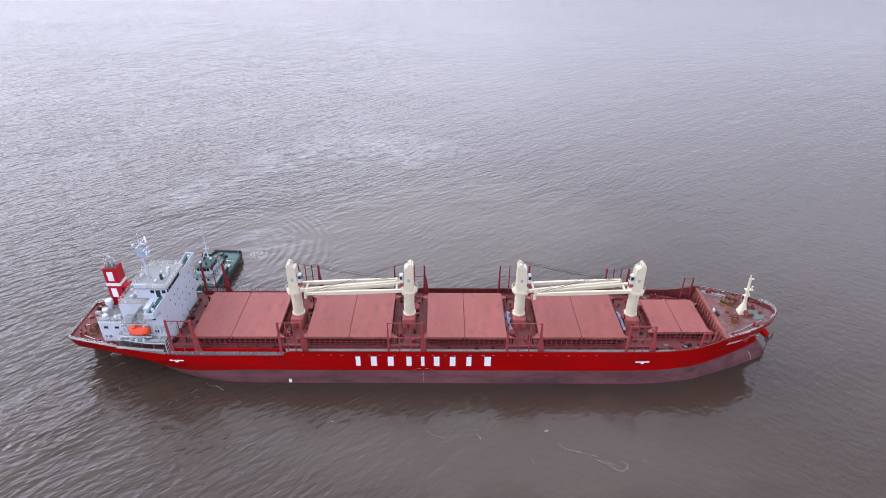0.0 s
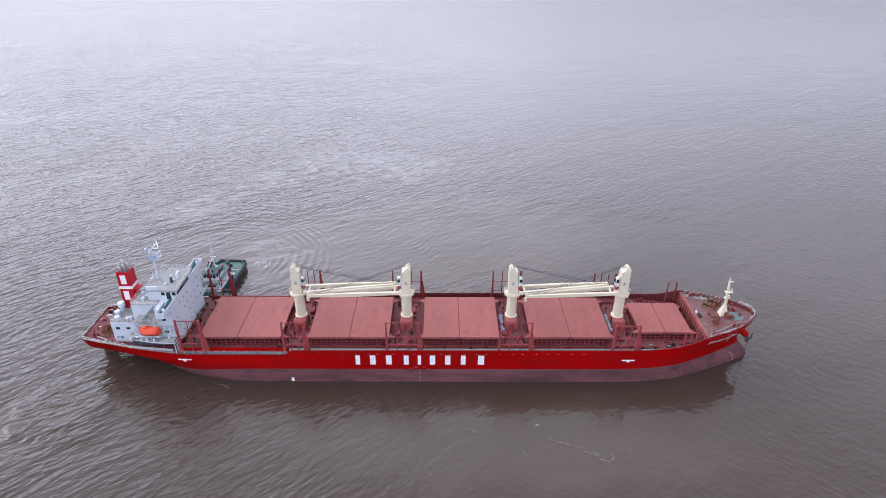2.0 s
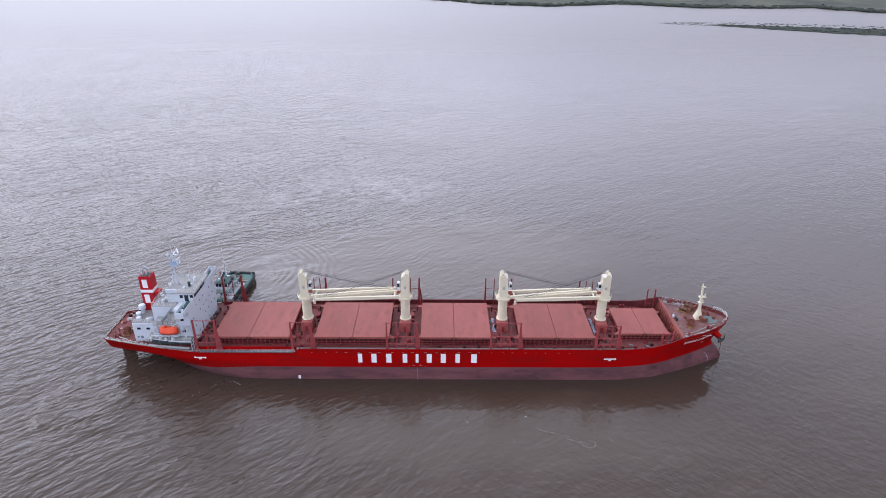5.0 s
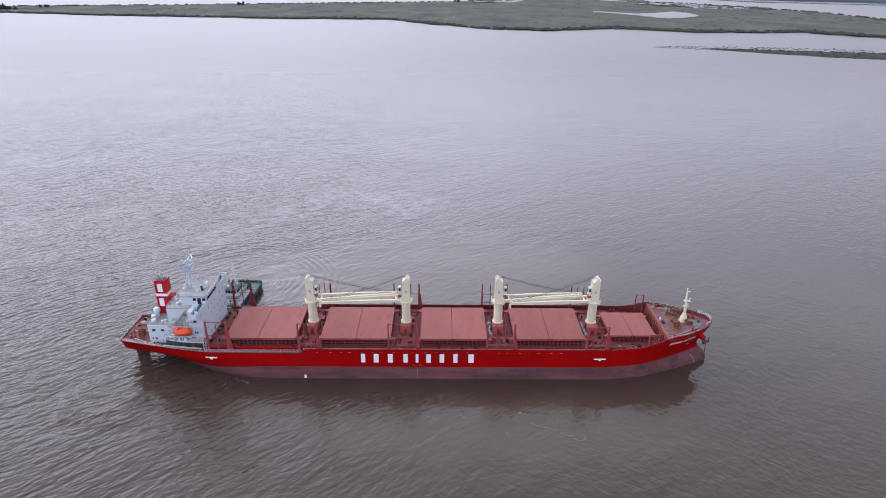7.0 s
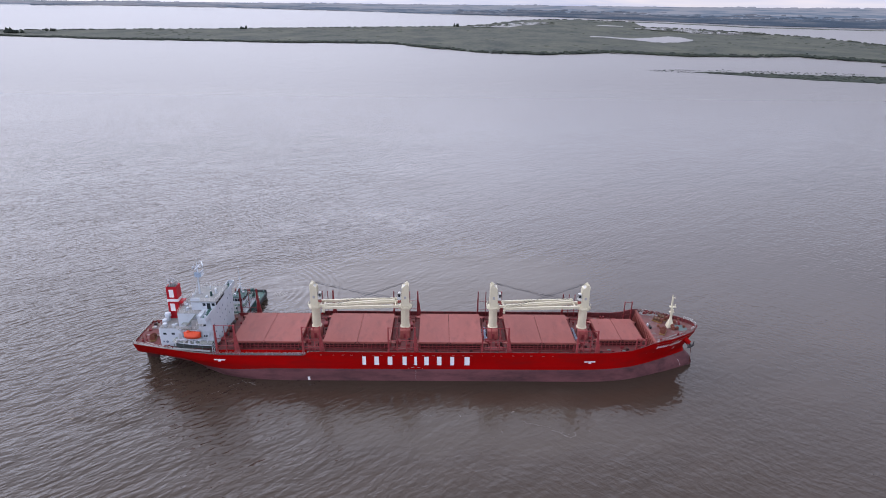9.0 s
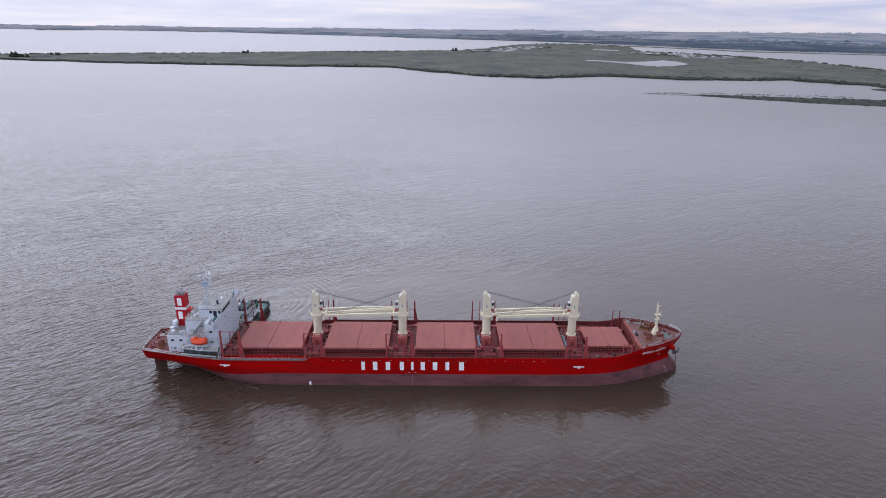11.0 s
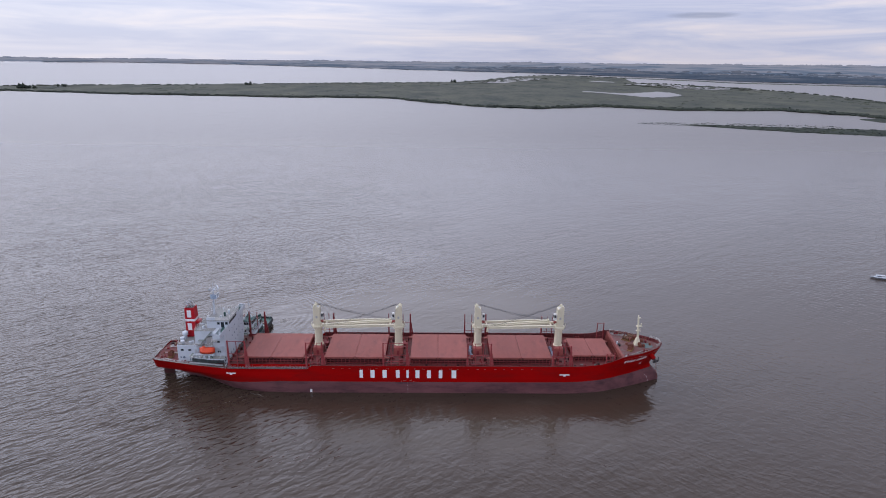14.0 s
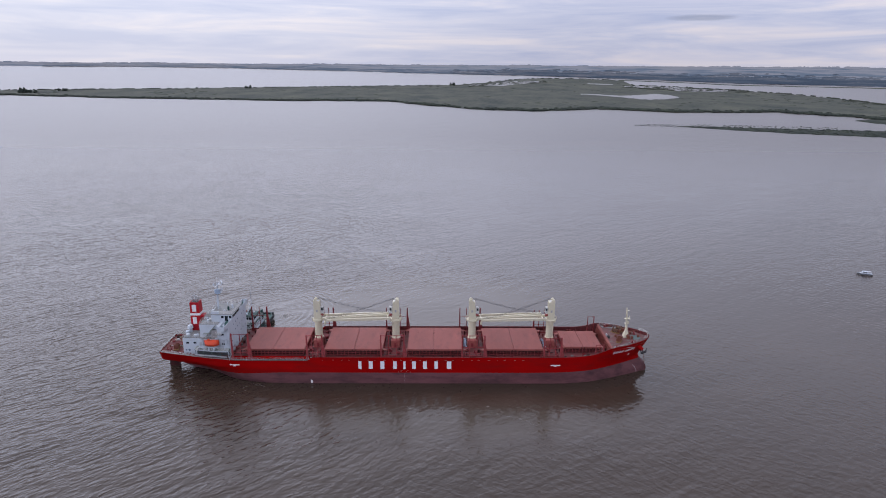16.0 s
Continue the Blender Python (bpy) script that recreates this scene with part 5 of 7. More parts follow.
poop = Bag()
xs = np.linspace(-74.4, -62.06, 9)
poop.grid([[(x, y * bd_half(x), z) for y, z in ((1, 11.75), (1, 12.0), (-1, 12.0), (-1, 11.75))] for x in xs], closed=True)
part("boat_deck", poop, M_BOATDECK, ship, "grey-green worn boat deck")
for side in (-1, 1):
    for x in np.linspace(-74.0, -61.8, 5):
        y = side * (bd_half(x) - 0.2)
        part("pillar", Bag().box(x - 0.06, x + 0.06, y - 0.06, y + 0.06, DECK_Z, 11.75), M_TEAL, ship)
    edge = [(x, side * (bd_half(x) - 0.12), 12.0) for x in np.linspace(-74.2, -61.7, 8)]
    part("boat_deck_rail", Bag().rail(edge, 1.05, 1.5, 0.035), M_TAN, ship, "white guard rail along the boat deck")
    # dark sheet added over the white house wall in place of the passage's shade
    part("passage_shade", Bag().box(-74.0, -62.2, min(side * 9.34, side * 9.46), max(side * 9.34, side * 9.46), DECK_Z + 0.05, 11.72), M_SLATE, ship, "dark slate sheet standing in for shade under the boat deck")
    rim = Bag()
    for a, c in zip(edge, edge[1:]):
        rim.beam((a[0], a[1] + side * 0.16, 11.88), (c[0], c[1] + side * 0.16, 11.88), 0.08, 0.3)
    part("boat_deck_rim", rim, M_WHITE, ship, "white rim plate round the boat deck")
    low = Bag()
    for a, c in zip(edge, edge[1:]):
        low.beam((a[0], a[1], 9.75), (c[0], c[1], 9.75), 0.1, 0.22)
    part("side_screen", low, M_TEAL, ship, "grey-teal worn screen plate below the boat deck")
    sb = Bag()
    sb.rail([(x, side * (half(x, 9.0) - 0.15), 9.2) for x in np.linspace(-88.0, -75, 8)], 0.9, 1.6, 0.05)
    part("poop_rail", sb, M_TAN, ship, "white guard rail along the poop")
    plate_ = Bag()
    pts = [(x, side * (half(x, 9.0) - 0.3), Z_TOP(x) + 0.03) for x in np.linspace(-88.2, -62, 24)]
    for a, c in zip(pts, pts[1:]):
        plate_.beam(a, c, 0.6, 0.08)
    part("poop_edge", plate_, M_EDGE, ship, "grey worn edge plate along the poop")
part("stern_rail", Bag().rail([(-88.3, y, 9.2) for y in np.linspace(-7.4, 7.4, 8)], 0.9, 1.6, 0.05), M_TAN, ship, "white guard rail across the stern")

house = part("accommodation", Bag().box(-73.2, -66.0, -9.3, 9.3, DECK_Z, 15.2).box(-66.0, AX, -9.3, 9.3, DECK_Z, 12.0).box(-73.0, -65.9, -7.6, 7.6, 15.2, 20.0).box(-66.0, AX, -10.0, 10.0, 12.0, 20.4), M_WHITE, ship, "white painted accommodation block")
aft_house = part("engine_casing", Bag().box(-79.4, -73.2, -8.1, 8.1, DECK_Z, 15.0, cut=0.3), M_WHITE, ship, "white engine casing house")
tops = Bag()
tops.box(-79.3, -73.0, -8.0, 8.0, 15.0, 15.06)
tops.box(-73.0, -66.0, -9.25, 9.25, 15.2, 15.26)
tops.box(-73.0, -64.0, -7.55, 7.55, 20.0, 20.06)
part("house_deck", tops, M_DECKGREY, ship, "pale beige-grey deck tops of the house")
for s in (-1, 1):
    wing = Bag()
    a, b = min(s * 10.0, s * 13.4), max(s * 10.0, s * 13.4)
    wing.box(-64.2, AX, a, b, 20.05, 20.4)
    y0 = s * 13.4
    wing.hexa([(-64.0, min(s * 10.0, s * 10.15), 18.3), (-63.7, min(s * 10.0, s * 10.15), 18.3), (-63.7, max(s * 10.0, s * 10.15), 18.3), (-64.0, max(s * 10.0, s * 10.15), 18.3), (-64.0, min(s * 10, s * 12.6), 20.05), (-63.7, min(s * 10, s * 12.6), 20.05), (-63.7, max(s * 10, s * 12.6), 20.05), (-64.0, max(s * 10, s * 12.6), 20.05)])
    wing.box(-64.2, AX, min(y0, y0 - s * 0.15), max(y0, y0 - s * 0.15), 20.4, 21.55)
    a2, b2 = min(s * 5.6, s * 13.25), max(s * 5.6, s * 13.25)
    wing.box(AX - 0.15, AX, a2, b2, 20.4, 21.55)
    wing.box(-64.2, -64.05, min(s * 8.0, s * 13.25), max(s * 8.0, s * 13.25), 20.4, 21.4)
    part("bridge_wing", wing, M_WHITE, ship, "white bridge wing with solid bulwark")
for s in (-1, 1):
    wf = Bag()
    wf.box(-64.05, AX - 0.15, min(s * 5.3, s * 13.25), max(s * 5.3, s * 13.25), 20.4, 20.45)
    part("bridge_wing_deck", wf, M_GREEN, ship, "green painted bridge wing deck")
for s in (-1, 1):
    part("wing_console", Bag().box(-63.1, -62.5, s * 11.6 - 0.25, s * 11.6 + 0.25, 20.45, 21.7, cut=0.06), M_WHITE, ship)
    part("wing_locker", Bag().box(-63.9, -63.6, s * 8.6 - 0.2, s * 8.6 + 0.2, 20.45, 22.0, cut=0.05), M_WHITE, ship)
wh = Bag()
wh.box(-69.4, AX + 0.25, -5.3, 5.3, 20.0, 22.85, cut=0.2)
wheelhouse = part("wheelhouse", wh, M_WHITE, ship, "white wheelhouse with a band of dark windows")
roof = Bag()
roof.box(-69.6, AX + 0.6, -5.6, 5.6, 22.85, 23.1, cut=0.1)
part("roof", roof, M_DECKGREY, wheelhouse, "pale wheelhouse roof")
for i in range(9):
    y = -4.75 + i * 0.864
    w = Bag().box(AX + 0.22, AX + 0.29, y - 0.36, y + 0.36, 21.6, 22.5)
    part("window", w, M_GLASS, wheelhouse)
for s in (-1, 1):
    for x in (-62.55, -65.3):
        w = Bag().box(x - 0.45, x + 0.45, s * 5.28 - 0.04, s * 5.28 + 0.04, 21.5, 22.4)
        part("window", w, M_GLASS, wheelhouse)
    d = Bag().box(-64.5, -63.4, s * 5.29 - 0.05, s * 5.29 + 0.05, 20.45, 22.4)
    part("door", d, M_GLASS, wheelhouse, "dark open wheelhouse doorway")
fw = Bag()
fw.box(-0.03, 0.04, -0.17, 0.17, -0.24, 0.24)
fwm = fw.mesh("window", M_PORT)
r3 = random.Random(3)
for k, z in enumerate((10.9, 13.6, 16.3, 18.9)):
    for i in range(7):
        y = -7.4 + i * 2.47 + (0.4 if k % 2 else -0.2)
        if r3.random() < 0.3:
            continue
        o = part("window", fwm, None, house)
        o.matrix_basis = pose(AX + 0.012, y, z)
sw = Bag()
sw.box(-0.5, 0.5, -0.04, 0.03, -0.32, 0.32)
swm = sw.mesh("window", M_GLASS)
for s in (-1, 1):
    for x, yy, z in ((-77.6, 8.1, 13.2), (-75.0, 8.1, 13.2), (-64.2, 10.0, 17.3), (-64.2, 10.0, 13.6), (-71.5, 9.3, 10.9), (-67.5, 9.3, 10.9)):
        o = part("window", swm, None, house if x > -73.2 else aft_house)
        o.matrix_basis = pose(x, s * (yy + 0.012), z, 0, 0, 0 if s < 0 else 180)
    for x in (-72.4, -70.0, -67.0):
        o = part("door", Bag().box(x - 0.4, x + 0.4, s * 9.31 - 0.03, s * 9.31 + 0.03, 12.05, 14.0), M_STEEL, house)
for s in (-1, 1):
    part("casing_marking", Bag().tube((-77.2, s * 8.1, 10.4), (-77.2, s * 8.17, 10.4), 0.42, n=16), M_PORT, aft_house, "dark round marking on the casing")
    part("casing_notice", Bag().box(-78.5, -78.0, s * 8.13 - 0.03, s * 8.13 + 0.03, 10.2, 10.7), M_PORT, aft_house)
hr = Bag()
hr.rail([(-72.9, -7.4, 20.06), (-66.2, -7.4, 20.06)], 1.05, 1.5, 0.05)
hr.rail([(-72.9, 7.4, 20.06), (-66.2, 7.4, 20.06)], 1.05, 1.5, 0.05)
hr.rail([(-72.9, -7.4, 20.06), (-72.9, 7.4, 20.06)], 1.05, 1.5, 0.05)
hr.rail([(-69.4, -5.4, 23.1), (-61.8, -5.4, 23.1), (-61.5, 5.4, 23.1), (-69.4, 5.4, 23.1), (-69.4, -5.4, 23.1)], 1.05, 1.4, 0.05)
hr.rail([(-79.2, -7.9, 15.06), (-79.2, 7.9, 15.06)], 1.05, 1.5, 0.05)
hr.rail([(-79.2, -7.9, 15.06), (-73.4, -7.9, 15.06), (-73.4, -9.1, 15.26), (-66.2, -9.1, 15.26)], 1.05, 1.5, 0.05)
hr.rail([(-79.2, 7.9, 15.06), (-73.4, 7.9, 15.06), (-73.4, 9.1, 15.26), (-66.2, 9.1, 15.26)], 1.05, 1.5, 0.05)
part("house_rails", hr, M_TAN, ship, "white guard rails on the house tops")
st = Bag()
for i in range(14):
    x = -71.0 + i * 0.28
    st.box(x, x + 0.3, -9.0, -8.0, 15.4 + i * 0.33, 15.5 + i * 0.33)
for y in (-9.05, -7.95):
    st.beam((-71.2, y, 15.3), (-67.0, y, 20.1), 0.1, 0.3)
part("outer_stair", st, M_BOATDECK, ship, "grey outside stair up the house side")
for x, y, r, h in ((-78.3, -2.7, 0.95, 2.6), (-78.4, -5.0, 0.75, 1.5), (-77.6, -7.0, 0.7, 1.2), (-75.0, -7.2, 0.45, 1.0), (-75.2, 4.5, 0.95, 2.3), (-78.0, 5.5, 0.75, 1.2)):
    v = Bag()
    v.turned([(r * 0.62, 0), (r * 0.62, h * 0.5), (r, h * 0.54), (r, h * 0.9), (r * 0.9, h * 0.97), (r * 0.6, h)], (x, y, 15.06), 16)
    shade_auto(part("vent", v, M_WHITE, aft_house, "white mushroom ventilator"))
for x, y in ((-74.3, -6.8), (-70.5, -5.5), (-67.4, -3.0), (-70.6, 4.2)):
    v = Bag()
    z = 15.06 if x < -73.2 else 20.06
    v.box(x - 0.4, x + 0.4, y - 0.4, y + 0.4, z, z + 1.0, cut=0.1)
    part("roof_box", v, M_WHITE, ship)
# white locker and compass on the wheelhouse top
part("flag_locker", Bag().turned([(0.35, 0), (0.3, 1.0), (0.42, 1.1), (0.2, 1.5)], (-63.4, 0.4, 23.1), 10), M_WHITE, ship)
ml = Bag()
ml.box(-69.3, -66.4, -5.45, -4.9, 23.1, 24.1, cut=0.05)
part("roof_gear", ml, M_WHITE, ship)
comp = Bag()
comp.turned([(0.3, 0), (0.36, 0.9), (0.36, 1.3), (0.1, 1.6)], (-64.2, -1.6, 23.1), 10)
part("compass_stand", comp, M_DKGREEN, ship)

rr = random.Random(41)
for x0, x1, y0, y1, z, k in ((-72.6, -66.5, -6.8, 6.8, 20.06, 9), (-78.8, -73.6, -7.2, 7.2, 15.06, 8), (-68.6, -62.6, -4.6, 4.6, 23.1, 7), (-73.6, -62.6, -12.0, -9.8, 12.0, 9)):
    for i in range(k):
        x, y = rr.uniform(x0, x1), rr.uniform(y0, y1)
        if abs(x + 76.7) < 2.4 and abs(y) < 2.4:
            continue
        if rr.random() < 0.5:
            w_, h_ = rr.uniform(0.18, 0.4), rr.uniform(0.35, 0.9)
            part("house_locker", Bag().box(x - w_, x + w_, y - w_ * 1.4, y + w_ * 1.4, z, z + h_, cut=0.06), rr.choice([M_WHITE, M_STEEL, M_TAN]), ship)
        else:
            r = rr.uniform(0.12, 0.25)
            shade_auto(part("house_vent", Bag().turned([(r * 0.6, 0), (r * 0.6, 0.5), (r, 0.6), (r, 0.8), (r * 0.5, 0.95)], (x, y, z), 8), rr.choice([M_WHITE, M_TAN, M_STEEL]), ship))
# deck levels at the back of the house: a gallery with its rail, and pipes up the wall
for z in (17.6,):
    part("gallery", Bag().box(-66.0, -64.2, -11.2, -10.0, z, z + 0.1), M_DECKGREY, ship, "narrow grey gallery on the house side")
    part("gallery_rail", Bag().rail([(-66.0, -11.15, z + 0.1), (-64.2, -11.15, z + 0.1)], 1.0, 0.9, 0.05), M_TAN, ship)
part("vent_trunk", Bag().box(-68.6, -66.2, -9.1, -7.7, 15.26, 18.4, inset=0.06, cut=0.1), M_DECKGREY, ship, "grey ventilation trunk on the house side")
part("awning", Bag().box(-71.6, -69.2, -9.0, -7.7, 16.9, 17.0, cut=0.03), M_BOATDECK, ship, "grey awning plate")

# radar mast
rm_ = Bag()
rm_.hexa([(-68.65, -0.24, 23.0), (-68.15, -0.24, 23.0), (-68.15, 0.24, 23.0), (-68.65, 0.24, 23.0), (-68.05, -0.14, 33.2), (-67.8, -0.14, 33.2), (-67.8, 0.14, 33.2), (-68.05, 0.14, 33.2)])
for s in (-1, 1):
    rm_.beam((-69.4, s * 1.1, 23.1), (-68.2, s * 0.15, 28.6), 0.10, 0.10)
rm_.tube((-67.92, 0, 33.2), (-67.92, 0, 35.2), 0.05, n=6)
radar = part("radar_mast", rm_, M_WHITE, ship, "white radar mast above the wheelhouse")
part("mast_platform", Bag().box(-68.9, -66.5, -1.0, 1.0, 29.5, 29.58).rail([(-68.9, -1.0, 29.58), (-66.5, -1.0, 29.58), (-66.5, 1.0, 29.58), (-68.9, 1.0, 29.58), (-68.9, -1.0, 29.58)], 0.9, 1.2, 0.035), M_WHITE, radar)
part("yard", Bag().box(-68.05, -67.8, -2.4, 2.4, 32.2, 32.3), M_WHITE, radar)
for y in (-2.3, -1.3, 1.3, 2.3):
    part("aerial", Bag().tube((-67.9, y, 32.3), (-67.9, y, 34.0 if abs(y) > 2 else 33.2), 0.045, n=6), M_WHITE, radar)
part("radar_scanner", Bag().beam((-67.0, -1.4, 30.9), (-66.5, 1.4, 30.9), 0.2, 0.24).tube((-66.75, 0, 29.6), (-66.75, 0, 30.85), 0.16, n=8), M_WHITE, radar)
part("radar_scanner", Bag().beam((-66.9, 1.0, 33.6), (-65.6, -1.3, 33.2), 0.3, 0.36).tube((-66.25, -0.15, 32.3), (-66.25, -0.15, 33.3), 0.15, n=8).beam((-67.9, 0, 32.25), (-66.2, -0.15, 32.25), 0.3, 0.12), M_WHITE, radar)
dome = Bag()
dome.turned([(0.2, 0), (0.36, 0.25), (0.36, 0.5), (0.22, 0.75), (0.05, 0.85)], (-68.5, -1.9, 32.6), 12)
shade_auto(part("aerial_dome", dome, M_WHITE, radar))
part("signal_panel", Bag().box(-68.7, -66.7, -1.12, -1.06, 29.2, 30.9), M_BLUE, radar, "pale blue panel on the mast platform")

# funnel
fn = Bag()
fx0, fx1 = -78.4, -74.9
fn.hexa([(fx0, -1.5, 15.0), (fx1, -1.5, 15.0), (fx1, 1.85, 15.0), (fx0, 1.85, 15.0), (fx0 + 0.2, -1.35, 25.9), (fx1 - 0.1, -1.35, 25.9), (fx1 - 0.1, 1.75, 25.9), (fx0 + 0.2, 1.75, 25.9)])
fn.box(-74.9, -73.4, -1.2, 1.2, 20.06, 20.9, cut=0.1)
funnel = part("funnel", fn, M_FUNNEL, ship, "square red funnel with a white band")
band = Bag()
band.box(fx0 + 0.06, fx1 + 0.03, -1.47, 1.84, 20.9, 21.75)
part("band", band, M_LETTER, funnel, "white funnel band")
for z0, z1, x0, x1 in ((22.4, 25.0, -77.4, -76.0), (17.6, 20.2, -77.6, -76.2)):
    part("funnel_badge", Bag().box(x0, x1, -1.50, -1.38, z0, z1), M_LETTER, funnel, "plain white badge")
for x, y, r, h in ((-77.6, 0.4, 0.26, 1.1), (-76.6, 0.7, 0.24, 1.7), (-76.0, -0.4, 0.18, 0.9), (-75.5, 0.5, 0.16, 1.2), (-77.2, -0.5, 0.15, 0.7)):
    pipes = Bag()
    pipes.tube((x, y, 25.9), (x, y, 26 + h), r, n=10)
    pipes.tube((x, y, 26 + h), (x - 0.7, y + 0.1, 26 + h + 0.7), r, n=10)
    part("exhaust_pipe", pipes, M_STEEL, funnel, "grey exhaust pipe")
cap = Bag().box(fx0 + 0.45, fx1 - 0.35, -1.15, 1.5, 25.9, 25.94)
part("funnel_top", cap, M_WIRE, funnel)

# davit and gear on the boat deck
for s in (-1, 1):
    dv = Bag()
    for x in (-71.4, -66.0):
        dv.beam((x, s * 9.6, 12.0), (x, s * 10.2, 15.9), 0.3, 0.4)
        dv.beam((x, s * 10.2, 15.9), (x, s * 12.0, 16.6), 0.28, 0.35)
        dv.beam((x, s * 10.2, 12.0), (x, s * 11.6, 13.0), 0.3, 0.35)
    dv.beam((-72.2, s * 10.3, 13.0), (-65.2, s * 10.3, 13.0), 0.3, 0.3)
    dv.beam((-72.2, s * 11.3, 13.0), (-65.2, s * 11.3, 13.0), 0.3, 0.3)
    part("boat_davit", dv, M_WHITE, ship, "white lifeboat davit")
for x, y, r, h, m in ((-73.0, -11.6, 0.4, 0.7, M_TAN), (-68.7, -11.9, 0.42, 1.0, M_WHITE), (-67.0, -11.9, 0.42, 1.0, M_WHITE), (-67.6, -11.2, 0.4, 1.0, M_GREEN), (-66.2, -11.3, 0.3, 0.8, M_GREEN)):
    g2 = Bag().turned([(r * 0.75, 0), (r * 0.75, h * 0.7), (r * 0.5, h * 0.85)], (x, y, 12.0), 10)
    shade_auto(part("deck_canister", g2, m, ship))
ram = Bag()
for x in (-64.4, -63.2, -62.4):
    ram.beam((x, -9.6, 12.0), (x + 0.5, -10.8, 16.0), 0.2, 0.25)
ram.beam((-64.2, -10.6, 15.6), (-62.0, -10.6, 15.6), 0.15, 0.2)
part("provision_davit", ram, M_WHITE, ship)
lad = Bag()
lad.beam((-73.5, -12.75, 10.9), (-62.4, -12.95, 10.0), 0.5, 0.3)
part("accommodation_ladder", lad, M_STEEL, ship, "grey stowed gangway ladder")
gate = Bag()
gate.rail([(-61.6, -12.9, DECK_Z), (-61.6, -10.0, DECK_Z)], 3.1, 1.4, 0.08)
part("ladder_frame", gate, M_WHITE, ship)

# poop deck fittings
def winch(at, turn, label="rusty brown mooring winch with rope drums", group="mooring winches", m=M_RUSTY):
    w = thing("mooring_winch", label, "winch", at, group, turn)
    part("bed", Bag().box(-1.7, 1.7, -0.9, 0.9, 0, 0.3, cut=0.05), M_OCHRE, w)
    for y in (-1.0, 0.1):
        d = Bag()
        d.tube((-0.2 + y, -0.0, 0.95), (0.65 + y, 0.0, 0.95), 0.5, n=14)
        part("drum", d, M_ROPEDIRT, w, "drum wound with dirty rope")
    for y in (-1.25, -0.15, 0.8):
        d = Bag()
        d.tube((y, 0, 0.95), (y + 0.12, 0, 0.95), 0.85, n=16)
        part("flange", d, m, w)
    part("gearbox", Bag().box(0.95, 1.7, -0.6, 0.6, 0.25, 1.5, cut=0.15), m, w)
    part("motor", Bag().tube((1.3, 0.5, 0.8), (1.3, 1.4, 0.8), 0.35, n=12), m, w)
    return w


winch((-83.4, -4.2, DECK_Z + 0.22), 100)
winch((-83.4, 3.6, DECK_Z + 0.22), 80)
winch((79.2, 3.6, FC_Z + 0.2), -40)
winch((81.2, 5.2, FC_Z + 0.2), -42)
winch((78.4, -3.9, FC_Z + 0.2), 60)


def bollard(at, turn=0.0):
    b = thing("bollard", "pair of dark red mooring bollards on deck", "bollard", at, "mooring bollards", turn)
    part("base", Bag().box(-0.9, 0.9, -0.35, 0.35, 0, 0.12), M_FRAME, b)
    for x in (-0.5, 0.5):
        p = Bag().turned([(0.27, 0.1), (0.27, 0.75), (0.36, 0.8), (0.34, 0.95)], (x, 0, 0), 10)
        shade_auto(part("post", p, M_FRAME, b))
    return b


for x, y, z, a in ((-85.5, -5.8, DECK_Z, 20), (-85.5, 5.8, DECK_Z, -20), (-80.5, -8.6, DECK_Z, 10), (-77.0, -9.4, DECK_Z, 8), (-80.5, 8.6, DECK_Z, -10), (62.5, -11.4, DECK_Z, 4), (63.0, 11.2, DECK_Z, -4), (-46, -11.2, DECK_Z, 0),
                  (76.5, -9.2, FC_Z, -14), (76.8, 9.0, FC_Z, 14), (83.2, -5.6, FC_Z, -35), (83.2, 5.6, FC_Z, 35), (85.6, 1.8, FC_Z, 80)):
    bollard((x, y, z + (0.1 if abs(y) > 8 else 0.16)), a)
for s in (-1, 1):
    for x in (-86.8, -83, -79.5, 78.5, 81.5, 86.5):
        fl = Bag()
        z = DECK_Z if x < 0 else FC_Z
        b = half(x, z + 0.4) - 0.7
        fl.box(x - 0.55, x + 0.55, s * b - 0.25, s * b + 0.25, z, z + 0.7, cut=0.12)
        part("fairlead", fl, M_RUSTY, ship, "rusty roller fairlead")

# small poop fittings: pipes, vents, lockers, rope
rp = random.Random(23)
for k in range(26):
    x = rp.uniform(-87.4, -80.2)
    y = rp.uniform(-0.9, 0.9) * (half(x, 9.0) - 1.6)
    if min(abs(x + 83.4) + abs(abs(y) - 3.9), abs(x + 86) + abs(y + 0.6)) < 2.4:
        continue
    kind_ = rp.random()
    if kind_ < 0.35:
        r = rp.uniform(0.2, 0.4)
        shade_auto(part("poop_vent", Bag().turned([(r * 0.6, 0), (r * 0.6, 0.6), (r, 0.7), (r, 1.0), (r * 0.5, 1.15)], (x, y, DECK_Z + 0.1), 10), rp.choice([M_FRAME, M_TAN, M_RUSTY]), ship))
    elif kind_ < 0.7:
        part("poop_locker", Bag().box(x - 0.5, x + 0.5, y - 0.3, y + 0.3, DECK_Z + 0.05, DECK_Z + rp.uniform(0.5, 1.0), cut=0.07), rp.choice([M_FRAME, M_COAM, M_STEEL]), ship)
    else:
        tagged(new("rope_coil", Bag().turned([(0.55, 0), (0.6, 0.2), (0.35, 0.32), (0.15, 0.2)], (x, y, DECK_Z + 0.15), 12).mesh("rope_coil", M_ROPE)), "coiled mooring rope lying on the red poop deck", "rope", group="rope coils")
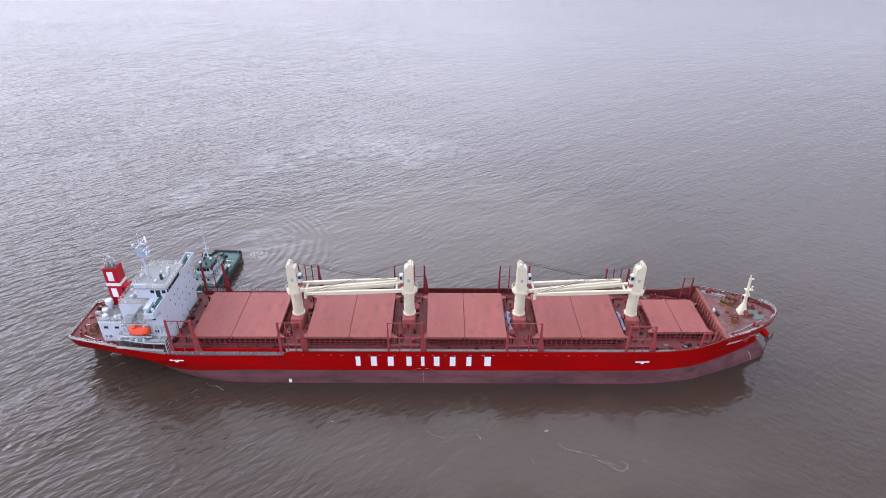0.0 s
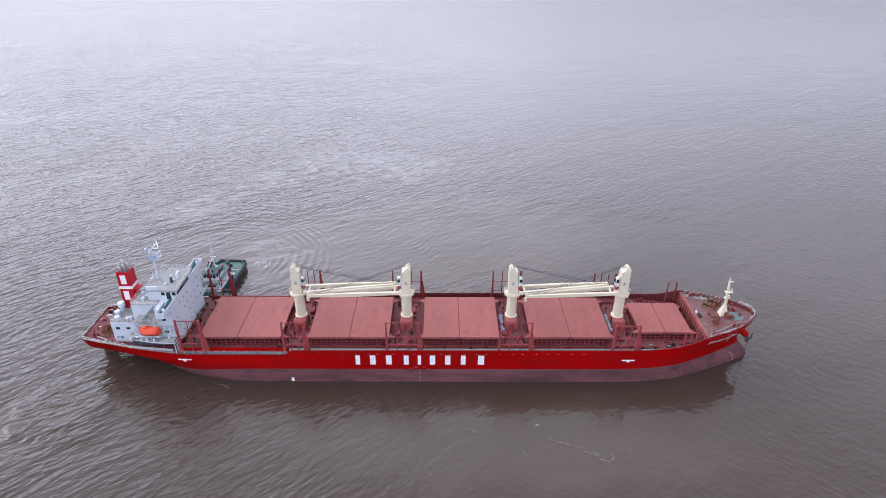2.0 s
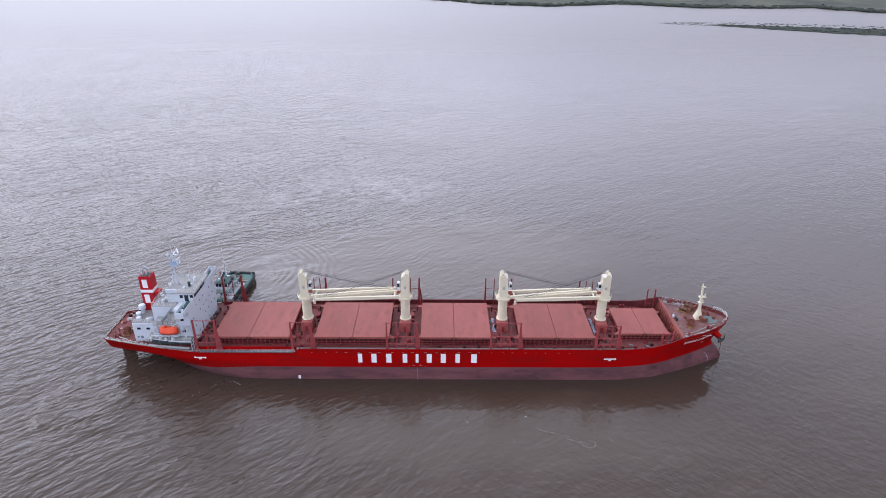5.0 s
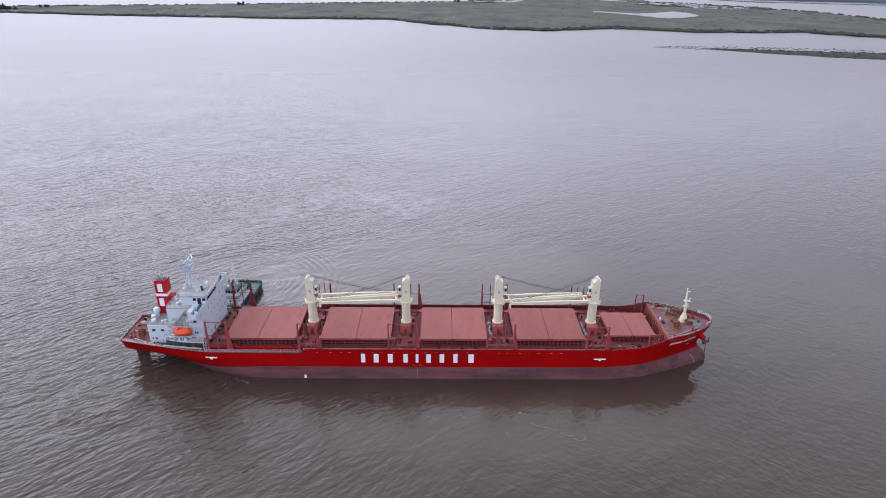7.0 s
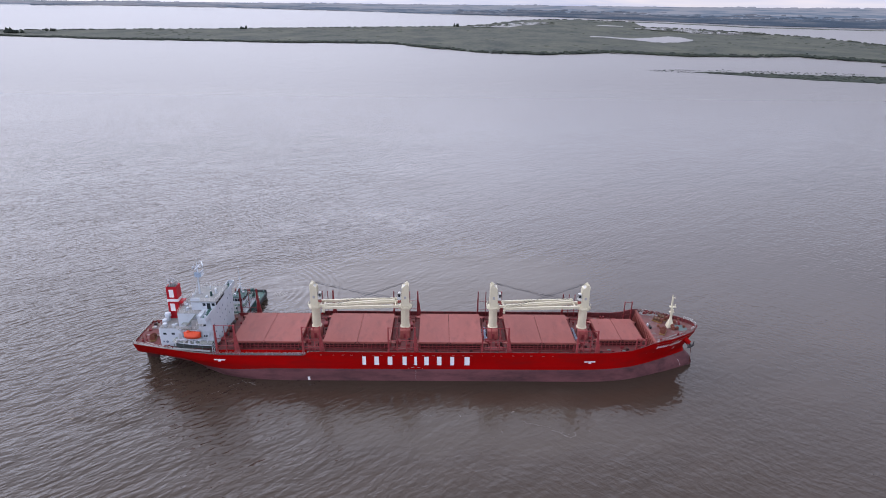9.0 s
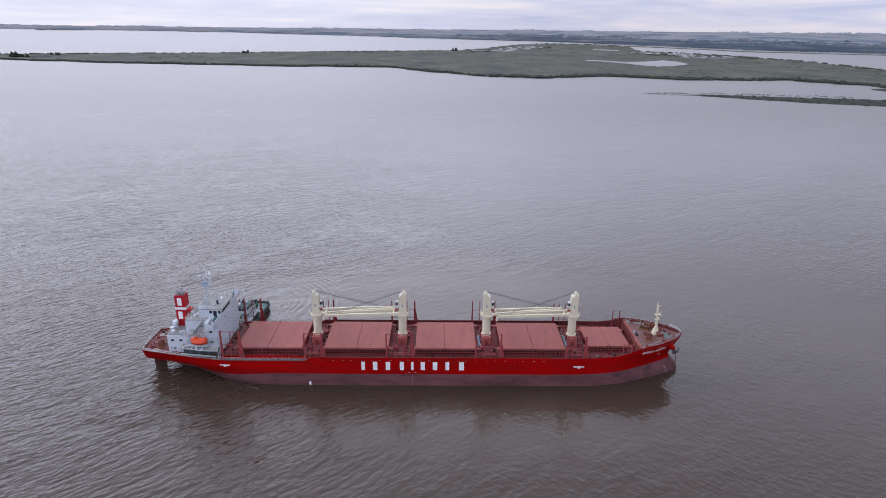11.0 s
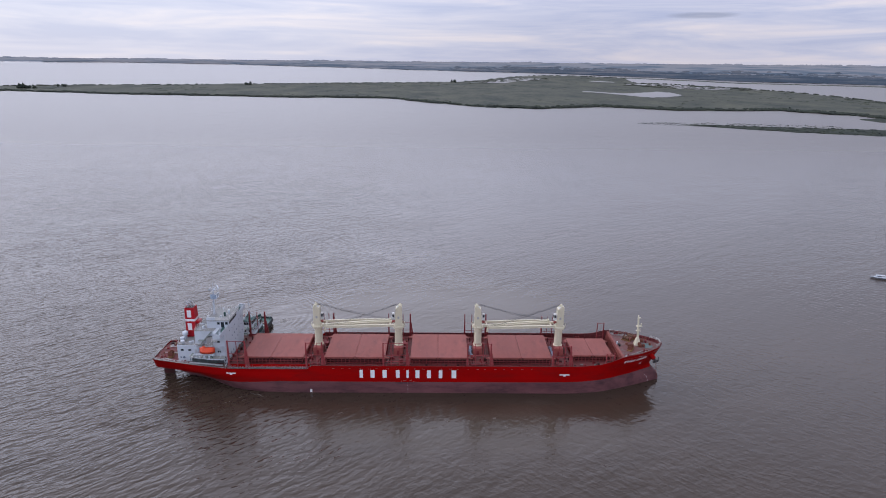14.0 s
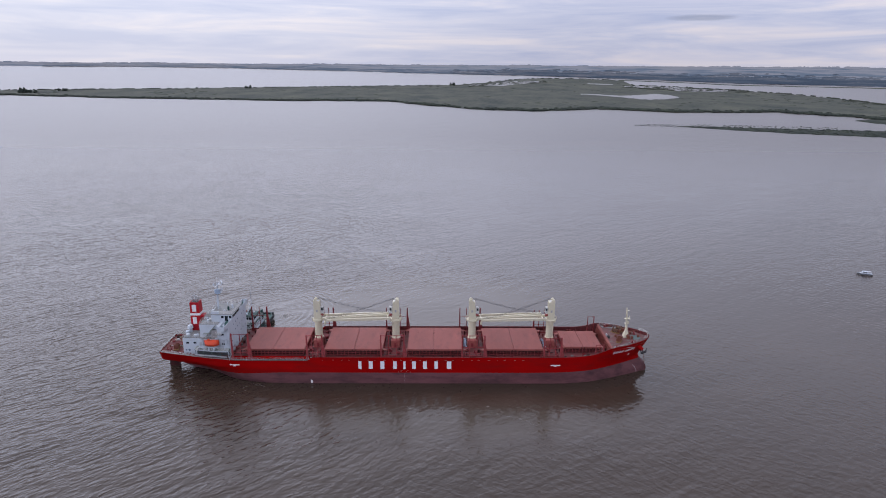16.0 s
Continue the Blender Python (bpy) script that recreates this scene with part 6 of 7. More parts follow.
for s in (-1, 1):
    part("poop_pipe", Bag().tube((-86.5, s * 2.2, DECK_Z + 0.5), (-79.6, s * 2.2, DECK_Z + 0.5), 0.09, n=6), M_TAN, ship, "pale pipe on the poop deck")
    part("poop_pipe", Bag().tube((-84.8, s * 6.4, DECK_Z + 0.45), (-79.0, s * 8.9, DECK_Z + 0.45), 0.09, n=6), M_TAN, ship, "pale pipe on the poop deck")
    for i in range(15):
        x = -87.6 + i * 0.95
        yb = half(x, 9.3) - 0.36
        part("poop_stay", Bag().hexa([(x - 0.05, s * (yb - 0.6), DECK_Z), (x + 0.05, s * (yb - 0.6), DECK_Z), (x + 0.05, s * yb, DECK_Z), (x - 0.05, s * yb, DECK_Z), (x - 0.05, s * (yb - 0.15), DECK_Z + 0.5), (x + 0.05, s * (yb - 0.15), DECK_Z + 0.5), (x + 0.05, s * yb, DECK_Z + 0.5), (x - 0.05, s * yb, DECK_Z + 0.5)]), M_COAM, ship)

# forecastle fittings
fm = Bag()
fm.hexa([(80.8, -1.15, FC_Z + 0.1), (83.0, -0.95, FC_Z + 0.1), (83.0, 0.95, FC_Z + 0.1), (80.8, 1.15, FC_Z + 0.1), (81.6, -0.34, FC_Z + 3.4), (82.2, -0.34, FC_Z + 3.4), (82.2, 0.34, FC_Z + 3.4), (81.6, 0.34, FC_Z + 3.4)])
fm.hexa([(81.6, -0.34, FC_Z + 3.4), (82.2, -0.34, FC_Z + 3.4), (82.2, 0.34, FC_Z + 3.4), (81.6, 0.34, FC_Z + 3.4), (81.25, -0.22, 23.0), (81.65, -0.22, 23.0), (81.65, 0.22, 23.0), (81.25, 0.22, 23.0)])
fm.box(80.9, 82.9, -0.5, 0.5, 19.4, 19.55)
fm.box(81.0, 82.6, -0.4, 0.4, 17.6, 17.7)
fm.tube((82.6, 0, 19.5), (82.6, 0, 20.4), 0.2, n=8)
fm.tube((82.3, 0, 17.7), (82.3, 0, 18.4), 0.2, n=8)
fm.tube((81.4, 0, 23.0), (81.4, 0, 23.7), 0.16, n=8)
fm.box(81.2, 82.3, -0.25, 0.25, 22.6, 22.72)
part("foremast", fm, M_CREAM, ship, "cream foremast on the forecastle")
part("worn_deck_patch", Bag().turned([(2.0, 0), (1.9, 0.02)], (85.2, -0.8, FC_Z + 0.26), 18), M_TEAL, ship, "round green-grey worn patch at the bow")
for s in (-1, 1):
    fr = Bag()
    fr.rail([(x, s * (half(x, 12.5) - 0.5), FC_Z + 0.05) for x in np.linspace(74.8, 84.5, 7)], 1.1, 1.4, 0.04)
    fr.box(75.0, 82.5, s * 8.9 - 0.03, s * 8.9 + 0.03, FC_Z + 0.1, FC_Z + 0.16)
    part("forecastle_rail", fr, M_TAN, ship, "white guard rail along the forecastle")
fr = Bag()
fr.rail([(86.9 + 3.1 * math.cos(a), 3.5 * math.sin(a), 13.05) for a in np.linspace(-1.35, 1.35, 9)], 1.05, 0.7, 0.045)
part("bow_rail", fr, M_TAN, ship, "white guard rail round the stem head")
for s in (-1, 1):
    wl_ = Bag()
    pts = [(x, s * (half(x, 12.2) - 1.1), FC_Z + 0.1) for x in np.linspace(75, 84.5, 8)]
    for a, b in zip(pts, pts[1:]):
        wl_.beam(a, b, 1.1, 0.06)
    part("forecastle_walkway", wl_, M_DECKGREY, ship, "pale grey walkway along the forecastle side")
    ln_ = Bag()
    pts = [(75.2, s * 8.4, FC_Z + 0.2), (79.0, s * 7.0, FC_Z + 0.26), (83.0, s * 4.6, FC_Z + 0.28), (85.6, s * 3.3, FC_Z + 0.26)]
    for a, b in zip(pts, pts[1:]):
        ln_.beam(a, b, 0.2, 0.1)
    part("deck_strip", ln_, M_DECKGREY, ship, "pale worn deck strip")
    for i in range(12):
        x = 78.0 + i * 0.95
        yb = half(x, 12.4) - 0.32
        if yb > 0.6:
            part("bulwark_bracket", Bag().hexa([(x - 0.06, s * (yb - 0.75), FC_Z), (x + 0.06, s * (yb - 0.75), FC_Z), (x + 0.06, s * yb, FC_Z), (x - 0.06, s * yb, FC_Z), (x - 0.06, s * (yb - 0.2), FC_Z + 0.95), (x + 0.06, s * (yb - 0.2), FC_Z + 0.95), (x + 0.06, s * yb, FC_Z + 0.95), (x - 0.06, s * yb, FC_Z + 0.95)]), M_FRAME, ship)
cov = Bag()
cov.box(75.0, 75.6, -1.7, -0.2, FC_Z + 0.2, FC_Z + 1.0, cut=0.15)
part("covered_locker", cov, M_BLACK, ship, "dark covered locker")
part("locker_lid", Bag().box(74.75, 75.15, 0.1, 1.0, FC_Z + 0.2, FC_Z + 1.1, cut=0.12), M_WHITE, ship)
for x, y, r, h in ((84.4, 2.6, 0.6, 0.9), (83.8, -1.6, 0.5, 1.0), (80.9, 5.4, 0.4, 0.8), (78.2, 0.0, 0.5, 0.8), (86.4, -0.4, 0.45, 0.9)):
    shade_auto(part("deck_vent", Bag().turned([(r, 0), (r, h * 0.7), (r * 0.6, h)], (x, y, FC_Z + 0.2), 10), M_RUSTY, ship))
wl2 = Bag()
wl2.tube((82.4, -1.4, FC_Z + 1.0), (82.4, 1.4, FC_Z + 1.0), 0.6, n=12)
wl2.box(81.9, 83.0, -2.2, -1.5, FC_Z + 0.2, FC_Z + 1.4, cut=0.1)
wl2.box(81.9, 83.0, 1.5, 2.2, FC_Z + 0.2, FC_Z + 1.4, cut=0.1)
part("windlass", wl2, M_RUSTY, ship, "rusty anchor windlass")

for s in (-1, 1):
    an = thing("anchor", "dark steel bow anchor stowed in its red hawse bolster", "anchor", (85.7, s * 5.3, 10.2))
    bo = Bag()
    bo.tube((-0.9, s * -0.6, 0.9), (0.8, s * 0.75, -0.5), 0.95, 0.8, n=14)
    shade_auto(part("bolster", bo, M_RED, an, "bright red hawse bolster"))
    sh = Bag()
    sh.beam((0.6, s * 0.6, -0.1), (1.1, s * 1.2, -1.2), 0.45, 0.45)
    sh.beam((0.1, s * 1.9, -1.3), (2.2, s * 0.5, -1.3), 0.5, 0.55)
    sh.beam((0.1, s * 1.9, -1.3), (-0.2, s * 1.9, 0.1), 0.4, 0.35, w1=0.15, h1=0.15)
    sh.beam((2.2, s * 0.5, -1.3), (2.4, s * 0.3, 0.1), 0.4, 0.35, w1=0.15, h1=0.15)
    part("flukes", sh, M_WIRE, an)
    if s < 0:
        ch = Bag()
        p0, p1 = Vector((1.3, -1.0, -1.6)), Vector((3.75, 2.8, -10.4))
        for i in range(44):
            a, b = p0.lerp(p1, i / 44), p0.lerp(p1, (i + 0.82) / 44)
            ch.beam(a, b, 0.22 if i % 2 else 0.08, 0.08 if i % 2 else 0.22)
        part("chain", ch, M_RUSTY, an, "rusty anchor chain running down to the water")

# ---------------------------------------------------------------- lifeboats
def lifeboat(s):
    b = thing("lifeboat", "bright orange enclosed lifeboat hanging in white davits", "lifeboat", (-67.9, s * 10.8, 13.3), "lifeboats")
    hb = Bag()
    rows = []
    for i in range(13):
        u = -1 + 2 * i / 12
        w = 1.15 * (1 - abs(u) ** 3.2) ** 0.6 + 0.06
        k = 0.35 * abs(u) ** 3
        rows.append([(u * 2.6, 1.08 * w * y, z + (k if z < 0.5 else 0)) for y, z in ((0.0, -0.05), (-0.55, 0.1), (-0.95, 0.6), (-1.05, 1.05), (-1.0, 1.1), (-0.85, 1.6), (-0.45, 2.1), (0, 2.2), (0.45, 2.1), (0.85, 1.6), (1.0, 1.1), (1.05, 1.05), (0.95, 0.6), (0.55, 0.1))])
    hb.grid(rows, closed=True)
    hb.f.append(tuple(reversed(range(14)))), hb.mi.append(0)
    hb.f.append(tuple(range(12 * 14, 13 * 14))), hb.mi.append(0)
    shade_auto(part("hull", hb, M_ORANGE, b), 50)
    ct = Bag().box(-1.7, -0.6, -0.5, 0.5, 1.9, 2.6, cut=0.2)
    part("cockpit", ct, M_ORANGE, b)
    bw = Bag()
    for s2 in (-1, 1):
        bw.box(-2.1, 2.1, min(s2 * 1.18, s2 * 1.26), max(s2 * 1.18, s2 * 1.26), 1.0, 1.14)
    part("rubbing_strake", bw, M_FRAME, b)
    for x in (-1.2, 0.0, 1.2):
        part("window", Bag().box(x - 0.2, x + 0.2, -1.06, -0.94, 1.3, 1.5), M_GLASS, b)
    return b


lifeboat(-1)
lifeboat(1)

# ---------------------------------------------------------------- tug at the port quarter
tug = thing("tug", "dark green harbour tug with white wheelhouse nudging the ship", "tug", (-67.2, 29.6, 0.0), "", -3.0)
tb = Bag()
rows = []
for i in range(25):
    y = -15.5 + 31.5 * i / 24
    u = (y + 15.5) / 31.5
    w = 5.3 * min(1.0, (max(0.0, u) / 0.30 + 0.02) ** 0.55) * (1 - 0.34 * max(0, (u - 0.82) / 0.18) ** 2.5)
    zt = 2.2 + 1.6 * max(0, (0.4 - u) / 0.4) ** 1.5
    rows.append([(w * 0.8, y, -1.0), (w, y, 0.9), (w, y, zt), (w - 0.3, y, zt), (w - 0.35, y, zt - 0.9), (-(w - 0.35), y, zt - 0.9), (-(w - 0.3), y, zt), (-w, y, zt), (-w, y, 0.9), (-w * 0.8, y, -1.0)])
tb.grid(rows)
for i in range(len(tb.f)):
    tb.mi[i] = 1 if i % 9 == 4 else 0
tb.f.append(tuple(reversed(range(240, 250)))), tb.mi.append(0)
tb.f.append(tuple(range(10))), tb.mi.append(0)
part("hull", tb, [M_DKGREEN, M_TUGDECK], tug, "dark green hull with green deck")
for i in range(23):
    y = -8.5 + i * 1.04
    for s in (-1, 1):
        wy = 5.5 * (1 - 0.18 * max(0, (y + 15.5) / 31.5 - 0.85) ** 2 / 0.0225)
        part("tyre_fender", Bag().turned([(0.26, -0.24), (0.56, -0.28), (0.66, 0.0), (0.56, 0.28), (0.26, 0.24)], (0, 0, 0), 12), M_TYRE, tug).matrix_basis = pose(s * wy, y, 1.55 + 0.12 * math.sin(i * 2.3), 0, 90, 0)
for i in range(9):
    x = -4.1 + i * 1.02
    part("tyre_fender", Bag().turned([(0.26, -0.24), (0.56, -0.28), (0.66, 0.0), (0.56, 0.28), (0.26, 0.24)], (0, 0, 0), 12), M_TYRE, tug).matrix_basis = pose(x, 16.35, 1.5, 90, 0, 0)
TX, TY = 1.0, 2.2
tw = Bag()
tw.box(TX - 3.4, TX + 3.4, TY - 9.5, TY + 3.0, 1.3, 4.0, cut=0.3)
part("deckhouse", tw, M_DKGREEN, tug, "dark green lower deckhouse")
part("deckhouse_top", Bag().box(TX - 3.2, TX + 3.2, TY - 9.3, TY + 2.8, 4.0, 4.05), M_GREEN, tug)
part("upper_deckhouse", Bag().box(TX - 2.7, TX + 2.7, TY - 7.6, TY + 1.6, 4.05, 6.2, cut=0.25), M_WHITE, tug, "white upper deckhouse with portholes")
for s in (-1, 1):
    for y in (-6.2, -4.6, -3.0, -1.4, 0.2):
        part("porthole", Bag().tube((TX + s * 2.64, TY + y, 5.2), (TX + s * 2.74, TY + y, 5.2), 0.26, n=10), M_GLASS, tug)
for x in (-1.7, 0.0, 1.7):
    part("porthole", Bag().box(TX + x - 0.35, TX + x + 0.35, TY - 7.66, TY - 7.56, 4.9, 5.6), M_GLASS, tug)
part("bridge_deck", Bag().box(TX - 3.1, TX + 3.1, TY - 8.0, TY + 2.0, 6.2, 6.3), M_GREEN, tug, "green bridge deck")
tw3 = part("wheelhouse", Bag().box(TX - 2.3, TX + 2.3, TY - 6.3, TY - 0.6, 6.3, 8.7, inset=0.2, cut=0.25), M_WHITE, tug, "white tug wheelhouse with dark windows all round")
part("roof", Bag().box(TX - 2.35, TX + 2.35, TY - 6.4, TY - 0.5, 8.7, 8.9, cut=0.1), M_DKGREEN, tw3)
for s in (-1, 1):
    for y in (-5.4, -4.1, -2.8, -1.5):
        part("window", Bag().box(TX + s * 2.18 - 0.08, TX + s * 2.18 + 0.08, TY + y - 0.5, TY + y + 0.5, 7.3, 8.35), M_GLASS, tw3)
for x in (-1.5, -0.5, 0.5, 1.5):
    part("window", Bag().box(TX + x - 0.4, TX + x + 0.4, TY - 6.26, TY - 6.12, 7.3, 8.35), M_GLASS, tw3)
    part("window", Bag().box(TX + x - 0.4, TX + x + 0.4, TY - 0.8, TY - 0.66, 7.3, 8.35), M_GLASS, tw3)
for x, y, w, l, h, m in ((-1.2, -4.6, 0.3, 0.4, 0.7, M_WHITE), (1.0, -2.2, 0.35, 0.35, 0.5, M_STEEL), (0.9, -5.2, 0.2, 0.2, 0.9, M_BLACK), (-1.3, -1.6, 0.4, 0.5, 0.4, M_BLACK)):
    part("roof_box", Bag().box(TX + x - w, TX + x + w, TY + y - l, TY + y + l, 8.9, 8.9 + h, cut=0.06), m, tw3)
part("bridge_rail", Bag().rail([(TX - 3.0, TY - 7.9, 6.3), (TX + 3.0, TY - 7.9, 6.3), (TX + 3.0, TY + 1.9, 6.3), (TX - 3.0, TY + 1.9, 6.3), (TX - 3.0, TY - 7.9, 6.3)], 1.0, 1.3, 0.04), M_TAN, tug, "white rail round the bridge deck")
part("fore_rail", Bag().rail([(-3.2, -11.0, 3.0), (-1.6, -13.4, 3.4), (1.6, -13.4, 3.4), (3.2, -11.0, 3.0)], 1.0, 1.0, 0.05), M_TAN, tug, "white rail on the tug's foredeck")
part("fore_winch", Bag().tube((-1.2, -10.0, 2.6), (1.2, -10.0, 2.6), 0.7, n=12).box(-1.6, -1.2, -10.8, -9.2, 1.6, 3.4).box(1.2, 1.6, -10.8, -9.2, 1.6, 3.4), M_OCHRE, tug)
part("side_stripe", Bag().box(TX + 2.9, TX + 3.45, TY - 8.5, TY + 2.6, 3.5, 4.3, cut=0.1), M_WHITE, tug, "white deckhouse edge")
part("side_stripe", Bag().box(TX - 3.45, TX - 2.9, TY - 8.5, TY + 2.6, 3.5, 4.3, cut=0.1), M_WHITE, tug, "white deckhouse edge")
tm = Bag()
tm.tube((TX - 0.3, TY - 1.0, 8.9), (TX - 0.3, TY - 1.0, 19.2), 0.17, 0.06, n=8)
for z, w in ((10.4, 1.6), (12.0, 1.0), (14.0, 0.6)):
    tm.beam((TX - 0.3 - w, TY - 1.0, z), (TX - 0.3 + w, TY - 1.0, z), 0.12, 0.12)
tm.beam((TX - 1.5, TY - 2.6, 8.9), (TX - 0.3, TY - 1.0, 11.8), 0.14, 0.14)
tm.beam((TX + 0.9, TY - 2.6, 8.9), (TX - 0.3, TY - 1.0, 11.8), 0.14, 0.14)
part("mast", tm, M_WHITE, tug, "white tug mast")
for s in (-1, 1):
    part("funnel", Bag().box(TX + s * 2.4 - 0.6, TX + s * 2.4 + 0.6, TY + 2.0, TY + 3.6, 4.05, 8.2, inset=0.1, cut=0.2), M_DKGREEN, tug)
for x, y, w, l, h, m in ((-3.0, 8.6, 0.5, 0.7, 0.7, M_OCHRE), (2.6, 11.0, 0.6, 0.5, 0.5, M_RUSTY), (-0.6, 13.2, 0.35, 0.35, 0.8, M_BLACK), (0.6, 13.2, 0.35, 0.35, 0.8, M_BLACK), (3.4, 7.4, 0.5, 0.9, 0.6, M_STEEL), (-3.6, 11.0, 0.4, 0.5, 0.5, M_BLACK)):
    part("deck_box", Bag().box(x - w, x + w, y - l, y + l, 1.3, 1.3 + h, cut=0.1), m, tug)
for x, y, h in ((-4.3, 7.8, 5.2), (-1.0, 13.2, 2.6)):
    part("towing_post", Bag().tube((x, y, 1.3), (x, y, 1.3 + h), 0.28, 0.2, n=8).beam((x - 0.7, y, 1.3 + h * 0.7), (x + 0.7, y, 1.3 + h * 0.7), 0.2, 0.25), M_FRAME, tug, "dark red towing post")
part("rope_coil", Bag().turned([(0.9, 0), (0.95, 0.25), (0.6, 0.4), (0.3, 0.3)], (1.6, 9.0, 1.32), 14), M_ROPE, tug)
tg = Bag()
tg.box(-1.3, 1.3, 5.0, 7.2, 1.3, 2.6, cut=0.2)
tg.tube((-1.1, 6.1, 2.4), (1.1, 6.1, 2.4), 0.7, n=12)
part("towing_winch", tg, M_STEEL, tug)
ob_ = Bag()
ob_.box(-3.3, -1.9, 12.2, 13.6, 1.3, 2.1, cut=0.25)
part("deck_raft", ob_, M_HOUSE, tug, "small dull red raft on the after deck")
tr = Bag()
tr.beam((-4.2, 9.8, 2.1), (4.2, 9.8, 2.1), 0.25, 0.25)
tr.rail([(TX - 3.0, TY - 9.0, 4.05), (TX + 3.0, TY - 9.0, 4.05), (TX + 3.0, TY + 2.6, 4.05), (TX - 3.0, TY + 2.6, 4.05), (TX - 3.0, TY - 9.0, 4.05)], 1.0, 1.5, 0.05)
part("guard_rail", tr, M_TAN, tug)

# ---------------------------------------------------------------- motor launch further off
boat = thing("motor_launch", "small white motor launch lying on the river", "boat", (246.5, 105.5, 0.0), "", 160)
bb = Bag()
rows = []
for i in range(11):
    u = i / 10
    w = 1.5 * (1 - u ** 3) + 0.05
    rows.append([(-4 + 8.4 * u, w * 0.6, -0.3), (-4 + 8.4 * u, w, 0.9 + 0.35 * u), (-4 + 8.4 * u, 0, 0.95 + 0.35 * u), (-4 + 8.4 * u, -w, 0.9 + 0.35 * u), (-4 + 8.4 * u, -w * 0.6, -0.3)])
bb.grid(rows)
bb.f.append((4, 3, 2, 1, 0)[::-1]), bb.mi.append(0)
part("hull", bb, M_WHITE, boat, "white launch hull")
for s in (-1, 1):
    rub = Bag()
    for i in range(10):
        u0, u1 = i / 10, (i + 1) / 10
        w0, w1 = 1.5 * (1 - u0 ** 3) + 0.06, 1.5 * (1 - u1 ** 3) + 0.06
        rub.beam((-4 + 8.4 * u0, s * w0 * 0.9, 0.45), (-4 + 8.4 * u1, s * w1 * 0.9, 0.45), 0.12, 0.4)
    part("rubbing_band", rub, M_WIRE, boat, "dark band round the launch hull")
bc = Bag()
bc.box(-1.6, 1.8, -1.05, 1.05, 0.9, 2.3, inset=0.25, cut=0.15)
cabin = part("cabin", bc, M_WHITE, boat, "white launch cabin")
for s in (-1, 1):
    part("window", Bag().box(-1.0, 1.2, s * 0.93 - 0.05, s * 0.93 + 0.05, 1.55, 2.0), M_GLASS, cabin)
part("canopy", Bag().box(-3.4, -1.5, -1.1, 1.1, 2.1, 2.2, cut=0.04).tube((-3.2, -1, 0.9), (-3.2, -1, 2.1), 0.04, n=5).tube((-3.2, 1, 0.9), (-3.2, 1, 2.1), 0.04, n=5), M_WHITE, boat)

boat.scale = (0.86, 0.86, 0.86)

# ---------------------------------------------------------------- foam on the water
M_FOAM = mat("river_foam", (0.17, 0.155, 0.145), 0.9, vary=0.15, scale=2.0)
rf = random.Random(9)
foam = Bag()


def fleck(x, y, r, stretch=1.0, turn=0.0):
    n = 7
    pts = []
    for i in range(n):
        a = 6.283 * i / n
        rr = r * rf.uniform(0.5, 1.2)
        u, v = rr * math.cos(a) * stretch, rr * math.sin(a)
        pts.append((x + u * math.cos(turn) - v * math.sin(turn), y + u * math.sin(turn) + v * math.cos(turn), 0.03))
    foam.add(pts, [tuple(range(n))])


def thread(pts, width, gap=0.35, wander=0.5):
    """A thin broken line of foam that wanders about a run of points."""
    line = []
    for a, b in zip(pts, pts[1:]):
        k = max(2, int(math.dist(a, b) / 0.35))
        line += [(a[0] + (b[0] - a[0]) * i / k, a[1] + (b[1] - a[1]) * i / k) for i in range(k)]
    off = rf.uniform(0, 50)
    line = [(x + wander * (noise.noise(Vector((i * 0.12, off, 0))) + 0.5 * noise.noise(Vector((i * 0.4, off, 3)))), y + wander * (noise.noise(Vector((i * 0.12, off, 9))) + 0.5 * noise.noise(Vector((i * 0.4, off, 6))))) for i, (x, y) in enumerate(line)]
    for i in range(len(line) - 1):
        full = 0.5 + 0.9 * noise.noise(Vector((i * 0.21, off, 15)))
        if full < gap + 0.1 or rf.random() < 0.12:
            continue
        (x0, y0), (x1, y1) = line[i], line[i + 1]
        d = math.hypot(x1 - x0, y1 - y0) or 1.0
        w = width * 0.62 * full * rf.uniform(0.4, 1.2)
        nx, ny = -(y1 - y0) / d * w, (x1 - x0) / d * w
        foam.add([(x0 - nx, y0 - ny, 0.03), (x1 - nx, y1 - ny, 0.03), (x1 + nx, y1 + ny, 0.03), (x0 + nx, y0 + ny, 0.03)], [(0, 1, 2, 3)])


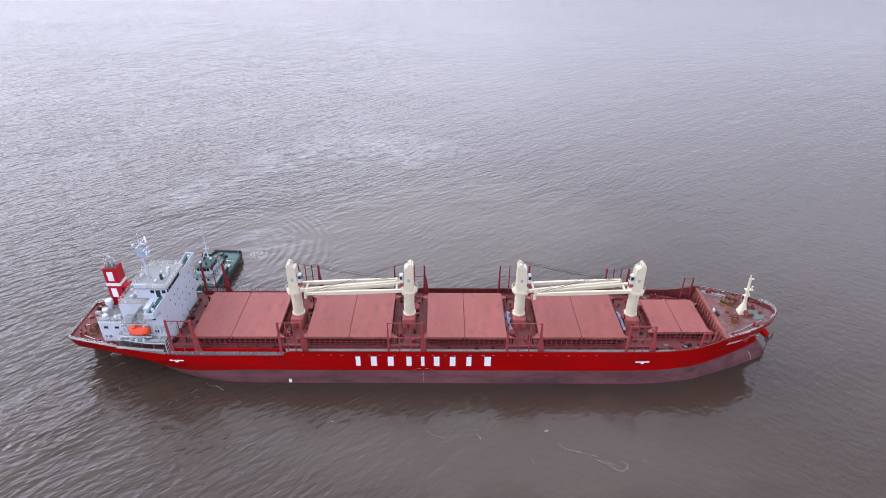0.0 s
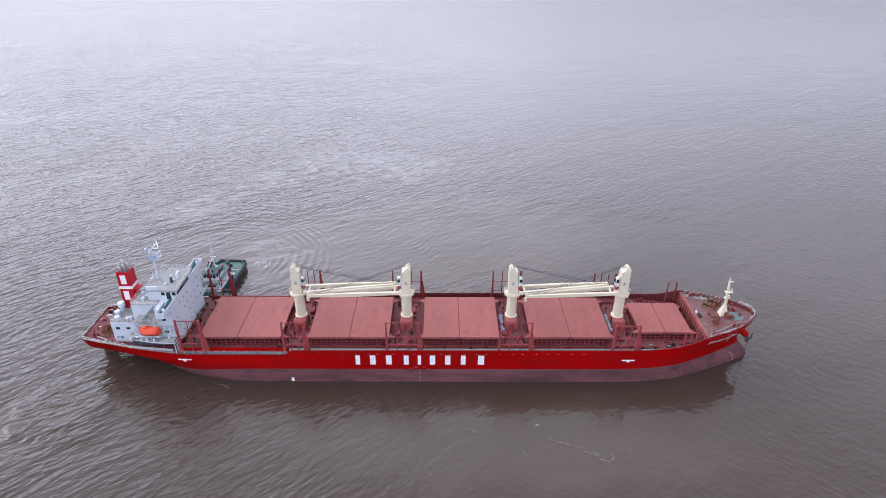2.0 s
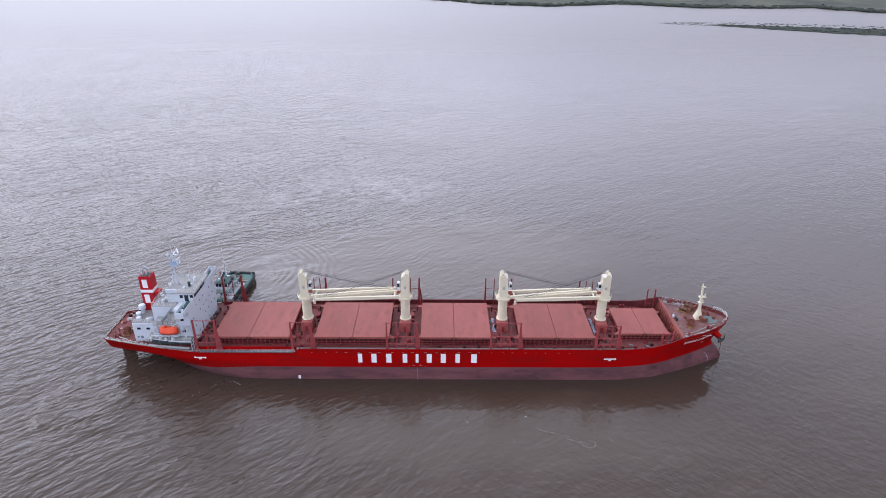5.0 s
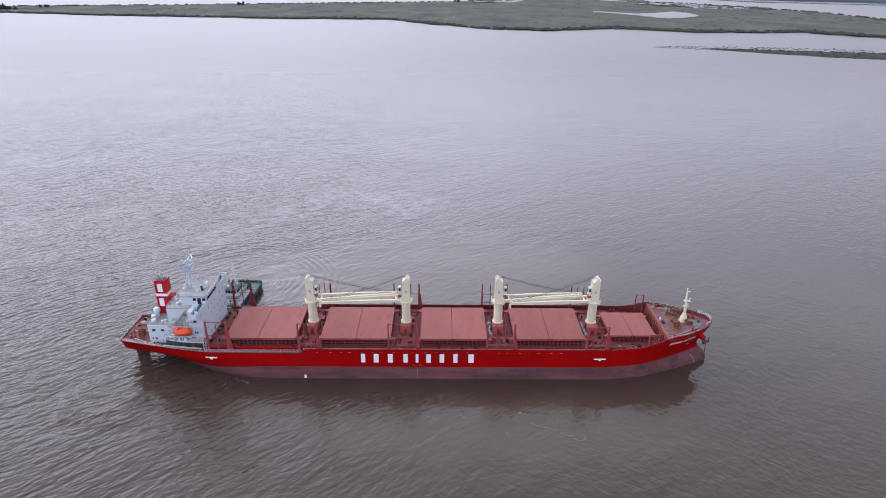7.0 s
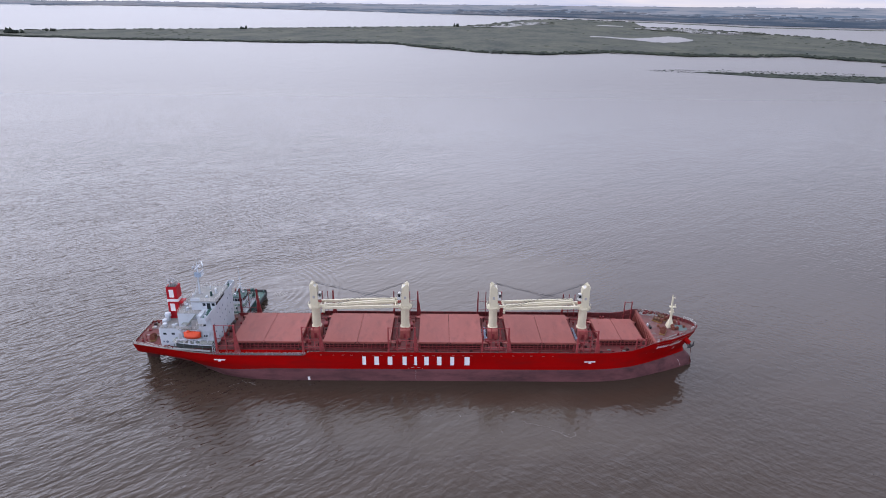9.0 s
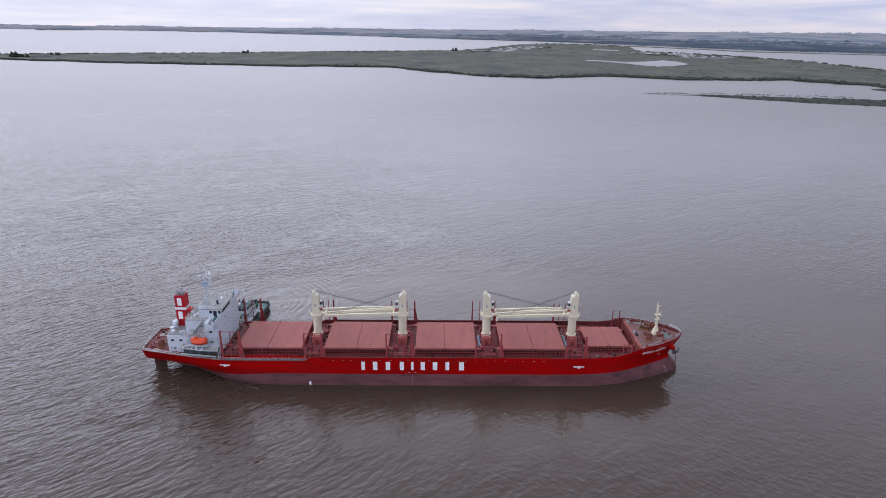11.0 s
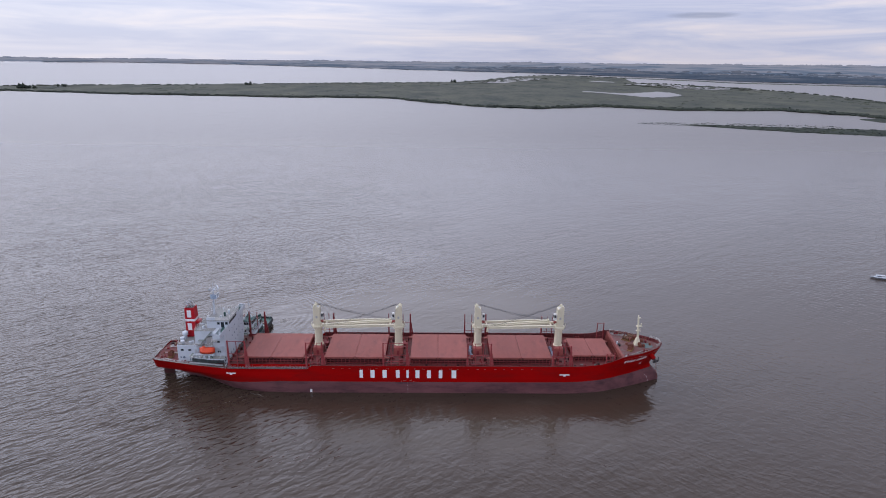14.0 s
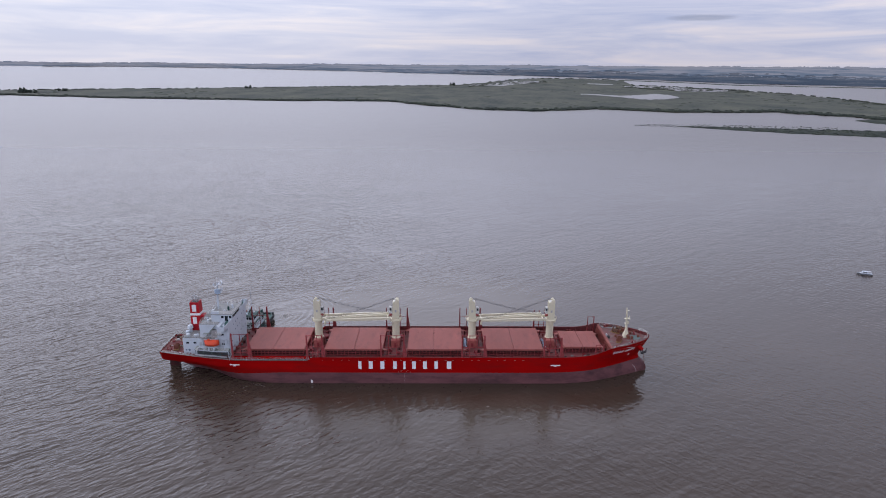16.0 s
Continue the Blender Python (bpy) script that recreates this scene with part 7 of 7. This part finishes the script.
thread([(29.5, -31.5), (32.0, -33.5), (36.0, -34.6), (39.0, -35.8), (41.5, -37.3), (43.2, -38.6)], 0.17, 0.3)
thread([(43.3, -36.8), (44.6, -37.4), (44.4, -38.8), (43.0, -39.3), (41.6, -38.9), (41.0, -37.8)], 0.22, 0.2)
thread([(33.0, -33.6), (36.5, -35.4), (40.4, -37.6), (42.6, -39.2)], 0.10, 0.4)
thread([(46.0, -36.6), (48.6, -36.9), (49.8, -37.6)], 0.10, 0.45, 0.8)
thread([(-22.0, -26.3), (-20.6, -26.0), (-19.2, -26.2)], 0.20, 0.2, 0.3)
thread([(-21.6, -25.7), (-20.2, -25.6)], 0.14, 0.3, 0.3)
thread([(24.0, -36.0), (24.7, -38.4), (23.8, -40.4)], 0.12, 0.4, 0.8)
thread([(26.0, -39.4), (25.0, -40.8)], 0.12, 0.4, 0.8)
thread([(12.6, -29.4), (13.4, -30.6), (13.0, -31.4)], 0.14, 0.35, 0.4)
thread([(-0.8, -27.2), (1.4, -28.8), (5.4, -30.8), (6.2, -31.2)], 0.08, 0.5, 0.8)
thread([(-53.5, -13.9), (-51.0, -14.9), (-48.6, -15.6)], 0.18, 0.3, 0.9)
thread([(-52.0, -14.2), (-49.5, -15.9), (-47.6, -15.2)], 0.16, 0.3, 0.9)
thread([(-51.5, -15.2), (-49.0, -14.8)], 0.2, 0.3, 0.9)
thread([(-54.0, -15.4), (-58.0, -18.2), (-62.0, -22.4), (-66.0, -27.5)], 0.10, 0.38, 1.2)
thread([(-53.0, -16.4), (-57.0, -19.8), (-60.5, -23.0)], 0.08, 0.45, 1.2)
thread([(-78.0, -13.5), (-74.0, -15.5), (-70.0, -17.0)], 0.10, 0.45, 1.0)
fleck(28.7, -28.4, 0.42)
fleck(28.3, -28.6, 0.25)
tagged(new("foam_flecks", foam.mesh("foam_flecks", M_FOAM)), "thin pale foam flecks and streaks drifting on the river", "foam", kind="stuff")

# white wash curling off the tug's stern
M_WASH = mat("fresh_white_foam", (0.34, 0.325, 0.31), 0.9, vary=0.2, scale=2.0)
foam = Bag()
for i in range(110):
    a, r = rf.uniform(0, 6.283), rf.uniform(0.3, 2.9)
    fleck(-56.5 + r * math.cos(a), 46.4 + 0.8 * r * math.sin(a), rf.uniform(0.05, 0.2), 1.9, a + 1.57)
for r in (1.1, 2.0, 2.8):
    thread([(-56.5 + r * math.cos(a), 46.4 + 0.8 * r * math.sin(a)) for a in np.linspace(0.4 * r, 0.4 * r + 4.6, 8)], 0.26, 0.2, 0.5)
tagged(new("tug_wash", foam.mesh("tug_wash", M_WASH)), "white churned foam in the wash behind the tug", "foam", kind="stuff")
